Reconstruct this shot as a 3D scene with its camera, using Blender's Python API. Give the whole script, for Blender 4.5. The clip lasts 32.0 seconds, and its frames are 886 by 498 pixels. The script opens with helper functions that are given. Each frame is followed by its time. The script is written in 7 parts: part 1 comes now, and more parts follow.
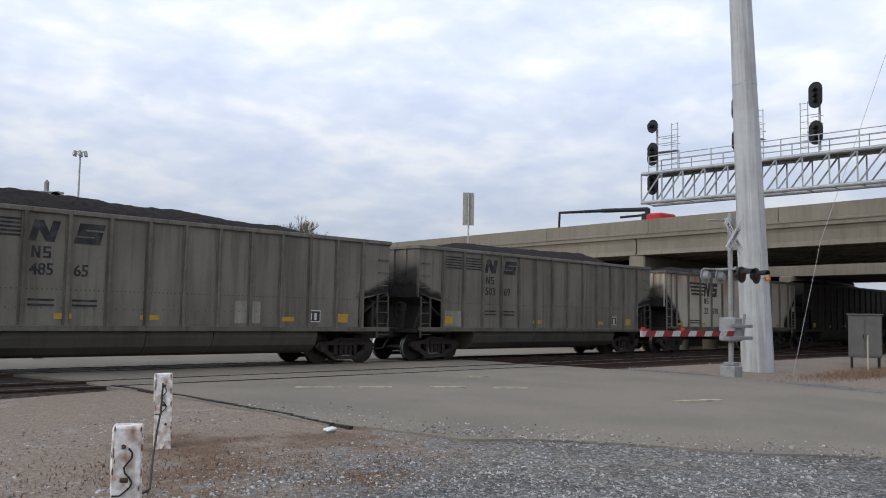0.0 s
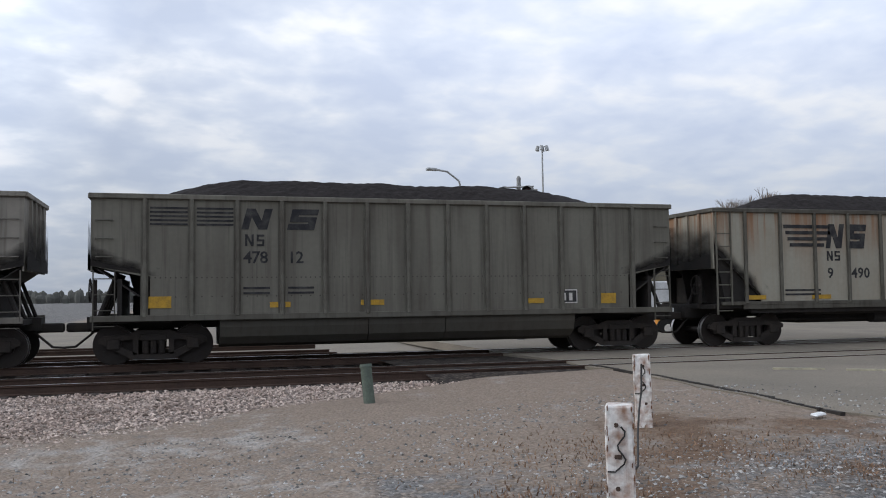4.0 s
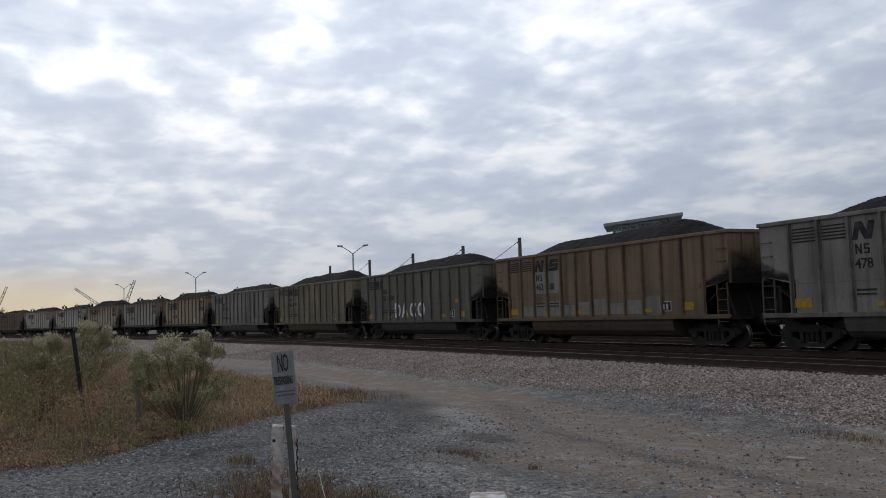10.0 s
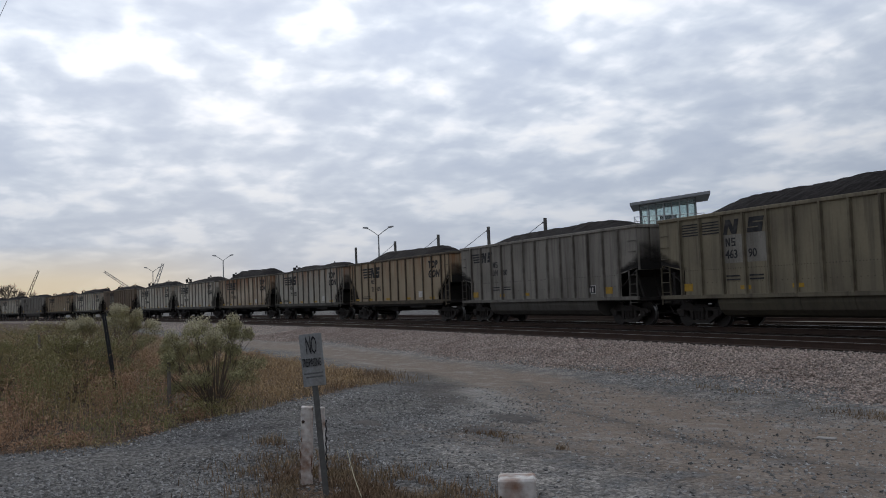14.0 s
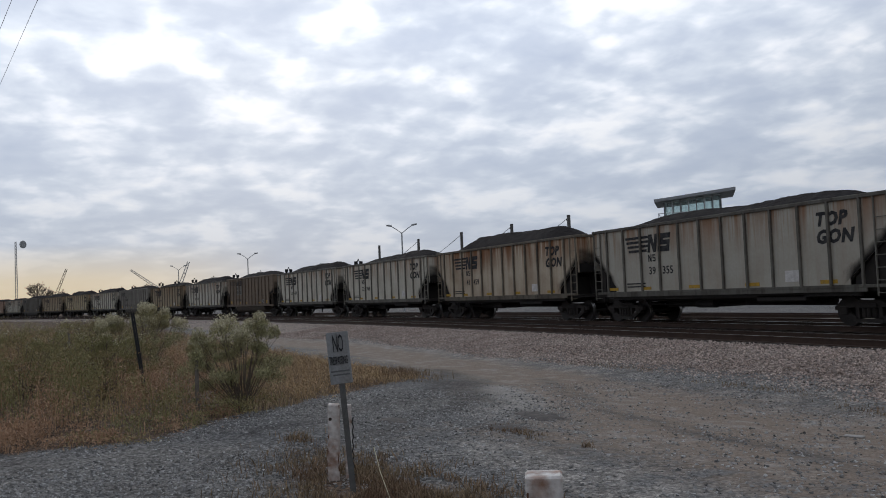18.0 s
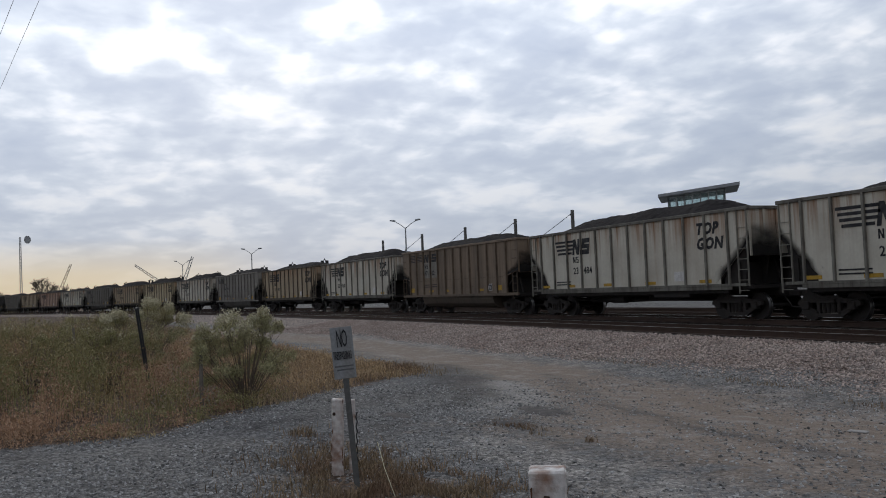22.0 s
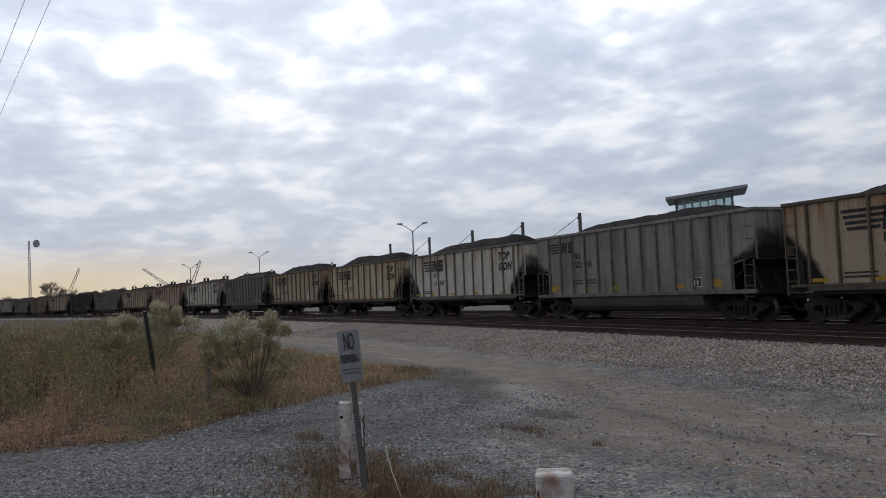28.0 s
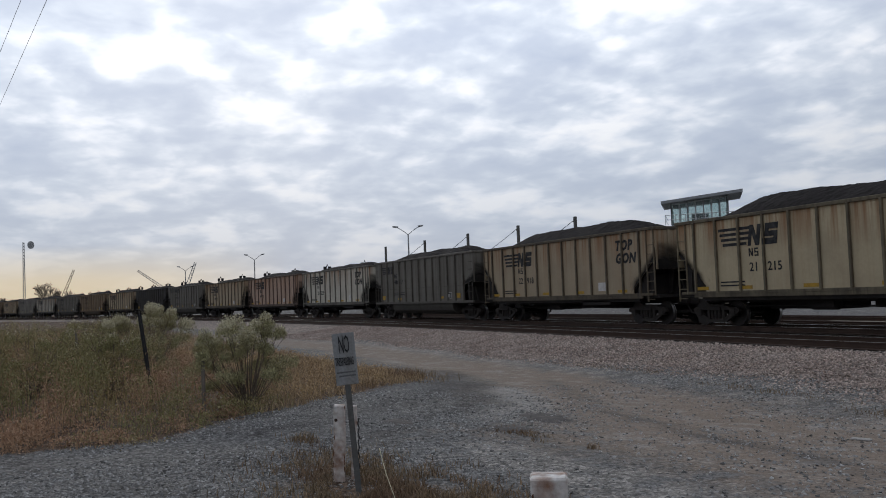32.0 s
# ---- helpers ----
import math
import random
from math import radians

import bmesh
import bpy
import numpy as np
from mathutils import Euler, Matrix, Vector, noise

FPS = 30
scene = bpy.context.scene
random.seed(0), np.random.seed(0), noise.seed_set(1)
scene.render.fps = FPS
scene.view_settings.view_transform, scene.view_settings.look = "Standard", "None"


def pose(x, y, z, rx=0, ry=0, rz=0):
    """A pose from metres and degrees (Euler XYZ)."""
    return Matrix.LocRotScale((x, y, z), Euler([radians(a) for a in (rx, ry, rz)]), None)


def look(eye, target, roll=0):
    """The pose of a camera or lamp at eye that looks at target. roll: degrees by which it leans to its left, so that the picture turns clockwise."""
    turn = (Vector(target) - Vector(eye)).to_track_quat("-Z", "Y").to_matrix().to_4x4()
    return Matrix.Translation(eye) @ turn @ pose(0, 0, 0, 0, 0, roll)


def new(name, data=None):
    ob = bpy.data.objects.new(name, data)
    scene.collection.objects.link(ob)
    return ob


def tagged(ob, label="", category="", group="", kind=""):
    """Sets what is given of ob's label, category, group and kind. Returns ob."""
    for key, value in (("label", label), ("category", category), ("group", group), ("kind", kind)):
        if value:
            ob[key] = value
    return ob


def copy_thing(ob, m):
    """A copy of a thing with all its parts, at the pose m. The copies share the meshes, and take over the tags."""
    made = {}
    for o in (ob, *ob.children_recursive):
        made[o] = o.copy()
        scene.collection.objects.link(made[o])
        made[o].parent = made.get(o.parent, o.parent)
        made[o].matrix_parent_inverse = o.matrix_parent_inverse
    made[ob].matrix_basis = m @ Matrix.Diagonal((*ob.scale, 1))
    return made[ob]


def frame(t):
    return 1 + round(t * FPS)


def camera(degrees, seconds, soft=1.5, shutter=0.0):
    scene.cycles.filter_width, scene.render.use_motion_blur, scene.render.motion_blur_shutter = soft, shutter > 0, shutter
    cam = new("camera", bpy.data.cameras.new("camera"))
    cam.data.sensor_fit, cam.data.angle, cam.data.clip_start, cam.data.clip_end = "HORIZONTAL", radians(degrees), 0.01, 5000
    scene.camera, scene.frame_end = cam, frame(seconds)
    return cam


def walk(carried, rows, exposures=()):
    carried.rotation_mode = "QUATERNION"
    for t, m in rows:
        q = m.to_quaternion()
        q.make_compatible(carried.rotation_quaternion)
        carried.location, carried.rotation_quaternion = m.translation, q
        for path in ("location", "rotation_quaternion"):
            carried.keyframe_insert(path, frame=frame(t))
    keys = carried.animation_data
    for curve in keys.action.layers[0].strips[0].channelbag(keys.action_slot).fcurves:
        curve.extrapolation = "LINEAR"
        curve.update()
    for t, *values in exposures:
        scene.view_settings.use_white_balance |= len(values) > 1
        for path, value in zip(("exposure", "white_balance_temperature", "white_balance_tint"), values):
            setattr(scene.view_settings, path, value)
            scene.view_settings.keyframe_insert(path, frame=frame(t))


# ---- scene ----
cam = camera(53.64, 32.0, soft=1.0)
EYE = 1.6
# seconds, yaw, pitch, roll, sway of the hand in x, y, z
PATH = (
    (0, -45.77, 4.48, -0.97, 0.03, -0.01, -0.00),
    (0.5, -45.90, 4.30, -0.83, 0.03, -0.00, -0.00),
    (1, -46.14, 4.25, -0.80, 0.03, -0.01, -0.01),
    (1.5, -46.10, 4.13, -1.18, 0.02, -0.01, -0.00),
    (2, -46.13, 4.11, -1.39, 0.02, -0.01, -0.01),
    (2.5, -46.07, 4.08, -0.93, 0.01, -0.01, -0.00),
    (3, -44.70, 4.07, -0.97, -0.02, -0.00, -0.00),
    (3.5, -33.35, 3.75, -0.55, -0.10, 0.08, 0.03),
    (5.5, 37.01, 2.18, 2.95, -0.01, 0.04, -0.05),
    (6, 48.49, 1.86, 1.23, -0.03, 0.04, -0.01),
    (6.5, 59.16, 1.64, 0.16, -0.05, 0.04, -0.00),
    (7, 64.05, 1.99, 0.82, -0.05, 0.03, -0.00),
    (7.5, 64.70, 2.55, 0.79, -0.03, 0.02, -0.00),
    (8, 64.00, 2.79, 0.66, -0.03, 0.03, -0.01),
    (8.5, 64.21, 3.28, 1.14, -0.03, 0.04, -0.01),
    (9, 63.55, 4.28, 1.30, -0.03, 0.05, -0.01),
    (9.5, 63.72, 4.42, 1.22, -0.02, 0.04, -0.02),
    (10, 63.14, 4.20, 1.87, -0.02, 0.02, -0.01),
    (10.5, 61.87, 3.96, 2.59, -0.04, 0.03, -0.01),
    (11, 61.56, 3.69, 2.08, -0.08, 0.08, -0.02),
    (11.5, 61.72, 3.59, 1.43, -0.09, 0.09, -0.02),
    (12, 62.23, 3.57, 1.48, -0.08, 0.08, -0.01),
    (12.5, 62.84, 3.71, 1.81, -0.07, 0.06, -0.01),
    (13, 63.41, 3.36, 2.09, -0.05, 0.04, -0.01),
    (13.5, 64.07, 2.88, 2.42, -0.04, 0.03, -0.00),
    (14, 64.82, 3.01, 2.23, -0.02, 0.01, -0.00),
    (14.5, 66.07, 2.98, 2.72, 0.00, -0.01, 0.00),
    (15, 66.24, 3.13, 2.29, 0.01, -0.01, 0.01),
    (15.5, 66.31, 2.99, 2.25, 0.02, -0.02, 0.01),
    (17.5, 66.47, 2.87, 2.23, 0.02, -0.03, 0.01),
    (18, 66.34, 2.90, 2.37, 0.02, -0.03, 0.01),
    (18.5, 66.26, 3.11, 2.33, 0.02, -0.03, 0.01),
    (19, 66.26, 3.20, 2.30, 0.02, -0.02, 0.01),
    (19.5, 66.24, 3.21, 2.34, 0.02, -0.02, 0.01),
    (20, 66.22, 3.18, 2.33, 0.02, -0.02, 0.00),
    (20.5, 66.31, 3.14, 2.33, 0.02, -0.01, 0.00),
    (21, 66.40, 3.05, 2.26, 0.02, -0.02, 0.01),
    (21.5, 66.51, 2.77, 2.24, 0.02, -0.02, 0.00),
    (22, 66.58, 2.59, 2.37, 0.02, -0.03, 0.01),
    (22.5, 66.58, 2.20, 2.44, 0.02, -0.02, 0.01),
    (23, 66.70, 2.24, 2.49, 0.02, -0.02, 0.01),
    (23.5, 67.11, 2.38, 2.45, 0.03, -0.03, 0.01),
    (24, 67.39, 2.43, 2.47, 0.04, -0.03, 0.01),
    (24.5, 67.32, 2.56, 2.42, 0.03, -0.03, 0.01),
    (25, 67.27, 2.63, 2.20, 0.03, -0.03, 0.00),
    (25.5, 67.09, 2.53, 2.25, 0.03, -0.03, 0.01),
    (27.5, 66.90, 2.64, 2.10, 0.03, -0.03, 0.01),
    (28, 67.06, 2.82, 2.44, 0.03, -0.03, 0.01),
    (28.5, 66.83, 3.10, 2.14, 0.03, -0.03, 0.01),
    (29, 66.94, 3.16, 2.12, 0.03, -0.03, 0.00),
    (29.5, 66.96, 3.09, 2.22, 0.04, -0.04, 0.01),
    (30, 66.90, 2.99, 2.14, 0.03, -0.03, 0.01),
    (30.5, 66.85, 2.90, 1.77, 0.03, -0.03, 0.01),
    (31, 66.85, 3.13, 2.08, 0.03, -0.03, 0.01),
    (31.5, 66.86, 3.06, 2.22, 0.03, -0.03, 0.01),
    (32, 66.75, 3.01, 2.22, 0.03, -0.03, 0.01),
)
walk(cam, [(t, pose(x, y, EYE + z, 90 + p, r, w)) for t, w, p, r, x, y, z in PATH],
     exposures=[(0, 0.15), (3, 0.12), (5.5, -0.10), (6, -0.30), (7, -0.55), (8, -0.8), (9, -0.90), (10, -0.94), (14, -0.89), (20, -0.85), (32, -0.84)])

# ---------------------------------------------------------------- sky and sun
world = bpy.data.worlds.new("overcast_sky")
scene.world = world
world.use_nodes = True
wn, wl = world.node_tree.nodes, world.node_tree.links
wn.clear()


def wnode(kind, **kw):
    n = wn.new(kind)
    for k, v in kw.items():
        n.inputs[k].default_value = v
    return n


def wmath(op, a, b=None):
    n = wn.new("ShaderNodeMath")
    n.operation = op
    for i, v in enumerate((a, b)):
        if v is None:
            continue
        if isinstance(v, (int, float)):
            n.inputs[i].default_value = v
        else:
            wl.new(v, n.inputs[i])
    return n.outputs[0]


def wramp(fac, stops):
    n = wn.new("ShaderNodeValToRGB")
    e = n.color_ramp.elements
    while len(e) < len(stops):
        e.new(0.5)
    for el, (p, c) in zip(e, stops):
        el.position, el.color = p, (*c, 1)
    wl.new(fac, n.inputs[0])
    return n.outputs[0]


def wmix(fac, a, b):
    n = wn.new("ShaderNodeMix")
    n.data_type = "RGBA"
    wl.new(fac, n.inputs[0])
    for s, v in ((6, a), (7, b)):
        if isinstance(v, tuple):
            n.inputs[s].default_value = (*v, 1)
        else:
            wl.new(v, n.inputs[s])
    return n.outputs[2]


SUN_AZ, SUN_EL = 79.0, 19.0           # yaw of the bright part of the sky, height in degrees
tc = wn.new("ShaderNodeTexCoord")
sep = wn.new("ShaderNodeSeparateXYZ")
wl.new(tc.outputs["Generated"], sep.inputs[0])
up = wmath("MAXIMUM", sep.outputs[2], 0.0)
den = wmath("ADD", up, 0.22)
comb = wn.new("ShaderNodeCombineXYZ")
wl.new(wmath("DIVIDE", sep.outputs[0], den), comb.inputs[0])
wl.new(wmath("DIVIDE", sep.outputs[1], den), comb.inputs[1])
big = wnode("ShaderNodeTexNoise", Scale=3.1, Detail=7.0, Roughness=0.5, Distortion=0.15)
wl.new(comb.outputs[0], big.inputs["Vector"])
fine = wnode("ShaderNodeTexNoise", Scale=9.0, Detail=3.0, Roughness=0.45, Distortion=0.3)
wl.new(comb.outputs[0], fine.inputs["Vector"])
cloud = wmath("ADD", wmath("MULTIPLY", big.outputs[0], 0.70), wmath("MULTIPLY", fine.outputs[0], 0.30))
# how near a direction lies to the hidden sun
sd = (-math.sin(radians(SUN_AZ)) * math.cos(radians(SUN_EL)), math.cos(radians(SUN_AZ)) * math.cos(radians(SUN_EL)), math.sin(radians(SUN_EL)))
dot = wn.new("ShaderNodeVectorMath")
dot.operation = "DOT_PRODUCT"
wl.new(tc.outputs["Generated"], dot.inputs[0])
dot.inputs[1].default_value = sd
near_sun = wn.new("ShaderNodeMapRange")
near_sun.inputs[1].default_value, near_sun.inputs[2].default_value = 0.30, 0.98
wl.new(dot.outputs["Value"], near_sun.inputs[0])
thin = wmath("ADD", cloud, wmath("MULTIPLY", near_sun.outputs[0], 0.035))
cover = wramp(thin, [(0.36, (0.46, 0.525, 0.655)), (0.47, (0.53, 0.592, 0.71)), (0.54, (0.64, 0.70, 0.80)), (0.59, (0.80, 0.84, 0.92)), (0.65, (0.96, 0.97, 1.0))])
low_sun = wn.new("ShaderNodeVectorMath")
low_sun.operation = "DOT_PRODUCT"
wl.new(tc.outputs["Generated"], low_sun.inputs[0])
low_sun.inputs[1].default_value = (-0.998, -0.03, 0.04)
glow = wmath("MULTIPLY", wramp(sep.outputs[2], [(0.0, (1, 1, 1)), (0.03, (0.8, 0.8, 0.8)), (0.068, (0, 0, 0))]),
             wramp(low_sun.outputs["Value"], [(0.965, (0, 0, 0)), (1.0, (1, 1, 1))]))
soft = wramp(cloud, [(0.38, (0.63, 0.71, 0.89)), (0.50, (0.73, 0.80, 0.945)), (0.62, (0.90, 0.93, 0.99))])
toward = wn.new("ShaderNodeMapRange")
toward.inputs[1].default_value, toward.inputs[2].default_value = -0.1, 0.75
wl.new(dot.outputs["Value"], toward.inputs[0])
cover = wmix(toward.outputs[0], soft, cover)
veil = wn.new("ShaderNodeMapRange")               # the far deck blends into one grey-blue veil
veil.inputs[1].default_value, veil.inputs[2].default_value, veil.inputs[3].default_value, veil.inputs[4].default_value = 0.02, 0.24, 0.58, 0.0
wl.new(up, veil.inputs[0])
cover = wmix(veil.outputs[0], cover, (0.57, 0.66, 0.815))
col = wmix(wmath("MULTIPLY", glow, 0.85), cover, (1.0, 0.82, 0.52))
sky = wn.new("ShaderNodeTexSky")
sky.sky_type, sky.sun_disc = "NISHITA", False
sky.sun_elevation, sky.sun_rotation = radians(SUN_EL), radians(-SUN_AZ)
bg_cloud = wnode("ShaderNodeBackground")
thick = wn.new("ShaderNodeMapRange")              # the deck is seen through more of itself towards the horizon
thick.inputs[1].default_value, thick.inputs[2].default_value, thick.inputs[3].default_value, thick.inputs[4].default_value = 0.0, 0.28, 0.57, 1.05
wl.new(up, thick.inputs[0])
wl.new(wmath("MULTIPLY", thick.outputs[0], wmath("ADD", 0.95, wmath("MULTIPLY", near_sun.outputs[0], 1.14))), bg_cloud.inputs[1])
wl.new(col, bg_cloud.inputs[0])
bg_sky = wnode("ShaderNodeBackground", Strength=0.004)
wl.new(sky.outputs[0], bg_sky.inputs[0])
both = wn.new("ShaderNodeAddShader")
wl.new(bg_cloud.outputs[0], both.inputs[0])
wl.new(bg_sky.outputs[0], both.inputs[1])
out = wn.new("ShaderNodeOutputWorld")
wl.new(both.outputs[0], out.inputs[0])

sun = new("sun", bpy.data.lights.new("sun", "SUN"))
sun.data.energy, sun.data.angle, sun.data.color = 0.7, radians(25), (1.0, 0.95, 0.86)
sun.matrix_basis = look((0, 0, 60), (-sd[0] * 50, -sd[1] * 50, 60 - sd[2] * 50))

# ---------------------------------------------------------------- materials


def mat(name, base, rough=0.85, metal=0.0, dark=None, scale=3.0, amount=0.5, fine=40.0, bump=0.0, bump_scale=60.0, spec=0.3, tint=False, drips=None, drip_amt=0.0, drip_lo=0.0, island=0.0, coord="Object", top=None, grain_lo=0.78):
    """A surface: base colour, patches of a second colour, fine grain, drips down its sides, relief."""
    m = bpy.data.materials.new(name)
    m.use_nodes = True
    n, l = m.node_tree.nodes, m.node_tree.links
    b = n["Principled BSDF"]
    b.inputs["Roughness"].default_value, b.inputs["Metallic"].default_value = rough, metal
    b.inputs["Specular IOR Level"].default_value = spec
    t = n.new("ShaderNodeTexCoord")
    src = t.outputs[coord]

    def tex(sc, vec=None, detail=5.0):
        x = n.new("ShaderNodeTexNoise")
        x.inputs["Scale"].default_value, x.inputs["Detail"].default_value = sc, detail
        l.new(vec or src, x.inputs["Vector"])
        return x.outputs[0]

    def mapr(v, a, z, lo=0.0, hi=1.0):
        x = n.new("ShaderNodeMapRange")
        for i, q in enumerate((a, z, lo, hi), 1):
            x.inputs[i].default_value = q
        l.new(v, x.inputs[0])
        return x.outputs[0]

    def mix(f, a, c, kind="MIX"):
        x = n.new("ShaderNodeMix")
        x.data_type, x.blend_type = "RGBA", kind
        if isinstance(f, float):
            x.inputs[0].default_value = f
        else:
            l.new(f, x.inputs[0])
        for s, v in ((6, a), (7, c)):
            if isinstance(v, tuple):
                x.inputs[s].default_value = (*v, 1)
            else:
                l.new(v, x.inputs[s])
        return x.outputs[2]

    if tint:
        oi = n.new("ShaderNodeObjectInfo")
        col = oi.outputs["Color"]
    else:
        col = tuple(base)
    second = tuple(dark) if dark else tuple(c * 0.55 for c in base)
    col = mix(mapr(tex(scale), 0.42, 0.68, 0.0, amount), col, second)
    if drips:
        oi2 = n.new("ShaderNodeObjectInfo")
        va = n.new("ShaderNodeVectorMath")
        sc2 = n.new("ShaderNodeVectorMath")
        sc2.operation = "SCALE"
        sc2.inputs[0].default_value = (37.0, 11.0, 5.0)
        l.new(oi2.outputs["Random"], sc2.inputs["Scale"])
        l.new(src, va.inputs[0])
        l.new(sc2.outputs[0], va.inputs[1])
        for sx, sz, lo, hi, k in ((5.0, 0.28, 0.52, 0.70, 1.0), (1.7, 0.12, 0.50, 0.68, 1.0), (14.0, 0.5, 0.56, 0.72, 0.8)):
            mp = n.new("ShaderNodeMapping")
            mp.inputs["Scale"].default_value = (sx, sx, sz)
            l.new(va.outputs[0], mp.inputs[0])
            f = mapr(tex(1.0, mp.outputs[0], 4.0), lo - drip_lo, hi - drip_lo, 0.0, drip_amt * k)
            if top:
                sz2 = n.new("ShaderNodeSeparateXYZ")
                l.new(src, sz2.inputs[0])
                mm = n.new("ShaderNodeMath")
                mm.operation = "MULTIPLY"
                l.new(f, mm.inputs[0])
                l.new(mapr(sz2.outputs[2], top[0], top[1], 0.12, 1.0), mm.inputs[1])
                f = mm.outputs[0]
            col = mix(f, col, tuple(drips))
    grain = mapr(tex(fine, None, 3.0), 0.25, 0.75, grain_lo, 1.96 - grain_lo)
    x = n.new("ShaderNodeMix")
    x.data_type, x.blend_type = "RGBA", "MULTIPLY"
    x.inputs[0].default_value = 1.0
    if isinstance(col, tuple):
        x.inputs[6].default_value = (*col, 1)
    else:
        l.new(col, x.inputs[6])
    cx = n.new("ShaderNodeCombineXYZ")
    for i in range(3):
        l.new(grain, cx.inputs[i])
    l.new(cx.outputs[0], x.inputs[7])
    col = x.outputs[2]
    if island:
        g = n.new("ShaderNodeNewGeometry")
        cy = n.new("ShaderNodeCombineXYZ")
        isl = mapr(g.outputs["Random Per Island"], 0, 1, 1 - island, 1 + island)
        for i in range(3):
            l.new(isl, cy.inputs[i])
        col = mix(1.0, col, cy.outputs[0], "MULTIPLY")
    l.new(col, b.inputs["Base Color"])
    if bump:
        bp = n.new("ShaderNodeBump")
        bp.inputs["Strength"].default_value, bp.inputs["Distance"].default_value = bump, 0.02
        l.new(tex(bump_scale, None, 4.0), bp.inputs["Height"])
        l.new(bp.outputs[0], b.inputs["Normal"])
    return m


M_BODY = mat("car_paint", (0.3, 0.3, 0.3), 0.75, 0.0, dark=(0.085, 0.072, 0.058), scale=0.55, amount=0.42, fine=9, tint=True, drips=(0.05, 0.04, 0.032), drip_amt=0.40, bump=0.12, bump_scale=3, grain_lo=0.93)
M_RUSTY = mat("rust_streaked_paint", (0.5, 0.45, 0.35), 0.8, 0.0, dark=(0.24, 0.19, 0.135), scale=0.8, amount=0.30, fine=9, tint=True, drips=(0.24, 0.105, 0.042), drip_amt=0.8, drip_lo=0.03, bump=0.12, bump_scale=3, top=(2.5, 3.75), grain_lo=0.93)
M_POST = mat("grimy_side_post", (0.2, 0.2, 0.2), 0.8, 0.0, dark=(0.06, 0.05, 0.04), scale=1.4, amount=0.6, fine=9, tint=True, drips=(0.04, 0.03, 0.024), drip_amt=0.5, grain_lo=0.88)
M_STREAK = mat("orange_rust_runs", (0.5, 0.45, 0.35), 0.85, 0.0, dark=(0.21, 0.115, 0.06), scale=0.55, amount=0.6, fine=9, tint=True, drips=(0.21, 0.09, 0.038), drip_amt=1.0, drip_lo=0.05, bump=0.15, bump_scale=3, top=(2.4, 3.7), grain_lo=0.93)
M_FILM = mat("dark_thinning_film", (0.016, 0.014, 0.013), 0.95, dark=(0.03, 0.025, 0.02), scale=3)
_n, _l = M_FILM.node_tree.nodes, M_FILM.node_tree.links
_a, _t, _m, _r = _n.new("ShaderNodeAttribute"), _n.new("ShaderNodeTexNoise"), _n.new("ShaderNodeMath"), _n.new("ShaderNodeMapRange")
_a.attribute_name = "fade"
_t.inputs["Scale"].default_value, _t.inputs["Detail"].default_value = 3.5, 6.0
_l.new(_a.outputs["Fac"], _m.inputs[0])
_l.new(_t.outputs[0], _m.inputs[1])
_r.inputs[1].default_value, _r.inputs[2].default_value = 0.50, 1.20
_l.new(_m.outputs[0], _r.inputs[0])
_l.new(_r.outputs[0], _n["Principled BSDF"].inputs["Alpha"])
# steel black from coal; also paints shade in open corners and under the overpass
M_NEAR_BLACK = mat("near_black_steel_and_shade", (0.028, 0.025, 0.023), 0.9, 0.0, dark=(0.046, 0.037, 0.031), scale=3, amount=0.6)
M_TRUCKS = mat("grimy_cast_steel", (0.032, 0.027, 0.024), 0.85, 0.0, dark=(0.05, 0.039, 0.031), scale=4, amount=0.6, bump=0.2)
M_WHEEL = mat("worn_wheel_steel", (0.035, 0.03, 0.027), 0.5, 0.6, dark=(0.03, 0.022, 0.018), scale=5)
M_COAL = mat("coal", (0.021, 0.018, 0.0175), 0.9, 0.0, spec=0.08, dark=(0.034, 0.030, 0.029), scale=6, amount=0.7, fine=22, bump=1.0, bump_scale=9)
M_RAIL = mat("rusty_rail_steel", (0.070, 0.044, 0.033), 0.85, 0.1, dark=(0.045, 0.03, 0.024), scale=2.0, amount=0.7)
M_SHINE = mat("polished_rail_head", (0.42, 0.41, 0.40), 0.35, 0.9, dark=(0.25, 0.22, 0.2), scale=1.0, amount=0.4)
M_TIE = mat("creosoted_wood", (0.038, 0.029, 0.024), 0.9, 0.0, dark=(0.06, 0.047, 0.039), scale=4, amount=0.7, bump=0.3)


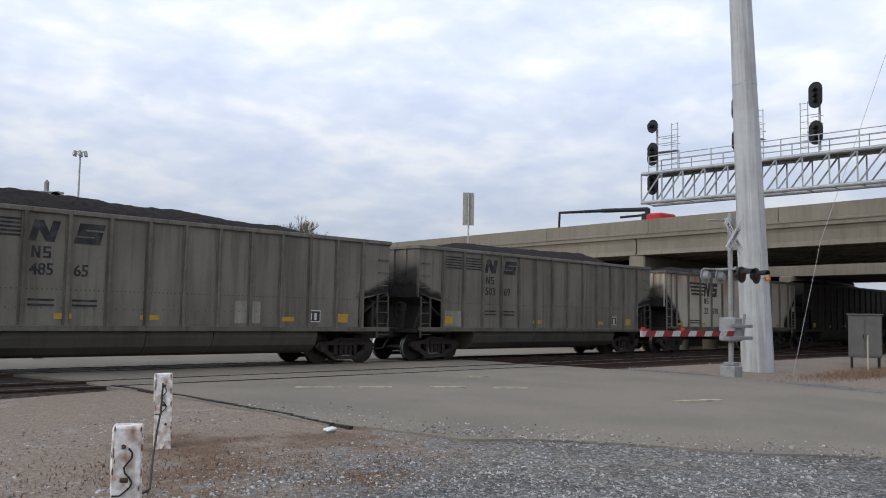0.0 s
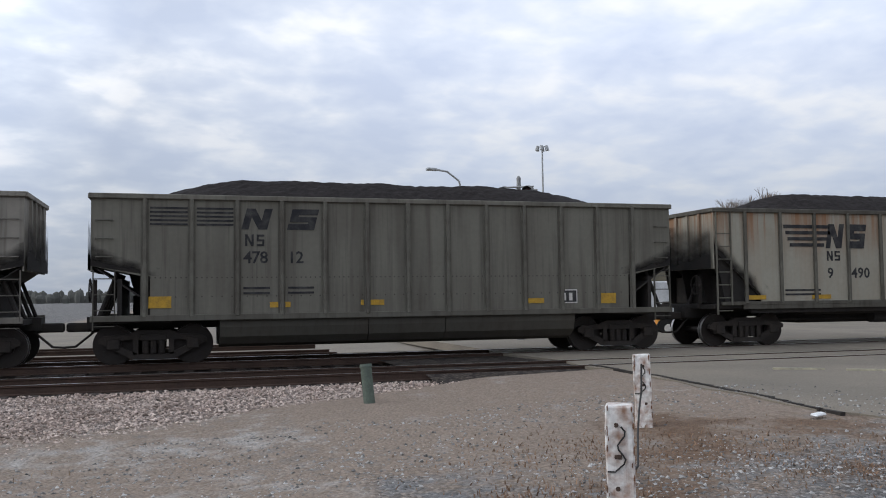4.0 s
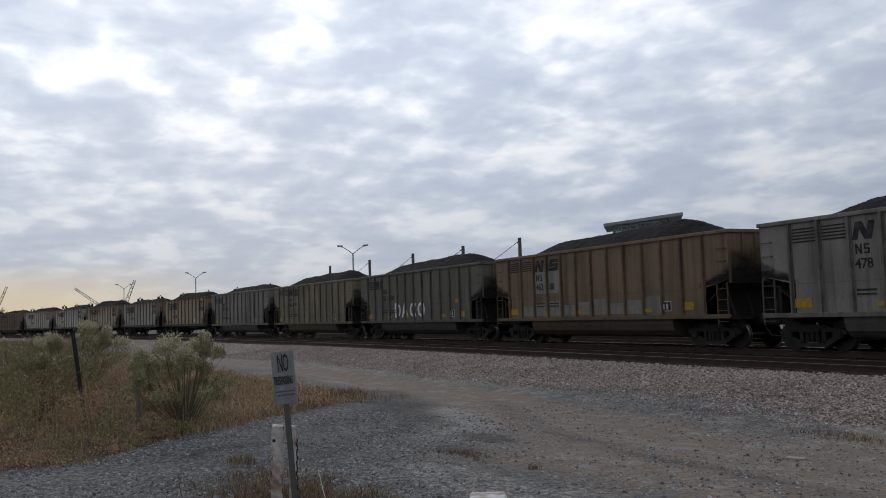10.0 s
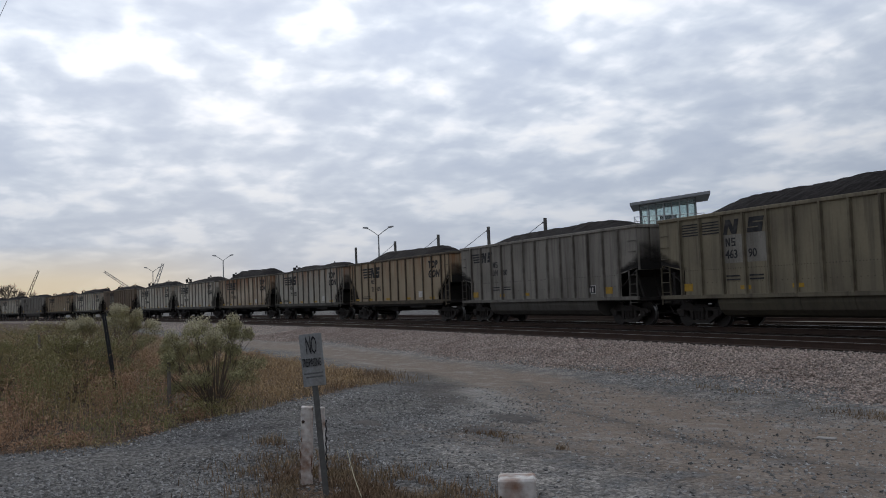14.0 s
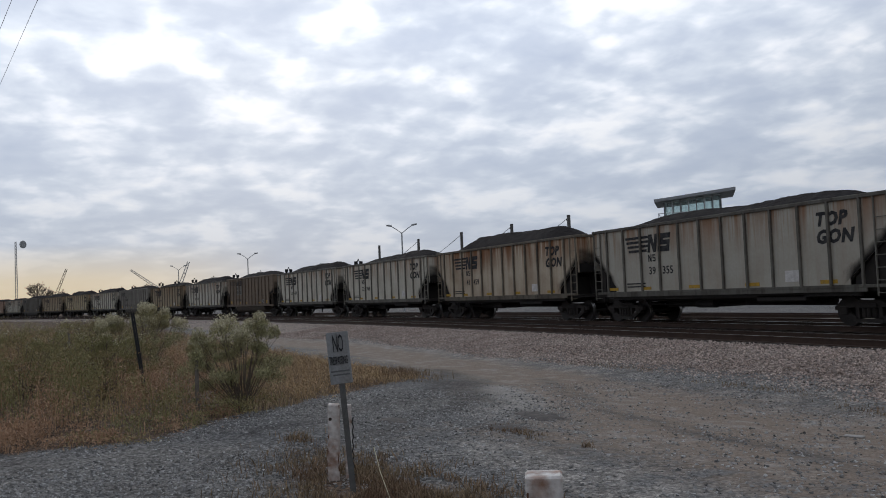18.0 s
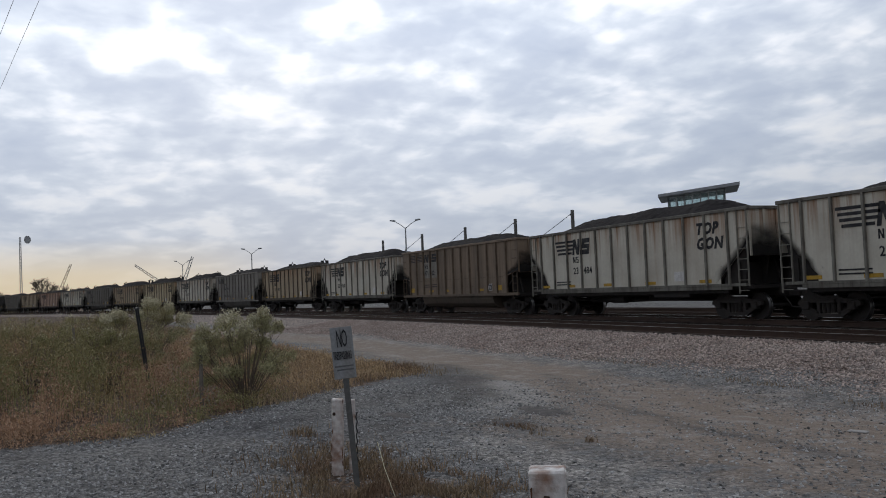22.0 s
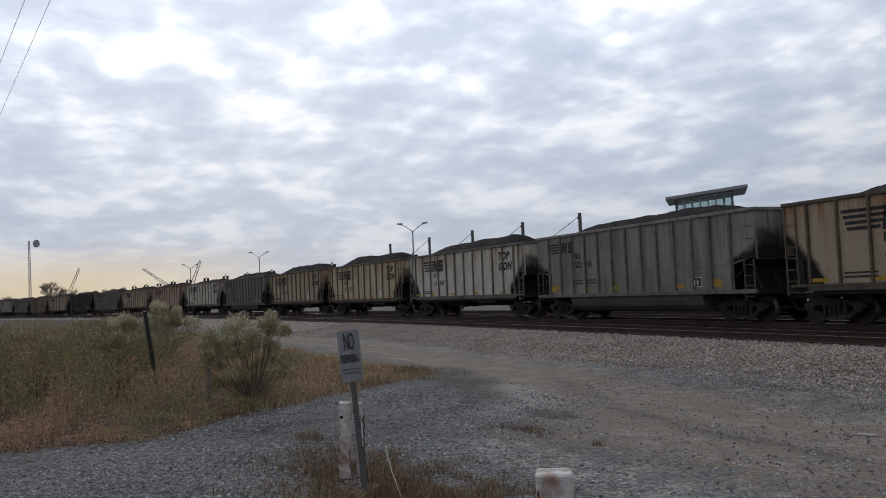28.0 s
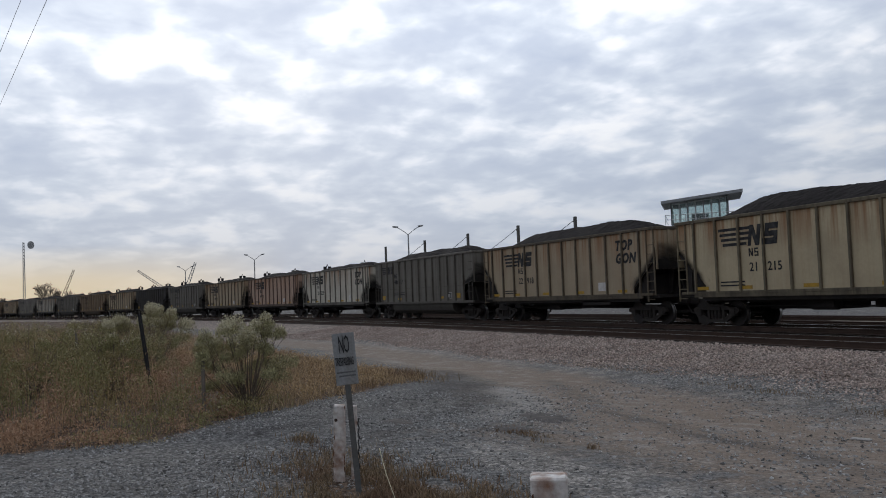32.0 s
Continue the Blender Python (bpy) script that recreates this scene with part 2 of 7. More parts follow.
def pebbles(name, cols, cell, patch=0.25, bump=0.6, speck=0.5, zones=None):
    """Stony ground: patches of three colours, each pebble with a tone of its own."""
    m = bpy.data.materials.new(name)
    m.use_nodes = True
    n, l = m.node_tree.nodes, m.node_tree.links
    b = n["Principled BSDF"]
    b.inputs["Roughness"].default_value, b.inputs["Specular IOR Level"].default_value = 0.95, 0.15
    t = n.new("ShaderNodeTexCoord")

    def tex(sc, det=5.0, rough=0.55):
        x = n.new("ShaderNodeTexNoise")
        for k, v in (("Scale", sc), ("Detail", det), ("Roughness", rough)):
            x.inputs[k].default_value = v
        l.new(t.outputs["Object"], x.inputs["Vector"])
        return x.outputs[0]

    def ramp(f, lo, hi, a=0.0, z=1.0):
        x = n.new("ShaderNodeMapRange")
        for i, q in enumerate((lo, hi, a, z), 1):
            x.inputs[i].default_value = q
        l.new(f, x.inputs[0])
        return x.outputs[0]

    def mix(f, a, c, kind="MIX"):
        x = n.new("ShaderNodeMix")
        x.data_type, x.blend_type = "RGBA", kind
        if isinstance(f, float):
            x.inputs[0].default_value = f
        else:
            l.new(f, x.inputs[0])
        for s, v in ((6, a), (7, c)):
            if isinstance(v, tuple):
                x.inputs[s].default_value = (*v, 1)
            else:
                l.new(v, x.inputs[s])
        return x.outputs[2]

    col = mix(ramp(tex(patch, 4.0), 0.44, 0.58), cols[0], cols[1])
    col = mix(ramp(tex(patch * 4.3, 6.0, 0.65), 0.50, 0.64, 0.0, 0.75), col, cols[2])
    if zones:                                 # soils spread by the ground's own map, frayed at their edges
        at = n.new("ShaderNodeAttribute")
        at.attribute_name = "soil"
        sp0 = n.new("ShaderNodeSeparateColor")
        l.new(at.outputs["Color"], sp0.inputs[0])
        fray = ramp(tex(2.2, 6.0, 0.7), 0.25, 0.75, -0.5, 0.5)
        packed = ramp(sp0.outputs[0], 0.25, 0.75, 1.0, 0.30)
        for i, zc in enumerate(zones):
            ad = n.new("ShaderNodeMath")
            ad.operation = "ADD"
            l.new(sp0.outputs[i], ad.inputs[0])
            l.new(fray, ad.inputs[1])
            col = mix(ramp(ad.outputs[0], 0.30, 0.72), col, zc)
        ad = n.new("ShaderNodeMath")
        ad.operation = "ADD"
        l.new(at.outputs["Alpha"], ad.inputs[0])
        l.new(fray, ad.inputs[1])
        col = mix(ramp(ad.outputs[0], 0.25, 0.85, 0.0, 0.8), col, (0.085, 0.078, 0.075))
    vals = []
    for sc in (cell, cell * 2.3):
        v = n.new("ShaderNodeTexVoronoi")
        v.inputs["Scale"].default_value = sc
        l.new(t.outputs["Object"], v.inputs["Vector"])
        vals.append(v)
    for v, k in zip(vals, (speck, speck * 0.7)):
        sp = n.new("ShaderNodeSeparateColor")
        l.new(v.outputs["Color"], sp.inputs[0])
        g = ramp(sp.outputs[0], 0, 1, 1 - k, 1 + k)
        edge = ramp(v.outputs["Distance"], 0.25, 0.75, 1.0, 0.62)
        mu = n.new("ShaderNodeMath")
        mu.operation = "MULTIPLY"
        l.new(g, mu.inputs[0])
        l.new(edge, mu.inputs[1])
        c = n.new("ShaderNodeCombineXYZ")
        for i in range(3):
            l.new(mu.outputs[0], c.inputs[i])
        col = mix(packed if zones else 1.0, col, c.outputs[0], "MULTIPLY")
    l.new(col, b.inputs["Base Color"])
    bp = n.new("ShaderNodeBump")
    bp.inputs["Strength"].default_value, bp.inputs["Distance"].default_value = bump, 0.03
    bp.invert = True
    l.new(vals[0].outputs["Distance"], bp.inputs["Height"])
    l.new(bp.outputs[0], b.inputs["Normal"])
    return m


M_BALLAST = pebbles("ballast_bed_stone", ((0.43, 0.355, 0.305), (0.37, 0.31, 0.275), (0.31, 0.235, 0.19)), 17.0, 0.5, 1.0, 0.6)
# bed under the tracks: coal dust, and its shadowed dark put into the colour
M_DARKBED = pebbles("dusty_shaded_ballast", ((0.07, 0.058, 0.05), (0.05, 0.043, 0.038), (0.095, 0.076, 0.06)), 13.0, 0.5, 1.0, 0.6)
M_BSTONE = mat("ballast_stone", (0.45, 0.372, 0.325), 0.95, 0.0, dark=(0.29, 0.215, 0.18), scale=0.8, amount=0.6, fine=14, spec=0.15, island=0.5)
M_GRAVEL = pebbles("packed_gravel", ((0.212, 0.207, 0.202), (0.25, 0.238, 0.222), (0.165, 0.152, 0.140)), 20.0, 0.22, 0.8, 0.48, zones=((0.258, 0.205, 0.163), (0.37, 0.345, 0.315), (0.17, 0.115, 0.08)))
M_STONE = mat("loose_gravel", (0.30, 0.285, 0.265), 0.95, 0.0, dark=(0.2, 0.19, 0.18), scale=1, amount=0.5, island=0.5)
M_ASPHALT = mat("worn_asphalt", (0.205, 0.177, 0.140), 0.92, 0.0, dark=(0.15, 0.132, 0.108), scale=0.35, amount=0.7, fine=30, bump=0.35, bump_scale=60)
M_CONCRETE = mat("stained_concrete", (0.215, 0.188, 0.145), 0.9, 0.0, dark=(0.15, 0.132, 0.102), scale=0.35, amount=0.5, fine=4, drips=(0.12, 0.105, 0.08), drip_amt=0.3, bump=0.1, bump_scale=10, grain_lo=0.93)
M_GALV = mat("galvanized_steel", (0.40, 0.41, 0.41), 0.6, 0.5, dark=(0.27, 0.27, 0.265), scale=3.0, amount=0.6, fine=12)
M_POLE = mat("grey_painted_pole", (0.44, 0.44, 0.435), 0.7, 0.05, dark=(0.30, 0.295, 0.285), scale=1.2, amount=0.5, fine=6, drips=(0.22, 0.21, 0.20), drip_amt=0.6, grain_lo=0.93)
M_BLACK = mat("black_paint", (0.012, 0.012, 0.013), 0.6)
M_WHITE = mat("chipped_white_paint", (0.74, 0.72, 0.69), 0.8, 0.0, dark=(0.26, 0.13, 0.075), scale=9.0, amount=0.9, fine=20, bump=0.3, drips=(0.27, 0.14, 0.08), drip_amt=0.5, drip_lo=0.0)
M_LETTER = mat("black_lettering", (0.022, 0.022, 0.024), 0.8, dark=(0.09, 0.085, 0.08), scale=4, amount=0.6)
M_WLETTER = mat("white_lettering", (0.62, 0.60, 0.57), 0.8, dark=(0.4, 0.36, 0.33), scale=4)
M_YELLOW = mat("yellow_reflector", (0.46, 0.27, 0.03), 0.6, dark=(0.22, 0.14, 0.04), scale=6, amount=0.6)
M_GREY = mat("grey_repaint_patch", (0.27, 0.255, 0.22), 0.8, dark=(0.17, 0.155, 0.13), scale=1.5, drips=(0.09, 0.075, 0.06), drip_amt=0.5)
M_RED = mat("red_paint", (0.45, 0.02, 0.02), 0.6)
M_LEAF = mat("shrub_leaves", (0.35, 0.33, 0.175), 0.85, dark=(0.42, 0.355, 0.205), scale=2, amount=0.6, island=0.3)
M_LEAFB = mat("olive_leaves", (0.27, 0.25, 0.115), 0.85, dark=(0.40, 0.29, 0.155), scale=1.2, amount=0.7, island=0.18)
M_FLUFF = mat("seed_fluff", (0.60, 0.555, 0.39), 0.95, dark=(0.46, 0.42, 0.28), scale=3, amount=0.5, island=0.2)
M_DRY = mat("dry_grass", (0.44, 0.325, 0.20), 0.95, dark=(0.27, 0.18, 0.115), scale=0.6, amount=0.8, island=0.45)
M_TWIG = mat("bare_twigs", (0.17, 0.135, 0.105), 0.9, dark=(0.09, 0.07, 0.055), scale=3)
M_GLASS = mat("green_window_glass", (0.84, 0.94, 0.92), 0.05, 0.0, spec=0.4, dark=(0.72, 0.86, 0.84), scale=0.5, amount=0.6)
_g = M_GLASS.node_tree.nodes["Principled BSDF"]
_g.inputs["Transmission Weight"].default_value, _g.inputs["IOR"].default_value, _g.inputs["Roughness"].default_value = 0.85, 1.06, 0.04
M_ORANGE = mat("orange_plastic", (0.55, 0.22, 0.03), 0.6)
M_GREENP = mat("grey_green_plastic", (0.10, 0.125, 0.10), 0.7, dark=(0.06, 0.07, 0.06), scale=6)
M_HAZE = mat("far_treeline", (0.10, 0.10, 0.09), 1.0, island=0.2)

# ---------------------------------------------------------------- mesh helpers


def box(bm, x0, y0, z0, x1, y1, z1, bev=0.0):
    """A box between two corners."""
    vs = [bm.verts.new(p) for p in ((x0, y0, z0), (x1, y0, z0), (x1, y1, z0), (x0, y1, z0), (x0, y0, z1), (x1, y0, z1), (x1, y1, z1), (x0, y1, z1))]
    fs = [bm.faces.new([vs[i] for i in f]) for f in ((3, 2, 1, 0), (4, 5, 6, 7), (0, 1, 5, 4), (1, 2, 6, 5), (2, 3, 7, 6), (3, 0, 4, 7))]
    if bev:
        bmesh.ops.bevel(bm, geom=list({e for f in fs for e in f.edges}), offset=bev, segments=1, affect="EDGES")


def tube(bm, a, b, r0, r1=None, n=8, caps=True):
    """A round bar from a to b, tapering from r0 to r1."""
    a, b = Vector(a), Vector(b)
    r1 = r0 if r1 is None else r1
    q = (b - a).to_track_quat("Z", "Y")
    rings = []
    for p, r in ((a, r0), (b, r1)):
        rings.append([bm.verts.new(p + q @ Vector((r * math.cos(i * math.tau / n), r * math.sin(i * math.tau / n), 0))) for i in range(n)])
    for i in range(n):
        j = (i + 1) % n
        bm.faces.new((rings[0][i], rings[0][j], rings[1][j], rings[1][i]))
    if caps:
        bm.faces.new(rings[0][::-1])
        bm.faces.new(rings[1])


def prism(bm, outline, y0, y1):
    """A plate with an outline in x and z, from y0 to y1."""
    a = [bm.verts.new((x, y0, z)) for x, z in outline]
    b = [bm.verts.new((x, y1, z)) for x, z in outline]
    bm.faces.new(a)
    bm.faces.new(b[::-1])
    k = len(outline)
    for i in range(k):
        j = (i + 1) % k
        bm.faces.new((a[j], a[i], b[i], b[j]))


def mesh_of(bm, name, material, smooth=False):
    bmesh.ops.recalc_face_normals(bm, faces=bm.faces)
    me = bpy.data.meshes.new(name)
    bm.to_mesh(me)
    bm.free()
    for m in (material if isinstance(material, (list, tuple)) else [material]):
        me.materials.append(m)
    if smooth:
        me.shade_smooth()
    return me


def part(name, bm, material, parent=None, label="", m=None, smooth=False):
    """Links a bmesh, or a mesh, as one object under a thing or a part."""
    me = bm if isinstance(bm, bpy.types.Mesh) else mesh_of(bm, name, material, smooth)
    ob = new(name, me)
    if parent:
        ob.parent = parent
    if m is not None:
        ob.matrix_basis = m
    if label:
        tagged(ob, label)
    return ob


def thing(name, label, category, m=None, group="", kind=""):
    ob = new(name)
    if m is not None:
        ob.matrix_basis = m
    return tagged(ob, label, category, group, kind)


def letters(text, size, material, space=1.0, depth=0.004, bold=0.0, slant=0.0):
    """A mesh of words in the built-in font, flat in x and y, standing from the origin."""
    cu = bpy.data.curves.new("words", "FONT")
    cu.body, cu.size, cu.space_character, cu.extrude = text, size, space, depth
    cu.resolution_u, cu.offset, cu.shear = 2, bold, slant
    ob = bpy.data.objects.new("words", cu)
    scene.collection.objects.link(ob)
    dg = bpy.context.evaluated_depsgraph_get()
    me = bpy.data.meshes.new_from_object(ob.evaluated_get(dg))
    bpy.data.objects.remove(ob)
    me.materials.clear()
    me.materials.append(material)
    return me


# ---------------------------------------------------------------- the line of the tracks
TRAIN_Y, NEAR_Y, RAIL_Z, FACE_Y = 22.9, 18.25, 0.1, 21.3
BEND, BEND_IN, BEND_OUT = 1.753e-3, -24.7, -168.0


def track(s, off=0.0):
    """Place and heading (radians) at s metres along the line, off metres to its far side. The line bends towards -y in the west."""
    u = min(s - BEND_IN, 0.0)
    w = max(u, BEND_OUT - BEND_IN)
    a = BEND * w
    x = BEND_IN + math.sin(a) / BEND if w < 0 else s
    y = -(1 - math.cos(a)) / BEND if w < 0 else 0.0
    if u < w:
        x += (u - w) * math.cos(a)
        y -= (u - w) * math.sin(a)
    h, o = -a, off - FACE_Y                  # heading of +s
    return x - math.sin(h) * o, FACE_Y + y + math.cos(h) * o, h


def along(s, off, z):
    x, y, _ = track(s, off)
    return (x, y, z)


def strip(name, profile, s0, s1, step, material, closed=False, wobble=0.0):
    """A profile of (off, z) drawn along the line."""
    bm = bmesh.new()
    rows = []
    n = max(1, int((s1 - s0) / step))
    for i in range(n + 1):
        s = s0 + (s1 - s0) * i / n
        r = []
        for o, z in profile:
            k = wobble * noise.noise(Vector((s * 0.7, o * 0.9, 3.1)))
            r.append(bm.verts.new(along(s, o + k, z + k * 0.25)))
        rows.append(r)
    m = len(profile)
    for a, b in zip(rows, rows[1:]):
        for i in range(m if closed else m - 1):
            j = (i + 1) % m
            bm.faces.new((a[i], b[i], b[j], a[j]))
    return mesh_of(bm, name, material)


# ---------------------------------------------------------------- ground
G0 = -0.30                                    # ground where the camera stands


def ground_z(x, y):
    z = G0 + 0.05 * noise.noise(Vector((x * 0.12, y * 0.12, 0))) + 0.018 * noise.noise(Vector((x * 0.7, y * 0.7, 4)))
    if x > 0:                                # the ground rises to the crossing
        k = min(1, x / 6) * min(1, max(0, (y - 5) / 9))
        z += k * (0.02 - G0) * 0.9
    if x > 4 and y < 17:                      # and meets the broken edge of the asphalt
        xe = 8.2 + max(0.0, 10 - y) * 0.75
        k = min(1.0, max(0.0, 1 - (xe - x) / 3.0))
        zr = -0.20 + 0.285 * (lambda q: q * q * (3 - 2 * q))(min(1, max(0, (y - 2) / 13)))
        z += (zr - 0.025 - z) * k
    if x < 3:
        z -= 0.22 * math.exp(-((y - 11) / 3.0) ** 2) * min(1, (3 - x) / 5)
    return z


def soil(x, y):
    """Shares of tan packed dirt, pale gravel and rust-brown litter; the rest is blue-grey gravel."""
    n1, n2 = noise.noise(Vector((x * 0.35, y * 0.35, 11))), noise.noise(Vector((x * 1.1, y * 1.1, 13)))
    if x > 1.5:
        tan = 0.7 * min(1, max(0, (y - 6.5) / 3.5)) * min(1, max(0, (10.5 - x) / 3)) + 0.25 + 0.5 * (x > 24)
        rust = sum(math.exp(-((x - a) / r) ** 2 - ((y - b) / r) ** 2) for a, b, r in ((6.0, 10.5, 0.9), (7.7, 9.5, 0.8), (5.4, 8.7, 0.9), (4.0, 7.4, 0.8), (6.7, 7.6, 0.6)))
        return (max(0, min(1, tan + 0.3 * n1)), max(0, min(1, 0.12 + 0.3 * n2)), min(1, 0.85 * rust + 0.2 * n2 * rust))

    def near(px, py, qx, qy):                 # distance from a stretch of the wheel tracks
        u = max(0, min(1, ((x - px) * (qx - px) + (y - py) * (qy - py)) / ((qx - px) ** 2 + (qy - py) ** 2)))
        return math.hypot(x - px - u * (qx - px), y - py - u * (qy - py))
    run = ((4, 9.0), (-5, 8.1), (-11, 8.5), (-15.3, 9.5), (-19, 10.3), (-26, 10.6), (-36, 11.0), (-60, 9.0))
    d = min(near(*a, *b) for a, b in zip(run, run[1:]))
    tan = math.exp(-(d / (2.0 + 1.3 * min(1, max(0, (x + 17) / 6)))) ** 2)
    d2 = min(near(-6.0, 6.2, -9, 6.9), near(-9, 6.9, -12, 8.5))
    tan = max(tan, 0.8 * math.exp(-(d2 / 0.8) ** 2), 0.8 * min(1, max(0, (y - 5.6 - 0.25 * max(0, -8 - x)) / 1.2)) * min(1, max(0, (x + 11.5) / 2.5)))
    pale = max(0.75 * math.exp(-(min(near(-16.6, 8.4, -13.5, 7.4), near(-13.5, 7.4, -12.3, 6.2)) / 0.65) ** 2), 0.62 * math.exp(-(near(-10, 4.5, -5.5, 5.2) / 0.85) ** 2), 0.5 * math.exp(-((y - 12.5) / 1.2) ** 2), 0.28 + 0.3 * n2 if y > 6 else 0.16 + 0.2 * n2)
    rust = max(math.exp(-((x + 8.2) / 1.9) ** 2 - ((y - 2.7) / 0.8) ** 2), 0.9 * (x < -13.2 - max(0, y - 1.0) * 0.9 and y < 7.6))
    return (max(0, min(1, tan + 0.25 * n1)), max(0, min(1, pale)), max(0, min(1, 0.9 * rust)))


RUTS = (((-10.2, 2.2), (-11.5, 3.6), (-12.25, 4.5), (-13.0, 5.4), (-14.6, 6.8), (-17.4, 8.2), (-22.0, 9.4)), ((-12.8, 2.4), (-14.4, 4.6), (-15.3, 5.7), (-17.1, 7.4), (-20.0, 8.5)), ((-6.0, 7.4), (-12.0, 8.0), (-18.0, 10.4)))


def damp(x, y):
    """Share of dark damp gravel: wheel ruts and two shallow puddles."""
    d = 9.0
    for run in RUTS:
        for (px, py), (qx, qy) in zip(run, run[1:]):
            u = max(0, min(1, ((x - px) * (qx - px) + (y - py) * (qy - py)) / ((qx - px) ** 2 + (qy - py) ** 2)))
            d = min(d, math.hypot(x - px - u * (qx - px), y - py - u * (qy - py)) * (1 if run is not RUTS[2] else 1.6))
    k = 0.80 * math.exp(-(d / 0.5) ** 2) * (0.8 + 0.5 * noise.noise(Vector((x * 0.6, y * 0.6, 21))))
    for a, b, rx, ry in ((-11.9, 6.72, 0.6, 0.30), (-11.1, 5.72, 0.5, 0.25)):
        k = max(k, 1.5 * math.exp(-((x - a) / rx) ** 2 - ((y - b) / ry) ** 2))
    return max(0, min(1.4, k))


def ground_sheet():
    xs = sorted({round(v, 2) for v in list(np.arange(-40, 60, 1.0)) + list(np.arange(-27, 15, 0.4)) + [-4000, -2000, -1000, -600, -400, -300, -220, -160, -120, -90, -70, -55, -47, 66, 75, 90, 110, 140, 180, 240, 320, 450, 700, 1200, 2200, 4000]})
    ys = sorted({round(v, 2) for v in list(np.arange(-16, 40, 1.0)) + list(np.arange(-2, 17.3, 0.4)) + [-4000, -2000, -900, -400, -200, -110, -70, -45, -30, -22, 44, 50, 60, 75, 95, 130, 180, 260, 400, 700, 1200, 2200, 4000]})
    bm = bmesh.new()
    g = [[bm.verts.new((x, y, ground_z(x, y) if -60 < x < 80 and -30 < y < (17.1 if 3 < x < 9 else 16) else min(ground_z(x, y), -0.32))) for y in ys] for x in xs]
    for i in range(len(xs) - 1):
        for j in range(len(ys) - 1):
            bm.faces.new((g[i][j], g[i + 1][j], g[i + 1][j + 1], g[i][j + 1]))
    ob = part("ground", bm, M_GRAVEL, smooth=True)
    at = ob.data.color_attributes.new("soil", "FLOAT_COLOR", "POINT")
    for v, c in zip(ob.data.vertices, at.data):
        c.color = (*soil(v.co.x, v.co.y), damp(v.co.x, v.co.y))
    return ob


ground = tagged(ground_sheet(), "packed grey gravel ground with worn brown wheel tracks", "ground", kind="structure")

# ballast beds, open at the road crossing
ROAD_A, ROAD_B = 8.3, 25.5
BED = [(-7.4, -0.70), (-5.4, -0.47), (-3.3, -0.28), (-1.75, -0.10), (1.75, -0.10), (2.9, -0.12), (TRAIN_Y - NEAR_Y + 1.75, -0.10), (TRAIN_Y - NEAR_Y + 3.6, -0.6)]
BED = [(NEAR_Y + o, z) for o, z in BED]
for a, b, st in ((-420.0, ROAD_A, 1.6), (ROAD_B, 190.0, 2.5)):
    part("ballast_bed", strip("ballast_bed", BED[:4] + [(NEAR_Y - 1.0, -0.10)], a, b, st, M_BALLAST, wobble=0.10), None)
    part("ballast_bed_middle", strip("ballast_bed_middle", [(NEAR_Y - 1.0, -0.10)] + BED[4:], a, b, st, M_DARKBED, wobble=0.0), None)
for ob in list(scene.objects):
    if ob.name.startswith("ballast_bed"):
        tagged(ob, "bed of grey and brown crushed ballast stone" if "middle" not in ob.name else "dark ballast under the two tracks, coal dust and shade in its colour", "ballast", kind="structure")

for prof in ([(NEAR_Y - 3.2, -0.30), (NEAR_Y - 1.6, -0.06), (NEAR_Y - 0.84, 0.03)], [(NEAR_Y - 0.66, 0.03), (NEAR_Y + 0.66, 0.03)], [(NEAR_Y + 0.84, 0.03), (TRAIN_Y - 0.84, 0.02)]):
    tagged(part("crossing_fill", strip("crossing_fill", prof, 4.6, ROAD_A + 0.2, 0.6, M_DARKBED, wobble=0.03), None), "dark gravel packed level with the rails by the road", "gravel", kind="structure")

HEAD = [(-0.036, 0.0), (0.036, 0.0), (0.036, -0.035), (0.012, -0.05), (0.012, -0.15), (0.07, -0.165), (0.07, -0.18), (-0.07, -0.18), (-0.07, -0.165), (-0.012, -0.15), (-0.012, -0.05), (-0.036, -0.035)]
TRACKS = {}
for cy, lab in ((NEAR_Y, "empty railway track with rusty rails on wooden ties"), (TRAIN_Y, "railway track under the coal train, rusty rails on ties")):
    tk = TRACKS[cy] = thing("railway_track", lab, "track", kind="structure", group="railway tracks")
    for side in (-0.7525, 0.7525):
        me = strip("rail", [(cy + side + o, RAIL_Z + z) for o, z in HEAD], -420, 190, 4.0, [M_RAIL, M_SHINE], closed=True)
        for p in me.polygons:
            if abs(p.normal.z) > 0.9 and p.center.z > RAIL_Z - 0.005:
                p.material_index = 1
        part("rail", me, None, tk, "rusty rail with a bright worn head")


# two more yard tracks beyond the train
for cy in (TRAIN_Y + 5.6, TRAIN_Y + 10.4):
    tk = thing("railway_track", "rusty yard track beyond the coal train", "track", kind="structure", group="railway tracks")
    for side in (-0.7525, 0.7525):
        part("rail", strip("rail", [(cy + side + o, -0.10 + z) for o, z in HEAD], -300, 4.5, 6.0, M_RAIL, closed=True), None, tk, "rusty rail")


# ---------------------------------------------------------------- coal cars
HALF, LBODY, BODY_W = 8.09, 14.8, 1.56


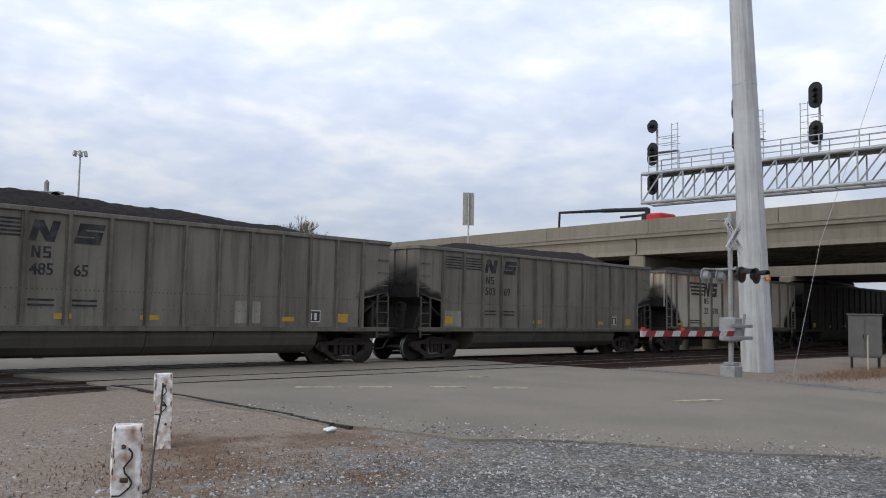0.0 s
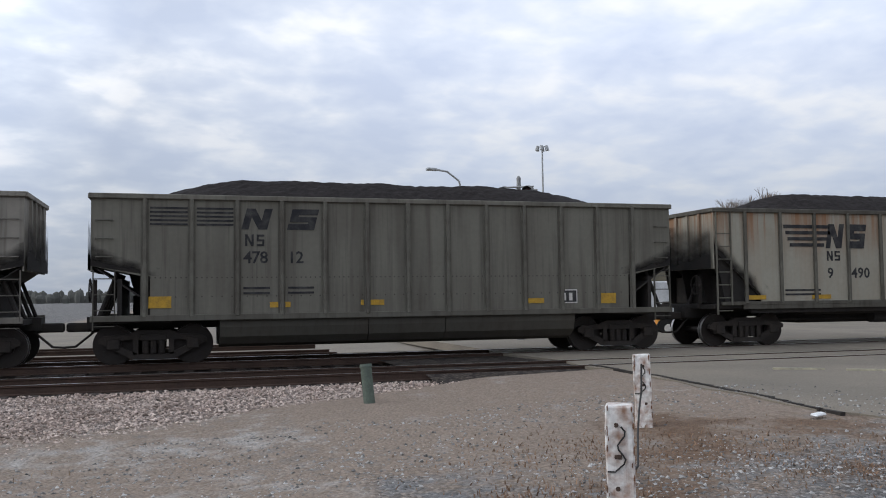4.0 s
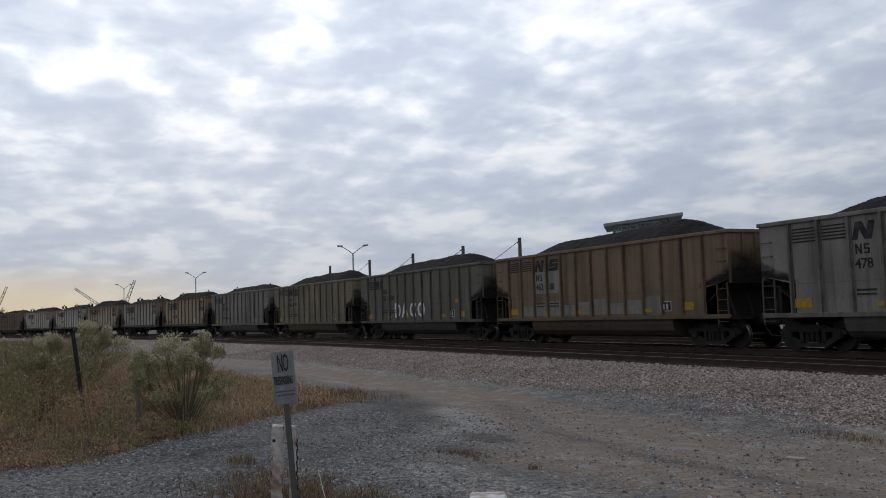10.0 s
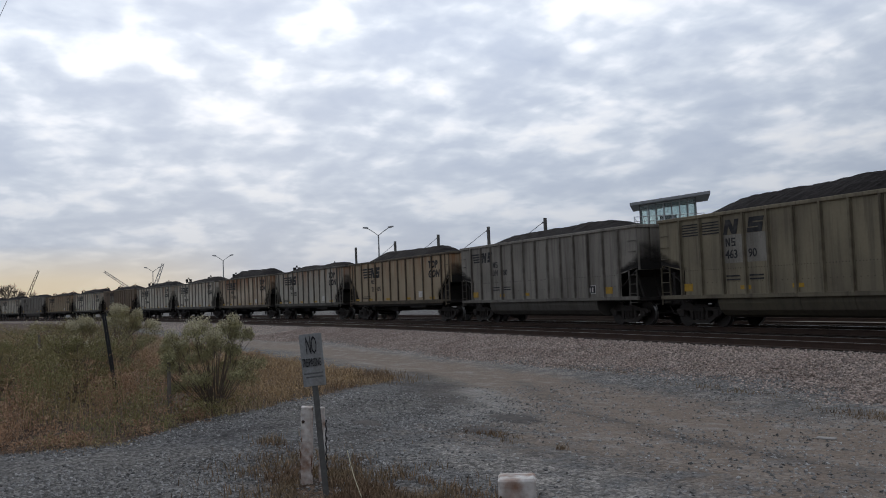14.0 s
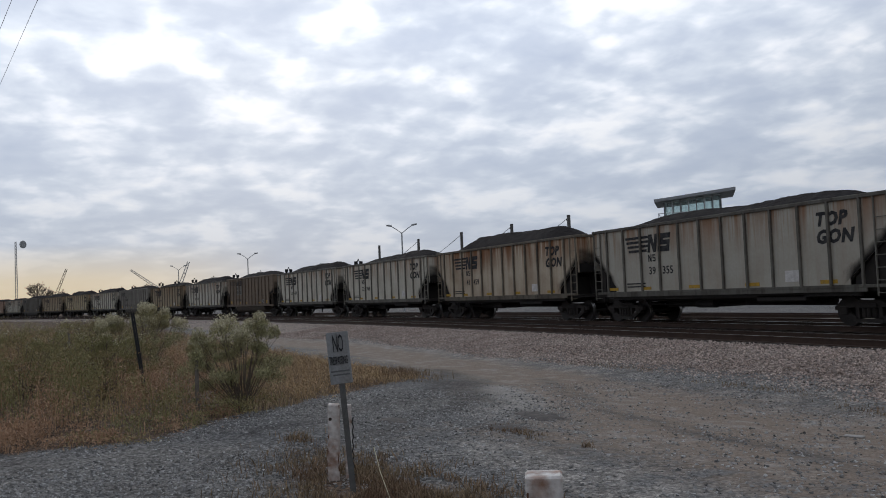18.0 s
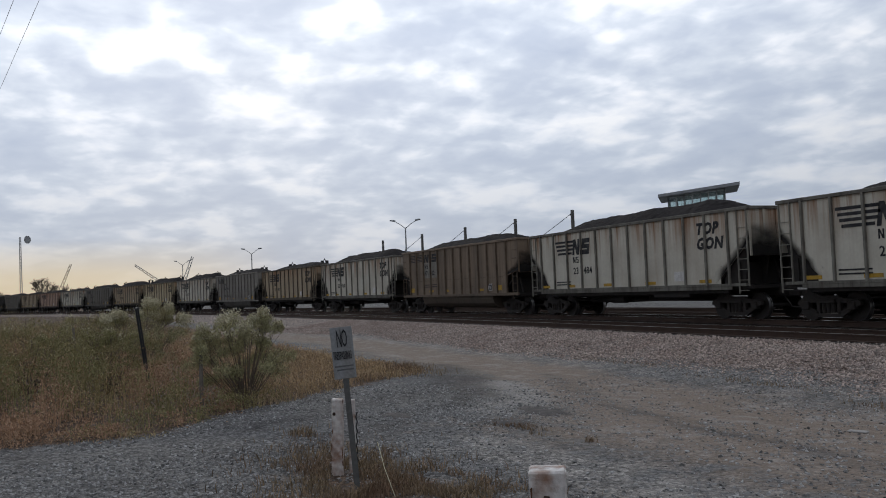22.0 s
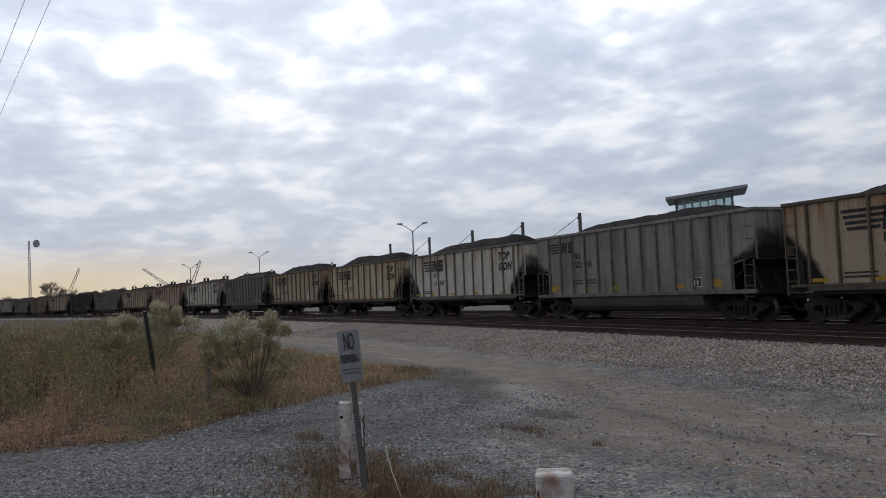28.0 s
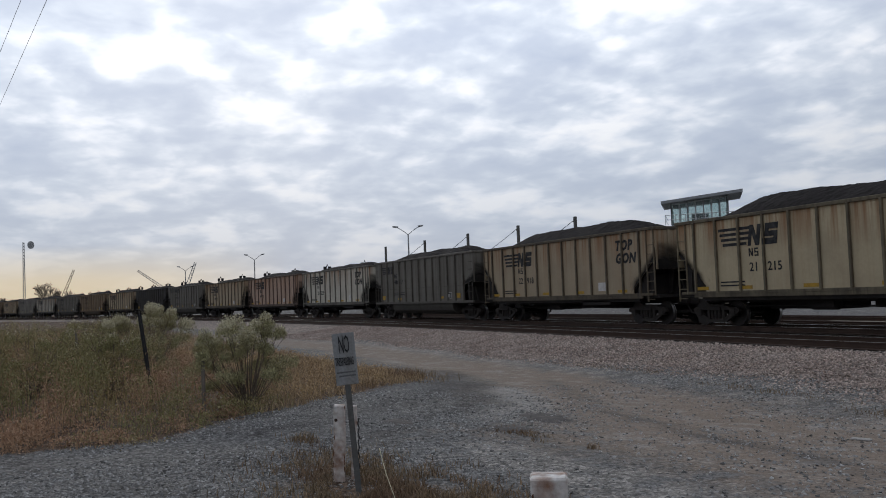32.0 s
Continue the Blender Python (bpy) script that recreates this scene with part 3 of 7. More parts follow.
def side_plate(bm, y, t, top, floor, cut_x, cut_lo, cut_hi, slope):
    """One side sheet with the raised corners over the end platforms."""
    e = LBODY / 2
    out = [(-e, top), (e, top), (e, cut_hi), (e - cut_x * slope, cut_lo), (e - cut_x, cut_lo if slope < 0.99 else cut_lo), (e - cut_x, floor), (-e + cut_x, floor),
           (-e + cut_x, cut_lo), (-e + cut_x * slope, cut_lo), (-e, cut_hi)]
    clean = []
    for p in out:
        if not clean or (abs(clean[-1][0] - p[0]) + abs(clean[-1][1] - p[1])) > 1e-4:
            clean.append(p)
    prism(bm, clean, y, y + t)


def wheelset_mesh():
    bm = bmesh.new()
    tube(bm, (0, -1.0, 0), (0, 1.0, 0), 0.085, n=10)
    for s in (-1, 1):
        tube(bm, (0, s * 0.68, 0), (0, s * 0.715, 0), 0.482, n=28)
        tube(bm, (0, s * 0.715, 0), (0, s * 0.82, 0), 0.457, n=28)
        tube(bm, (0, s * 0.82, 0), (0, s * 0.86, 0), 0.18, n=14)
        for k in range(3):                    # worn marks on the plate of the wheel
            a = k * math.tau / 3
            box(bm, 0.28 * math.cos(a) - 0.03, s * 0.82 - 0.006, 0.28 * math.sin(a) - 0.03, 0.28 * math.cos(a) + 0.03, s * 0.82 + 0.006, 0.28 * math.sin(a) + 0.03)
    me = mesh_of(bm, "wheelset", [M_WHEEL, M_SHINE])
    for p in me.polygons:                      # the tread is bright
        if abs(p.normal.y) < 0.1 and math.hypot(p.center.x, p.center.z) > 0.4:
            p.material_index = 1
    return me


def frame_mesh(side):
    """A cast side frame of a truck."""
    bm = bmesh.new()
    y0, y1 = side * 0.93, side * 1.07
    lo, hi = min(y0, y1), max(y0, y1)
    prism(bm, [(-1.22, 0.50), (-1.22, 0.60), (-1.10, 0.68), (-0.60, 0.71), (-0.38, 0.80), (0.38, 0.80), (0.60, 0.71), (1.10, 0.68), (1.22, 0.60), (1.22, 0.50), (0.62, 0.58), (-0.62, 0.58)], lo, hi)
    prism(bm, [(-0.46, 0.12), (0.46, 0.12), (0.46, 0.24), (-0.46, 0.24)], lo, hi)
    for s in (-1, 1):                          # raked tension members and columns leave two windows
        prism(bm, [(s * 1.16, 0.50), (s * 0.98, 0.54), (s * 0.36, 0.26), (s * 0.46, 0.12)], lo + 0.01, hi - 0.01)
        prism(bm, [(s * 0.46, 0.2), (s * 0.34, 0.2), (s * 0.34, 0.62), (s * 0.46, 0.62)], lo + 0.01, hi - 0.01)
    for x in (-0.89, 0.89):
        box(bm, x - 0.14, min(y0, y1) - 0.04, 0.36, x + 0.14, max(y0, y1) + 0.04, 0.62, 0.02)
    for x in (-0.18, 0, 0.18):
        tube(bm, (x, side * 1.02, 0.26), (x, side * 1.02, 0.56), 0.07, n=8)
        for k in range(4):
            tube(bm, (x, side * 1.02, 0.28 + k * 0.07), (x, side * 1.02, 0.31 + k * 0.07), 0.085, n=8)
    box(bm, -0.30, side * 1.0 - 0.12, 0.56, 0.30, side * 1.0 + 0.12, 0.70, 0.02)
    return mesh_of(bm, "side_frame", M_TRUCKS)


ME_WHEEL, ME_FL, ME_FR = wheelset_mesh(), frame_mesh(-1), frame_mesh(1)
bmx = bmesh.new()
box(bmx, -0.2, -1.0, 0.45, 0.2, 1.0, 0.78, 0.03)
box(bmx, -0.16, -0.2, 0.78, 0.16, 0.2, 0.98)
ME_BOLSTER = mesh_of(bmx, "bolster", M_TRUCKS)


def add_truck(car, x):
    tr = part("truck", ME_BOLSTER, None, car, "dark cast-steel freight truck", pose(x, 0, 0))
    for nm, me in (("side_frame", ME_FL), ("side_frame", ME_FR)):
        part(nm, me, None, tr)
    for dx in (-0.89, 0.89):
        part("wheelset", ME_WHEEL, None, tr, "worn steel wheels on their axle", pose(dx, 0, 0.457))


def coal_mesh(seed, top, lo=-0.1, peaks=(0.75, 0.75)):
    """A heaped load of coal, a little lower at the ends."""
    rc = random.Random(seed)
    bm = bmesh.new()
    nx, ny = 100, 20
    e, w = LBODY / 2 - 0.12, BODY_W - 0.1
    g = []
    for i in range(nx + 1):
        x = -e + 2 * e * i / nx
        row = []
        for j in range(ny + 1):
            y = -w + 2 * w * j / ny
            ux = min(1.0, (e - abs(x)) / 3.5)
            uy = min(1.0, (w - abs(y)) / 1.25)
            k = peaks[0] + (peaks[1] - peaks[0]) * (i / nx)
            h = lo + k * (ux * ux * (3 - 2 * ux)) * (uy ** 0.75) * 1.15
            h += 0.09 * noise.noise(Vector((x * 0.45, y * 0.45, seed * 7.3))) + 0.025 * noise.noise(Vector((x * 2.3, y * 2.3, seed))) + 0.02 * noise.noise(Vector((x * 9, y * 9, seed))) + 0.014 * rc.uniform(-1, 1)
            row.append(bm.verts.new((x, y, top + min(h, 1.05))))
        g.append(row)
    for i in range(nx):
        for j in range(ny):
            bm.faces.new((g[i][j], g[i + 1][j], g[i + 1][j + 1], g[i][j + 1]))
    return mesh_of(bm, "coal_load", M_COAL)


COALS = {}


def film_sheet(pairs, taper=False):
    """A dark film, thick along its lower edge and thinning out to its upper one."""
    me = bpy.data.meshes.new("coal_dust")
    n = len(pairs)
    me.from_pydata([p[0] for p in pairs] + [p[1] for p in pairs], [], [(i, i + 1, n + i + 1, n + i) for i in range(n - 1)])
    me.materials.append(M_FILM)
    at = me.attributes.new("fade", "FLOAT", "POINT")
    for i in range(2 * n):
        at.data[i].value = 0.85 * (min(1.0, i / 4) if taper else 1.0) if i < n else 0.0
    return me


def car_shell(kind):
    """The meshes of one kind of car: body with a belly (gondola with tubs) or flat (rebuilt top-loader)."""
    P = {}
    tub = kind != "top"
    top, floor = (3.86, 1.12) if tub else (3.80, 1.22)
    e = LBODY / 2
    for nm, s in (("side_panel", -1), ("side_panel_far", 1)):
        bm = bmesh.new()
        if tub:
            side_plate(bm, s * BODY_W - (0.03 if s > 0 else 0), 0.03, top, floor, 1.28, 2.06, 2.30, 0.86)
        else:
            side_plate(bm, s * BODY_W - (0.03 if s > 0 else 0), 0.03, top, floor, 1.5, 1.48, 2.72, 0.995)
        P[nm] = (mesh_of(bm, "side_panel", M_BODY if tub else M_RUSTY), "side_panel")
    # end walls slope inwards at the foot
    for nm, s in (("end_wall_a", -1), ("end_wall_b", 1)):
        bm = bmesh.new()
        lo = 2.18 if tub else 2.2
        o = [(s * e, top), (s * (e - 0.03), top), (s * (e - 0.03), lo), (s * e, lo)]
        prism(bm, o, -BODY_W + 0.03, BODY_W - 0.03)
        for y in (-0.9, -0.3, 0.3, 0.9):
            box(bm, s * e + (0 if s > 0 else -0.06), y - 0.04, lo, s * e + (0.06 if s > 0 else 0), y + 0.04, top)
        P[nm] = (mesh_of(bm, "end_wall", M_BODY if tub else M_RUSTY), "end_wall")
    bm = bmesh.new()
    for s in (-1, 1):                          # top chord all round
        box(bm, -e - 0.05, s * BODY_W - 0.07, top - 0.02, e + 0.05, s * BODY_W + 0.07, top + 0.10, 0.015)
        box(bm, s * e - 0.07, -BODY_W, top - 0.02, s * e + 0.07, BODY_W, top + 0.10, 0.015)
    P["top_chord"] = (mesh_of(bm, "top_chord", M_BODY if tub else M_POST), "top_chord")
    bm = bmesh.new()
    for s in (-1, 1):
        y = s * (BODY_W + 0.02)
        if tub:
            box(bm, -e, y - 0.05, floor - 0.10, e, y + 0.05, floor + 0.04, 0.01)
        else:
            box(bm, -e + 0.2, y - 0.04, floor - 0.05, e - 0.2, y + 0.05, floor + 0.05, 0.01)
            box(bm, -e + 0.9, y - 0.035, floor - 0.16, e - 0.9, y + 0.02, floor - 0.05)
    P["side_sill"] = (mesh_of(bm, "side_sill", M_BODY if tub else M_POST), "side_sill")
    # posts
    bm = bmesh.new()
    box(bm, -0.045, -0.085, floor, 0.045, 0.0, top, 0.012)
    if tub:
        box(bm, -0.085, -0.02, floor, 0.085, 0.0, top)
    P["post"] = (mesh_of(bm, "post", M_POST), "post")
    n = 14 if tub else 12
    P["_posts"] = [-e + 0.02 + (LBODY - 0.04) * (i + (0.0 if 0 < i < n else 0)) / n for i in range(1, n)]
    if tub:
        w0 = 1.16
        P["_posts"] = [-e + w0 + (LBODY - 2 * w0) * i / 12 for i in range(13)]
    else:
        P["_posts"] = [-e + 1.0 + (LBODY - 2.0) * i / 11 for i in range(12)]
    # centre sill, belly
    bm = bmesh.new()
    box(bm, -HALF + 0.5, -0.3, 0.82, HALF - 0.5, 0.3, 1.12)
    for s in (-1, 1):                          # end platforms and the frame under the slopes
        box(bm, s * e - (1.75 if s > 0 else 0.0), -1.5, floor - 0.14, s * e + (0.0 if s > 0 else 1.75), 1.5, floor - 0.02)
        for y in ((-1.2, -0.4, 0.4, 1.2) if tub else (0.0,)):
            tube(bm, (s * (e - 0.15), y, floor), (s * (e - 0.55), y, 2.15), 0.05, n=6)
        box(bm, s * (e - 0.62) - 0.05, -1.5, floor, s * (e - 0.62) + 0.05, 1.5, 2.0)
        box(bm, s * (e - 1.1) - 0.25, -0.35, floor, s * (e - 1.1) + 0.25, 0.35, floor + 0.5)
        for y in ((-0.5, 0.5) if tub else (-1.42, -0.5, 0.5, 1.42)):   # plates added to blacken the open corner, where only shade is
            xa = e - (0.75 if tub else 0.12)
            prism(bm, [(s * xa, 2.2 if tub else 2.7), (s * (e - 1.42), 2.2 if tub else 2.7), (s * (e - 1.42), floor), (s * (xa - 0.3), floor)], y - 0.02, y + 0.02)
    if not tub:
        box(bm, -4.2, -1.2, 0.86, 4.2, 1.2, 1.16, 0.05)
        box(bm, 2.0, -1.5, 0.80, 4.1, -1.1, 1.02, 0.03)
        for s in (-1, 1):
            box(bm, -6.2, s * 1.45 - 0.05, 0.94, 6.2, s * 1.45 + 0.05, 1.10)
        box(bm, -3.9, -0.55, 0.60, -0.6, 0.55, 0.88, 0.06)
        box(bm, 0.4, -0.55, 0.64, 3.6, 0.55, 0.88, 0.06)
        tube(bm, (-5.0, -0.7, 0.72), (5.0, -0.7, 0.66), 0.03, n=6)
        tube(bm, (-1.6, -0.9, 0.78), (-0.6, -0.9, 0.78), 0.2, n=12)
    P["underframe"] = (mesh_of(bm, "underframe", M_NEAR_BLACK), "underframe")
    if tub:
        prof = [(-1.52, 1.1), (-1.50, 0.85), (-1.42, 0.62), (-1.22, 0.44), (-0.95, 0.36), (-0.42, 0.36), (-0.34, 0.8), (0.34, 0.8), (0.42, 0.36), (0.95, 0.36), (1.22, 0.44), (1.42, 0.62), (1.50, 0.85), (1.52, 1.1)]
        for j, (a, b) in enumerate(((-4.55, -1.0), (-0.98, 0.98), (1.0, 4.55))):
            bm = bmesh.new()
            r0 = [bm.verts.new((a, y, z)) for y, z in prof]
            r1 = [bm.verts.new((b, y, z)) for y, z in prof]
            for i in range(len(prof) - 1):
                bm.faces.new((r0[i], r0[i + 1], r1[i + 1], r1[i]))
            bm.faces.new(r0)
            bm.faces.new(r1[::-1])
            P["belly%d" % j] = (mesh_of(bm, "belly", M_BODY), "belly")
    # ladders at two corners of the near side, and of the far side
    bm = bmesh.new()
    lt = 2.2 if tub else top
    for k in range(4 if tub else 7):
        z = floor - 0.2 + k * 0.36
        tube(bm, (0.0, -0.06, z), (0.46, -0.06, z), 0.013, n=5)
    for x in (0.0, 0.46):
        box(bm, x - 0.013, -0.07, floor - (0.3 if x < 0.1 else 0.05), x + 0.013, -0.01, lt)
    P["grabs"] = []
    for k in range(3 if tub else 0):
        bg = bmesh.new()
        z = 2.5 + k * 0.42
        tube(bg, (0.05, -0.07, z), (0.40, -0.07, z), 0.016, n=5)
        for x in (0.05, 0.40):
            tube(bg, (x, -0.07, z), (x, 0.0, z), 0.02, n=5)
        P["grabs"].append(mesh_of(bg, "grab_iron", M_BODY))
    P["ladder"] = (mesh_of(bm, "ladder", M_BODY), "ladder")
    for j, s in enumerate((-1, 1)):
        bm = bmesh.new()
        box(bm, s * (HALF - 0.9) - 0.35, -0.12, 0.74, s * (HALF - 0.9) + 0.35, 0.12, 0.98, 0.03)
        box(bm, s * (HALF - 0.30) - 0.28, -0.10, 0.76, s * (HALF - 0.30) + 0.28, 0.10, 0.98, 0.04)
        tube(bm, (s * (HALF - 0.7), -0.12, 0.8), (s * (HALF - 0.25), -0.25, 0.42), 0.03, n=6)
        tube(bm, (s * (HALF - 0.25), -0.25, 0.42), (s * HALF, -0.2, 0.40), 0.03, n=6)
        P["coupler%d" % j] = (mesh_of(bm, "coupler", M_TRUCKS), "coupler")
        bm = bmesh.new()
        for q in range(12):                    # rim and spokes
            a0, a1 = q * math.tau / 12, (q + 1) * math.tau / 12
            tube(bm, (s * (e + 0.08), -0.75 + 0.27 * math.cos(a0), 1.75 + 0.27 * math.sin(a0)), (s * (e + 0.08), -0.75 + 0.27 * math.cos(a1), 1.75 + 0.27 * math.sin(a1)), 0.018, n=5)
            if q % 3 == 0:
                tube(bm, (s * (e + 0.06), -0.75, 1.75), (s * (e + 0.08), -0.75 + 0.27 * math.cos(a0), 1.75 + 0.27 * math.sin(a0)), 0.014, n=5)
        box(bm, s * (e - 0.02) - 0.05, -0.8, 1.1, s * (e - 0.02) + 0.05, -0.7, 2.0)
        P["brake%d" % j] = (mesh_of(bm, "brake_wheel", M_TRUCKS), "brake_wheel")
        # the dark slope under the end of the load
        bm = bmesh.new()
        prism(bm, [(s * (e - 0.08), 2.25 if tub else 2.7), (s * (e - 0.12), 2.25 if tub else 2.7), (s * (e - 1.80), floor), (s * (e - 1.70), floor)], -BODY_W + 0.05, BODY_W - 0.05)
        P["slope%d" % j] = (mesh_of(bm, "slope_sheet", M_NEAR_BLACK), "slope_sheet")
        # dark film over the end wall, denser towards its foot
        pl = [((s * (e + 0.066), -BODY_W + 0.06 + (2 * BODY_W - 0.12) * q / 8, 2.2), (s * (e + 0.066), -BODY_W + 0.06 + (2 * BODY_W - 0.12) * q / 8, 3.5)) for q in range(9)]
        P["dust%d" % j] = (film_sheet(pl), "coal_dust")
    if tub:
        bm = bmesh.new()
        for p0, p1 in zip(P["_posts"], P["_posts"][1:]):
            for q in range(8):
                x = p0 + 0.12 + (p1 - p0 - 0.24) * q / 7
                box(bm, x - 0.014, -0.006, 2.005, x + 0.014, 0.0, 2.033)
                if q % 2:
                    box(bm, x - 0.014, -0.006, 1.56, x + 0.014, 0.0, 1.588)
        P["rivets"] = (mesh_of(bm, "rivet_seam", M_BODY), "rivet_seam")
    for j, s in enumerate((-1, 1)):            # a dark film over the foot of the corners
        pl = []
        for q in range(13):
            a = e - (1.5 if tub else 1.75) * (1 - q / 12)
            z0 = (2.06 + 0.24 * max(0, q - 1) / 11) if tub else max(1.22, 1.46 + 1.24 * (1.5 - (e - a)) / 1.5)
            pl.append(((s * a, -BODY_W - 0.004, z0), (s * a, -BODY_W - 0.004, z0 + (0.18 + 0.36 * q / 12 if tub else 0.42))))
        P["corner%d" % j] = (film_sheet(pl, True), "coal_dust")
    P["_top"], P["_floor"], P["_tub"] = top, floor, tub
    return P


SHELLS = {k: car_shell(k) for k in ("tub", "top")}
CARS = {}


def plate_bars(car, nm, x0, z0, w, h, material, y=None, label=""):
    bm = bmesh.new()
    box(bm, x0, -0.012, z0, x0 + w, 0.0, z0 + h)
    return part(nm, bm, material, car, label, pose(0, -(BODY_W + 0.004) if y is None else y, 0))


def decal(car, nm, me, x, z, label=""):
    return part(nm, me, None, car, label, pose(x, -(BODY_W + 0.006), z, 90, 0, 0))


def clip_x(o, lo, hi):
    """The part of an outline between two x."""
    for lim, sg in ((lo, 1), (hi, -1)):
        r = []
        for (ax, az), (bx, bz) in zip(o, o[1:] + o[:1]):
            ia, ib = sg * (ax - lim) >= 0, sg * (bx - lim) >= 0
            if ia:
                r.append((ax, az))
            if ia != ib:
                k = (lim - ax) / (bx - ax)
                r.append((lim, az + (bz - az) * k))
        o = r
        if len(o) < 3:
            return []
    return o


STROKES = ([[(0, 0), (.2, 0), (.36, .64), (.16, .64)], [(.16, .64), (.40, .64), (.70, 0), (.48, 0)], [(.50, 0), (.72, 0), (.88, .64), (.66, .64)]],
           [[(.02, 0), (.80, 0), (.84, .19), (.06, .19)], [(.60, .10), (.82, .10), (.88, .38), (.66, .38)], [(.1, .24), (.84, .24), (.88, .40), (.12, .40)],
            [(.1, .26), (.32, .26), (.38, .54), (.16, .54)], [(.14, .46), (.90, .46), (.95, .64), (.18, .64)]])
MARKS = {}
for mk in (M_LETTER, M_WLETTER):
    for i in range(2):
        bm = bmesh.new()
        for q in ([[(0, 0), (.05, 0), (.05, .28), (0, .28)], [(0, .28), (.055, .28), (.20, 0), (.145, 0)], [(.15, 0), (.20, 0), (.20, .28), (.15, .28)]],
                  [[(0, 0), (.18, 0), (.18, .05), (0, .05)], [(.13, .03), (.18, .03), (.18, .16), (.13, .16)], [(0, .115), (.18, .115), (.18, .165), (0, .165)], [(0, .13), (.05, .13), (.05, .26), (0, .26)], [(0, .23), (.18, .23), (.18, .28), (0, .28)]])[i]:
            prism(bm, q, -0.008, 0.0)
        MARKS[i, mk.name] = mesh_of(bm, "reporting_mark", mk)


def emblem(car, x, z, s, tub, material, old=False):
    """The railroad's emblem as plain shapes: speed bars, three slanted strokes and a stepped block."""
    new_style = tub and not old
    def bar(a, b, c, d):
        bb = bmesh.new()
        box(bb, a, -0.01, b, c, 0.0, d)
        part("emblem_bar", bb, material, car, "", pose(0, -(BODY_W + 0.003), 0))
    if new_style:
        for i in range(5):
            for a in (x, x + 1.04):
                bar(a, z + 0.46 - i * 0.095, a + 0.84, z + 0.505 - i * 0.095)
        starts, w = (x + 2.06, x + 3.12), 0.84
    else:
        for i in range(4):
            bar(x + i * 0.06 * s, z + 0.52 * s - i * 0.16 * s, x + (1.55 - 0.1 * i) * s, z + 0.61 * s - i * 0.16 * s)
        starts, w = (x + 1.3 * s, x + 1.97 * s), 0.68 * s
    h = s
    for k, a in enumerate(starts):
        bm = bmesh.new()
        shapes = STROKES[k]
        for i, o in enumerate(shapes):
            prism(bm, [(a + u * w, z + v * h) for u, v in o], -0.010 - 0.001 * i, 0.0)
        part("emblem", bm, material, car, "", pose(0, -(BODY_W + 0.003), 0))
        over = bmesh.new()                     # the same paint where it runs across the posts
        for px in SHELLS["tub" if tub else "top"]["_posts"]:
            for i, o in enumerate(shapes):
                c = clip_x([(a + u * w, z + v * h) for u, v in o], px - 0.045, px + 0.045)
                if len(c) > 2:
                    prism(over, c, -0.094 - 0.001 * i, -0.080)
        if over.verts:
            part("emblem", over, material, car, "", pose(0, -BODY_W, 0))
        else:
            over.free()


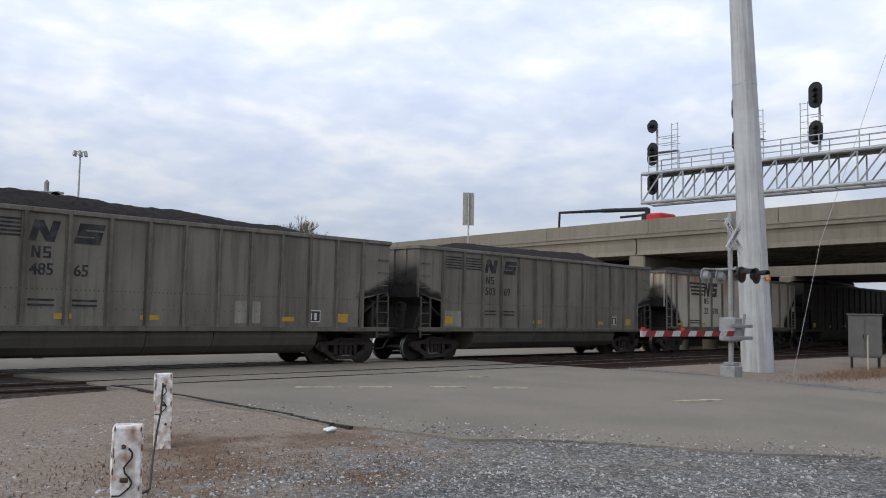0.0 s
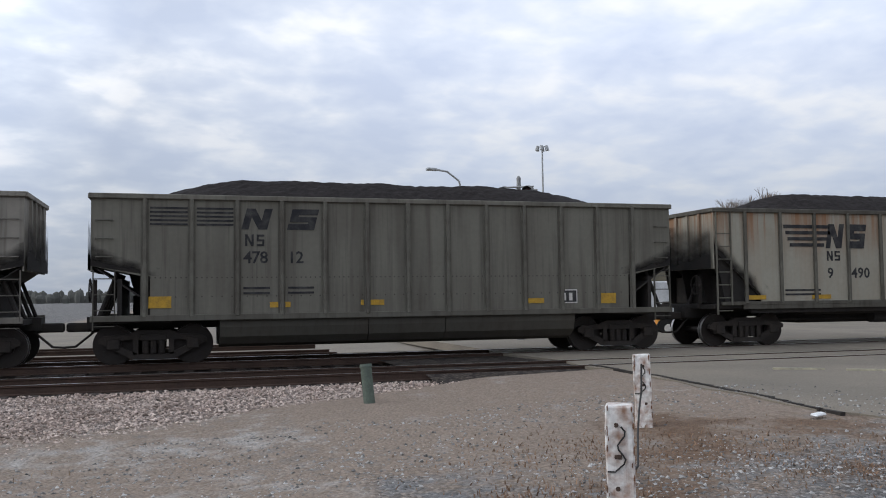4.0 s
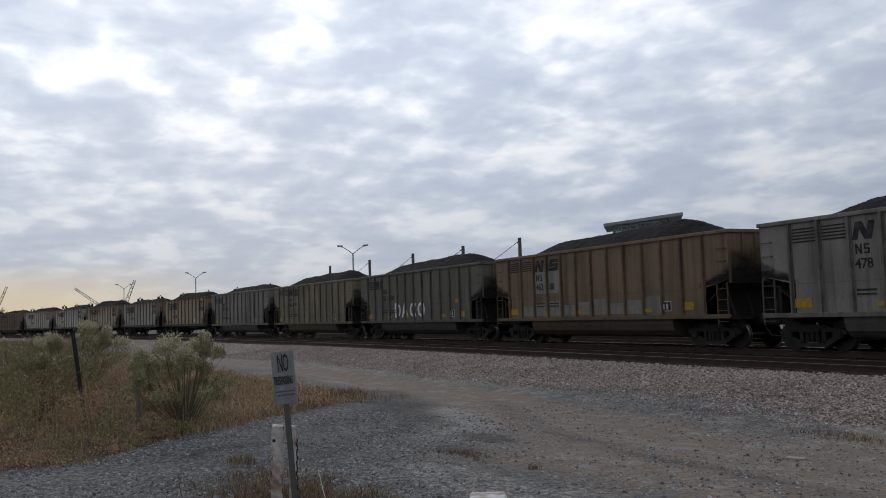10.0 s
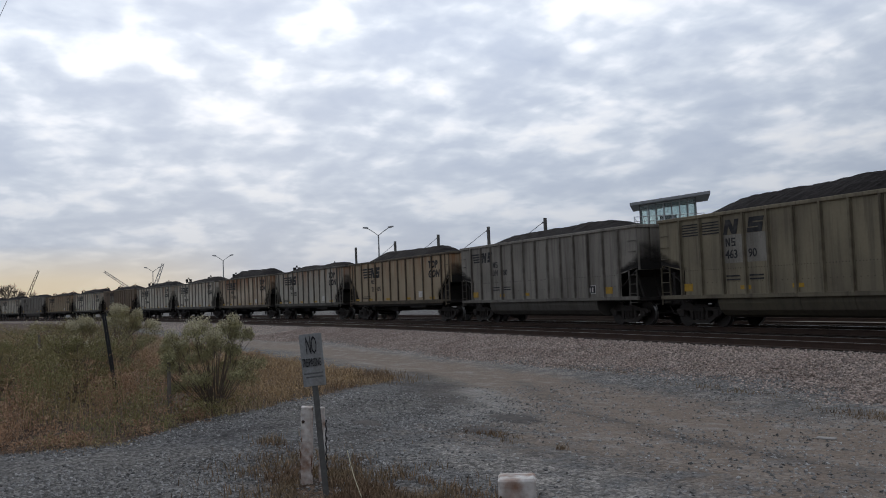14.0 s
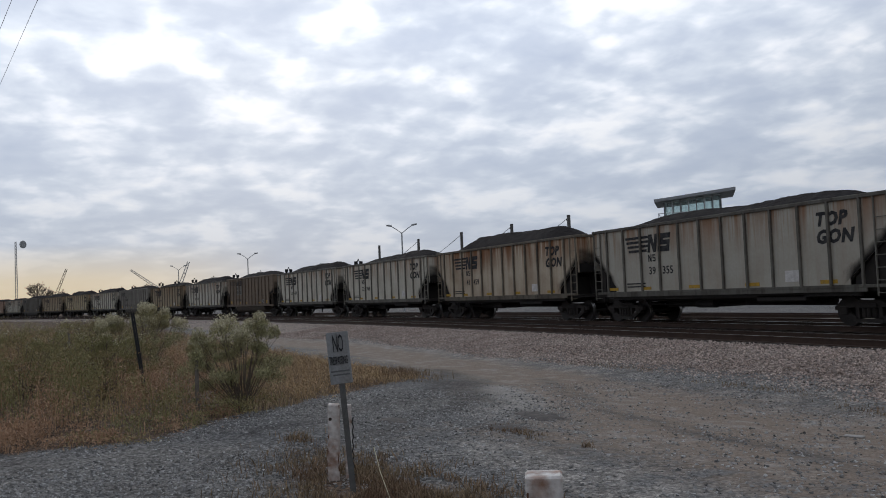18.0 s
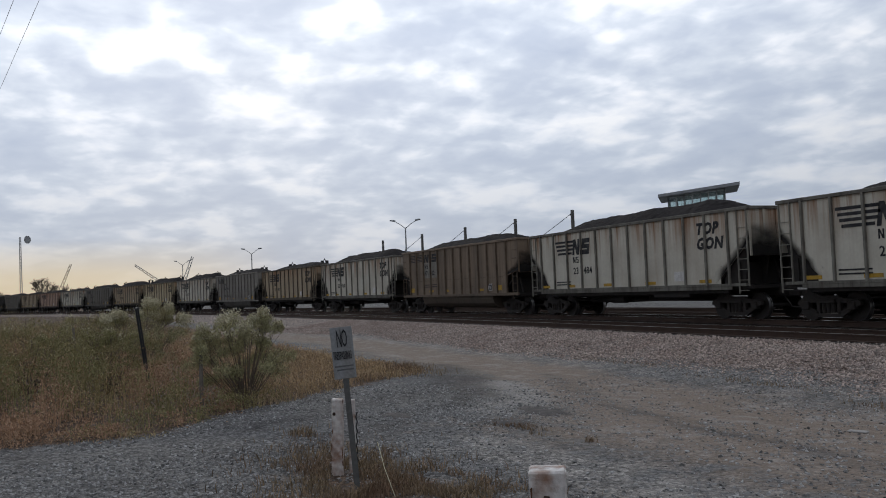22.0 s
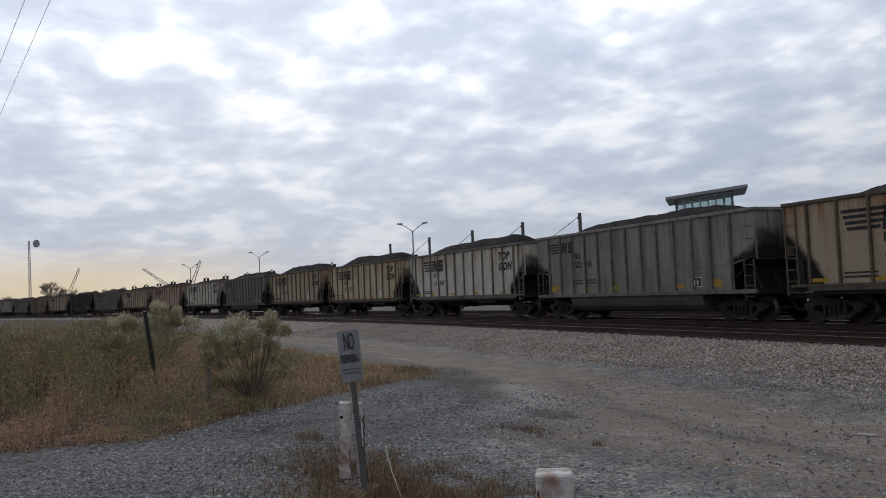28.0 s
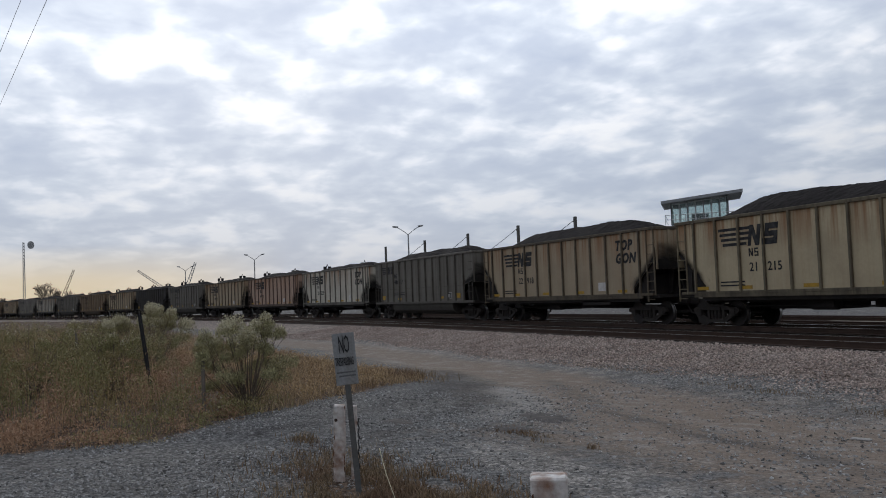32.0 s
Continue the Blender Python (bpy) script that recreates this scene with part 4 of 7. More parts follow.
def coal_car(k, kind, colour, number="", load=(0.42, 0.52), old=False, extra=None, words="", lettering=None, label="", rust=False, bridge_shade=False, dusty=True):
    """One loaded coal car, number k of the train."""
    P = SHELLS[kind]
    tub, top, floor = P["_tub"], P["_top"], P["_floor"]
    e = LBODY / 2
    car = thing("coal_car", label or "loaded coal gondola car, weathered", "rail car", group="cars of the coal train")
    rnd = random.Random(k + 900)

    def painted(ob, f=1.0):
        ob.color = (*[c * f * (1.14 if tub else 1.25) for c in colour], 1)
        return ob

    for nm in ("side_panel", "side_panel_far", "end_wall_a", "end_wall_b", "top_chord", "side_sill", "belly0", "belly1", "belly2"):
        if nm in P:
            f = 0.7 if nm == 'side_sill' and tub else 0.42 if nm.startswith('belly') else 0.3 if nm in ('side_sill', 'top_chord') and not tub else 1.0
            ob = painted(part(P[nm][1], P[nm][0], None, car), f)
            if bridge_shade:
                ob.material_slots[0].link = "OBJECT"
                ob.material_slots[0].material = M_NEAR_BLACK
            if rust and nm[:4] in ("side", "end_") and "sill" not in nm:
                ob.material_slots[0].link = "OBJECT"
                ob.material_slots[0].material = M_STREAK
    if tub:
        painted(tagged(part("rivet_seam", P["rivets"][0], None, car, "", pose(0, -BODY_W, 0)), kind="stuff"), 0.35)
    for x in P["_posts"]:
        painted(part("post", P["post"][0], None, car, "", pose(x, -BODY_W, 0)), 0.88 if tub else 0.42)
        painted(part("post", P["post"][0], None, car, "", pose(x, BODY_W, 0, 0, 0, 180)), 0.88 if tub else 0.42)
    for x in (-e + 0.06, e - 0.52):
        painted(part("ladder", P["ladder"][0], None, car, "", pose(x, -BODY_W, 0)), 0.5)
        for gm in P["grabs"]:
            painted(part("grab_iron", gm, None, car, "", pose(x, -BODY_W, 0)), 0.7)
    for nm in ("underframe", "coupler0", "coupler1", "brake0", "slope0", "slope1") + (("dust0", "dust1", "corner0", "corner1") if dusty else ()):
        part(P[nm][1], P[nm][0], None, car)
    key = (rnd.randrange(5), load)
    if key not in COALS:
        COALS[key] = coal_mesh(key[0] + 1, top, peaks=load)
    part("coal_load", COALS[key], None, car, "heaped black coal", pose(0, 0, 0 if tub else -0.0))
    for x in (-6.05, 6.05):
        add_truck(car, x)
    lm = lettering or M_LETTER
    if tub:
        if number:
            emblem(car, -e + 1.27, top - (0.70 if not old else 0.80), 0.78 if not old else 0.8, True, lm, old)
            for i in range(2):
                part("reporting_mark", MARKS[i, lm.name], None, car, "", pose(-e + 3.42 + i * 0.27, -(BODY_W + 0.003), 2.76))
            a, b = number
            decal(car, "road_number", letters(a, 0.40, lm, 0.95, bold=0.006), -e + 3.38, 2.36)
            decal(car, "road_number", letters(b, 0.40, lm, 0.95, bold=0.006), -e + 4.42, 2.36)
        for i in range(4 if number else 0):
            plate_bars(car, "data_stencil", -e + 3.38 + (i % 2) * 1.05, 1.62 + (i // 2) * 0.12, 0.62, 0.05, lm)
        for i, x in enumerate((-e + 1.25, -e + 4.0, -e + 6.2, 3.1, e - 2.2)):
            if rnd.random() < 0.9:
                plate_bars(car, "reflector", x, 1.28 + 0.05 * rnd.random(), 0.42 + 0.2 * rnd.random(), 0.13 + 0.14 * (i in (0, 4)), M_YELLOW)
        dp = plate_bars(car, "data_plate", 4.1, 1.3, 0.5, 0.36, M_WLETTER)
        plate_bars(dp, "plate_field", 4.13, 1.33, 0.44, 0.30, M_LETTER, -0.010)
        for a in (4.18, 4.36):
            plate_bars(dp, "plate_line", a, 1.37, 0.09, 0.2, M_WLETTER, -0.018)
    else:
        emblem(car, -e + 2.3, top - 1.02, 1.1, False, lm)
        if number:
            a, b = number
            decal(car, "road_number", letters(a, 0.42, lm, 1.05, bold=0.006), -e + 3.76, 1.92)
            for i in range(2):
                part("reporting_mark", MARKS[i, lm.name], None, car, "", pose(-e + 3.76 + i * 0.27, -(BODY_W + 0.003), 2.42))
            decal(car, "road_number", letters(b, 0.42, lm, 1.05, bold=0.006), -e + 4.60, 1.92)
        if words:
            decal(car, "stencil", letters("TOP", 0.56, lm, 1.12, bold=0.028, slant=0.22), e - 2.68, top - 0.70)
            decal(car, "stencil", letters("GON", 0.56, lm, 1.12, bold=0.028, slant=0.22), e - 2.68, top - 1.24)
        for i in range(2):
            plate_bars(car, "data_stencil", -e + 2.3, 1.55 - i * 0.12, 1.2, 0.05, lm)
        for x in (-e + 1.0, -4.2, -1.3, 1.6, e - 2.6):
            plate_bars(car, "reflector", x, 1.32, 0.65, 0.12, M_YELLOW)
        plate_bars(car, "data_plate", e - 4.0, 1.42, 0.6, 0.36, M_WLETTER)
    for x, z, w, h, m in (extra or ()):
        plate_bars(car, "paint_patch", x, z, w, h, m, -(BODY_W - 0.009))
    CARS[k] = car
    return car

# the train, from the cars already past the crossing (k > 0) back into the west
GREY, GREY2, OLD, TAN, DAY = (0.150, 0.138, 0.116), (0.222, 0.205, 0.176), (0.230, 0.212, 0.182), (0.20, 0.138, 0.082), (0.14, 0.132, 0.108)
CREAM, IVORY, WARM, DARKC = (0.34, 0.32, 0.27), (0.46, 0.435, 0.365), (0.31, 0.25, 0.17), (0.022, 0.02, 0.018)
RUST_RED = (0.085, 0.021, 0.016)
L_G = "grey steel coal gondola with ribbed sides, heaped with coal"
L_T = "tan-brown weathered steel coal gondola, heaped with coal"
L_W = "off-white rebuilt coal gondola streaked with rust, heaped with coal"
L_R = "dark red steel coal gondola with white lettering, heaped with coal"
e2 = LBODY / 2
patches = [(-e2 + 2.27 + i * 1.04, 1.24, 0.86, 0.42 + 0.1 * (i % 3), M_GREY) for i in range(9)]
# overpass shade painted on: these three cars are near-black all over
coal_car(5, "tub", DARKC, label=L_G, bridge_shade=True)
coal_car(4, "top", DARKC, label=L_W, bridge_shade=True)
coal_car(3, "tub", DARKC, label=L_G, bridge_shade=True)
coal_car(2, "top", CREAM, ("22", "690"), label=L_W)
coal_car(1, "tub", GREY, ("503", "69"), load=(0.45, 0.6), extra=[(-e2 + 1.25, 1.2, 0.9, 0.55, M_GREY)], label=L_G)
coal_car(0, "tub", GREY, ("485", "65"), load=(0.78, 0.34), extra=[(1.6, 1.25, 0.85, 0.62, M_GREY)], label=L_G)
coal_car(-1, "tub", RUST_RED, load=(0.35, 0.85), label=L_R, lettering=M_WLETTER, dusty=False)
coal_car(-2, "top", (0.255, 0.24, 0.195), ("9", "490"), words="y", load=(0.66, 0.74), label=L_W)
coal_car(-3, "tub", DAY, ("478", "12"), load=(0.7, 0.6), label=L_G)
coal_car(-4, "tub", GREY2, ("485", "31"), label=L_G)
coal_car(-5, "tub", (0.265, 0.245, 0.21), ("485", "50"), load=(0.5, 0.6), label=L_G)
coal_car(-6, "tub", OLD, ("510", "77"), old=True, extra=[(e2 - 2.75, 2.1, 0.5, 0.26, M_YELLOW)], label=L_G)
coal_car(-7, "tub", TAN, ("470", "48"), load=(0.5, 0.6), extra=[(-e2 + 3.30, 2.2, 0.9, 0.95, M_GREY), (-e2 + 4.34, 2.2, 0.9, 0.95, M_GREY)], label=L_T)
coal_car(-8, "tub", GREY2, ("478", "36"), load=(0.55, 0.65), label=L_G)
coal_car(-9, "tub", TAN, ("462", "88"), load=(0.55, 0.85), extra=patches + [(-e2 + 3.30, 2.2, 0.9, 0.95, M_GREY), (-e2 + 4.34, 2.2, 0.9, 0.95, M_GREY)], label=L_T)
coal_car(-10, "tub", DAY, ("521", "50"), old=True, load=(0.6, 0.85), extra=[(e2 - 2.7, 2.0, 0.55, 0.22, M_YELLOW)], label=L_G)
coal_car(-11, "tub", (0.21, 0.18, 0.12), ("463", "90"), load=(0.65, 0.85), extra=[(-e2 + 3.30, 2.2, 0.9, 0.95, M_GREY), (-e2 + 4.34, 2.2, 0.9, 0.95, M_GREY)], label=L_T)
coal_car(-12, "tub", OLD, ("391", "80"), old=True, load=(0.55, 0.65), label=L_G)
coal_car(-13, "top", WARM, ("23", "105"), words="y", load=(0.75, 0.6), label=L_W)
coal_car(-14, "top", CREAM, ("39", "355"), words="y", label=L_W)
coal_car(-15, "top", (0.43, 0.37, 0.28), ("41", "459"), words="y", load=(0.9, 0.7), label=L_W, rust=True)
coal_car(-16, "top", IVORY, ("22", "704"), words="y", load=(0.4, 0.75), label=L_W)
coal_car(-17, "top", IVORY, ("23", "484"), words="y", load=(0.6, 0.7), label=L_W)
coal_car(-18, "tub", (0.20, 0.148, 0.103), ("471", "22"), load=(0.55, 0.6), extra=[(-e2 + 3.30, 2.2, 0.9, 0.95, M_GREY), (-e2 + 4.34, 2.2, 0.9, 0.95, M_GREY)], label=L_T)
coal_car(-19, "top", IVORY, ("22", "410"), words="y", load=(0.65, 0.7), label=L_W)
coal_car(-20, "top", WARM, ("41", "192"), words="y", label=L_W)
coal_car(-21, "tub", OLD, ("522", "05"), old=True, load=(0.5, 0.6), label=L_G)
coal_car(-22, "top", IVORY, ("31", "507"), words="y", load=(0.6, 0.75), label=L_W)
coal_car(-23, "top", (0.40, 0.335, 0.22), ("21", "215"), words="y", load=(0.75, 0.7), label=L_W)
coal_car(-24, "top", WARM, ("22", "918"), words="y", load=(0.7, 0.7), label=L_W)
coal_car(-25, "tub", GREY, ("480", "17"), old=True, load=(0.55, 0.6), label=L_G)
coal_car(-26, "top", IVORY, ("23", "330"), words="y", label=L_W)
tail = [("top", (0.36, 0.25, 0.19), L_W), ("top", WARM, L_W), ("tub", GREY, L_G), ("tub", DARKC, L_G), ("top", WARM, L_W), ("tub", TAN, L_T), ("tub", GREY, L_G), ("top", CREAM, L_W), ("tub", GREY2, L_G), ("top", WARM, L_W), ("tub", TAN, L_T)]
for i in range(15):
    kind, colour, lab = tail[i % len(tail)]
    coal_car(-27 - i, kind, colour, ("479", "22"), label=lab)

M_SPRAY = mat("white_spray_paint", (0.75, 0.74, 0.72), 0.8, dark=(0.6, 0.58, 0.55), scale=4)
# white letters sprayed on one car, the red car's lettering
for i, ch in enumerate("DACO"):
    decal(CARS[-10], "sprayed_letter", letters(ch, 1.15, M_SPRAY, 1.0, bold=0.028), -e2 + 4.85 + i * 0.98, 1.36)
red = CARS[-1]
for i, w in enumerate(("50", "75", "66")):
    decal(red, "road_number", letters(w, 0.50, M_WLETTER, 1.1), -e2 + 1.32 + i * 1.04, 2.05)
bm = bmesh.new()
for r, a0, a1 in ((0.36, -20, 200), (0.20, -10, 190)):
    n = 14
    for i in range(n):
        a, b = radians(a0 + (a1 - a0) * i / n), radians(a0 + (a1 - a0) * (i + 1) / n)
        prism(bm, [(r * math.cos(a), r * math.sin(a)), (r * math.cos(b), r * math.sin(b)), ((r - 0.1) * math.cos(b), (r - 0.1) * math.sin(b)), ((r - 0.1) * math.cos(a), (r - 0.1) * math.sin(a))], -0.01, 0)
for z in (-0.16, -0.34):
    box(bm, -0.62, -0.01, z, 0.05 if z > -0.2 else -0.1, 0.0, z + 0.1)
part("emblem", bm, M_WLETTER, red, "white wheel-shaped emblem", pose(-e2 + 0.70, -(BODY_W + 0.004), 3.22))
plate_bars(red, "name_bars", -e2 + 0.2, 3.64, 0.95, 0.11, M_WLETTER)
for x, z, w in ((2.6, 1.2, 0.4), (-1.2, 3.2, 0.75), (-1.0, 1.2, 0.5), (e2 - 1.9, 1.25, 0.4)):
    plate_bars(red, "paint_patch", x, z, w, 0.4, mat("ochre_patch", (0.30, 0.16, 0.09), 0.8))
for a in (-4.5, -0.95, 1.05):
    plate_bars(red, "belly_band", a, 0.93, 3.4 if a != -0.95 else 1.85, 0.10, mat("tan_scuffed_paint", (0.27, 0.19, 0.12), 0.85, dark=(0.12, 0.06, 0.04), scale=2, amount=0.8), -1.512)
for i in range(2):
    plate_bars(red, "reporting_mark", -e2 + 2.46 + i * 0.24, 2.64, 0.15, 0.24, M_WLETTER)
    plate_bars(red, "data_stencil", -e2 + 2.3 + i * 1.1, 1.62, 0.5, 0.05, M_WLETTER)
    plate_bars(red, "data_stencil", -e2 + 2.3 + i * 1.1, 1.50, 0.5, 0.05, M_WLETTER)

# ---------------------------------------------------------------- the road and its crossing
RX0, RX1 = 8.2, 23.6


def road_z(x, y):
    if y > 16.6:
        return 0.085 - max(0, y - 26) * 0.006
    k = min(1, max(0, (y - 2) / 13))
    return -0.20 + (0.085 + 0.20) * k * k * (3 - 2 * k)


def slab(name, y0, y1, nx=16, step=1.0, x0=RX0, x1=RX1, lift=0.0, material=None, ragged=0.25):
    bm = bmesh.new()
    ny = max(1, int((y1 - y0) / step))
    g = []
    for j in range(ny + 1):
        y = y0 + (y1 - y0) * j / ny
        r = []
        for i in range(nx + 1):
            xa = x0 + max(0.0, 10 - y) * 0.75
            x = xa + (max(x1, xa + 4) - xa) * i / nx
            if i in (0, nx):
                x += ragged * noise.noise(Vector((x, y * 0.6, 2.0))) * 2 + (0.45 * noise.noise(Vector((x * 0.3, y * 1.9, 6.0))) if y < 10 else 0)
            r.append(bm.verts.new((x, y, road_z(x, y) + lift + 0.012 * noise.noise(Vector((x * 0.5, y * 0.5, 9))))))
        g.append(r)
    for j in range(ny):
        for i in range(nx):
            bm.faces.new((g[j][i], g[j][i + 1], g[j + 1][i + 1], g[j + 1][i]))
    rim = [g[0][i] for i in range(nx + 1)] + [g[j][nx] for j in range(1, ny + 1)] + [g[ny][i] for i in range(nx - 1, -1, -1)] + [g[j][0] for j in range(ny - 1, 0, -1)]
    low = [bm.verts.new((v.co.x, v.co.y, v.co.z - 0.25)) for v in rim]
    for i in range(len(rim)):
        j = (i + 1) % len(rim)
        bm.faces.new((rim[i], rim[j], low[j], low[i]))
    return part(name, bm, material or M_ASPHALT)


road = thing("road", "worn grey asphalt road crossing the railway tracks", "road", kind="structure")
cuts = []
for cy in (NEAR_Y, TRAIN_Y):
    for side in (-0.7525, 0.7525):
        cuts.append((cy + side - 0.10, cy + side + 0.10))
ya = -70.0
for a, b in cuts + [(95.0, 96.0)]:
    sl = slab("road_slab", ya, a, step=0.5 if a < 20 else 1.0 if a < 30 else 3.0)
    sl.parent = road
    ya = b
# faded paint, patches and edge cracks
M_LINE = mat("faded_road_paint", (0.42, 0.38, 0.27), 0.9, dark=(0.2, 0.19, 0.165), scale=5, amount=0.95)


def road_mark(name, x, y, w, l, material, turn=0.0, lift=0.010, n=14):
    """A ragged flat patch lying on the road."""
    bm = bmesh.new()
    c, s = math.cos(radians(turn)), math.sin(radians(turn))
    ring, low = [], []
    for i in range(n):
        a = math.tau * i / n
        u, v = math.cos(a), math.sin(a)
        k = max(abs(u), abs(v))
        r = 1 + 0.12 * noise.noise(Vector((x + u * 2, y + v * 2, 1)))
        px, py = u / k * w / 2 * r, v / k * l / 2 * r
        X, Y = x + px * c - py * s, y + px * s + py * c
        ring.append(bm.verts.new((X, Y, road_z(X, Y) + lift)))
        low.append(bm.verts.new((X, Y, road_z(X, Y) - 0.01)))
    bm.faces.new(ring)
    for i in range(n):
        j = (i + 1) % n
        bm.faces.new((ring[i], ring[j], low[j], low[i]))
    return part(name, bm, material, road)


for x, y, w, l, t in ((11.6, 14.9, 0.12, 0.9, 60), (12.6, 14.2, 0.12, 0.7, 60), (14.0, 13.4, 0.12, 0.8, 60), (15.2, 12.6, 0.12, 0.8, 60), (16.9, 9.0, 0.14, 1.3, 75), (17.0, 15.2, 0.12, 0.6, 70)):
    road_mark("road_marking", x, y, w, l, M_LINE, t, 0.028)
# dark seam down the road's edge
bm = bmesh.new()
for i in range(20):
    y = 9.9 + i * 0.38
    x = 8.30 + 0.12 * noise.noise(Vector((y, 0, 0))) + 0.05
    box(bm, x - 0.03 - 0.03 * random.random(), y, road_z(x, y) - 0.05, x + 0.02, y + 0.39, road_z(x, y) + 0.022)
part("edge_crack", bm, M_NEAR_BLACK, road, "dark broken edge of the asphalt")

# ---------------------------------------------------------------- posts by the road
M_WIRE = mat("old_wire", (0.03, 0.028, 0.026), 0.7)


def cable(pts, r, material, name="wire", n=6):
    cu = bpy.data.curves.new(name, "CURVE")
    cu.dimensions, cu.bevel_depth, cu.bevel_resolution = "3D", r, 1
    sp = cu.splines.new("POLY")
    sp.points.add(len(pts) - 1)
    for p, q in zip(sp.points, pts):
        p.co = (*q, 1)
    ob = bpy.data.objects.new(name, cu)
    scene.collection.objects.link(ob)
    me = bpy.data.meshes.new_from_object(ob.evaluated_get(bpy.context.evaluated_depsgraph_get()))
    bpy.data.objects.remove(ob)
    me.materials.clear()
    me.materials.append(material)
    return me


M_CHIP = mat("rusty_bare_wood", (0.16, 0.075, 0.04), 0.9, dark=(0.08, 0.045, 0.03), scale=12)


def white_post(x, y, top, w, lean=0.0, lean2=0.0, turn=0.0, hook=True):
    """A squared timber post in flaking white paint."""
    h = top - G0 + 0.35
    p = thing("white_post", "square wooden post in chipped white paint, rust stains", "post", pose(x, y, G0 - 0.35, lean, lean2, turn), group="white posts by the gravel")
    bm = bmesh.new()
    box(bm, -w / 2, -w / 2, 0, w / 2, w / 2, h, 0.012)
    bmesh.ops.subdivide_edges(bm, edges=[e for e in bm.edges if abs(e.verts[0].co.z - e.verts[1].co.z) > 0.5], cuts=7)
    for v in bm.verts:
        v.co += Vector((1, 0, 0)) * 0.010 * noise.noise(v.co * 3 + Vector((x, 0, 0))) + Vector((0, 1, 0)) * 0.010 * noise.noise(v.co * 3 + Vector((0, x, 5)))
        if v.co.z > h - 0.05:
            v.co.z += 0.014 * noise.noise(v.co * 9)
    part("post_body", bm, M_WHITE, p)
    rnd = random.Random(int(x * 100))
    for i in range(3 if hook else 1):
        bm = bmesh.new()
        a = h - 0.15 - i * 0.24
        tube(bm, (rnd.uniform(-.04, .04), -w / 2 + 0.004, a), (rnd.uniform(-.04, .04), -w / 2 - 0.008, a), 0.018, n=8)
        part("bolt", bm, M_RAIL, p)
    for i in range(16 if hook else 9):         # chips of bare rusty wood through the paint
        bm = bmesh.new()
        cx, cz, r = rnd.choice((-1, 1)) * w * rnd.uniform(0.40, 0.5), h - (0.01 + 0.8 * rnd.random() ** 1.3), rnd.uniform(0.004, 0.010)
        prism(bm, [(max(-w / 2, min(w / 2, cx + r * rnd.uniform(0.5, 1.1) * math.cos(q * math.tau / 7))), min(h, cz + 5.0 * r * rnd.uniform(0.5, 1.2) * math.sin(q * math.tau / 7))) for q in range(7)], -w / 2 - 0.009, -w / 2)
        part("paint_chip", bm, M_CHIP, p, "rusty bare chip")
    if hook:
        pts = [(0.03 * math.sin(i * 1.1) + 0.01, -w / 2 - 0.012 - 0.006 * (i % 2), h - 0.16 - i * 0.035) for i in range(9)]
        pts += [(-0.04, -w / 2 - 0.012, h - 0.50), (-w / 2 + 0.01, -w / 2 - 0.012, h - 0.50)]
        part("wire_hook", cable(pts, 0.007, M_WIRE), None, p, "bent black wire")
    return p


white_post(5.66, 10.40, 0.83, 0.22, 0, -1, -28)
white_post(3.14, 6.26, 0.77, 0.215, 0, 0, -28)
white_post(-8.97, 2.56, 0.50, 0.125, 0, 2, 72, hook=False)
white_post(-4.33, 2.45, 0.58, 0.205, 0, 0, 60, hook=False)
sag = thing("barrier_cable", "slack black cable hanging between two white posts", "cable")
part("cable", cable([(5.52, 10.2, 0.72), (5.4, 10.0, 0.40), (5.2, 9.7, 0.22), (4.9, 9.2, 0.02), (4.4, 8.3, -0.16), (3.9, 7.5, -0.02), (3.5, 6.8, 0.25), (3.2, 6.35, 0.55)], 0.012, M_WIRE), None, sag)
grey_post = thing("marker_post", "leaning grey-green plastic marker post", "post", pose(2.9, 14.6, -0.5, -7, -4, 0))
bm = bmesh.new()
tube(bm, (0, 0, 0), (0, 0, 0.95), 0.10, 0.095, 14)
part("post_body", bm, M_GREENP, grey_post)
bm = bmesh.new()
tube(bm, (0, 0, 0.95), (0, 0, 1.0), 0.115, 0.10, 14)
part("cap", bm, M_GREENP, grey_post)
stub = thing("fallen_pole_stub", "short bare grey pole lying in the gravel", "pole", pose(1.9, 5.1, -0.22, 0, 68, -60))
bm = bmesh.new()
tube(bm, (0, 0, -0.35), (0, 0, 0.45), 0.045, n=12)
part("pole_body", bm, M_GALV, stub)
litter = thing("litter_scrap", "crumpled scrap of white litter on the ground", "litter", pose(7.95, 9.9, -0.02, 0, 0, 20))
bm = bmesh.new()
box(bm, -0.13, -0.05, 0, 0.12, 0.05, 0.035, 0.015)
for v in bm.verts:
    v.co += Vector((0, 0, 0.02)) * noise.noise(v.co * 20)
part("paper", bm, mat("white_paper", (0.75, 0.75, 0.74), 0.8), litter)

# ---------------------------------------------------------------- crossing signal, big pole, cabinets


M_MAST = mat("dull_aluminium_paint", (0.27, 0.27, 0.265), 0.65, 0.2, dark=(0.16, 0.155, 0.15), scale=4, amount=0.6)


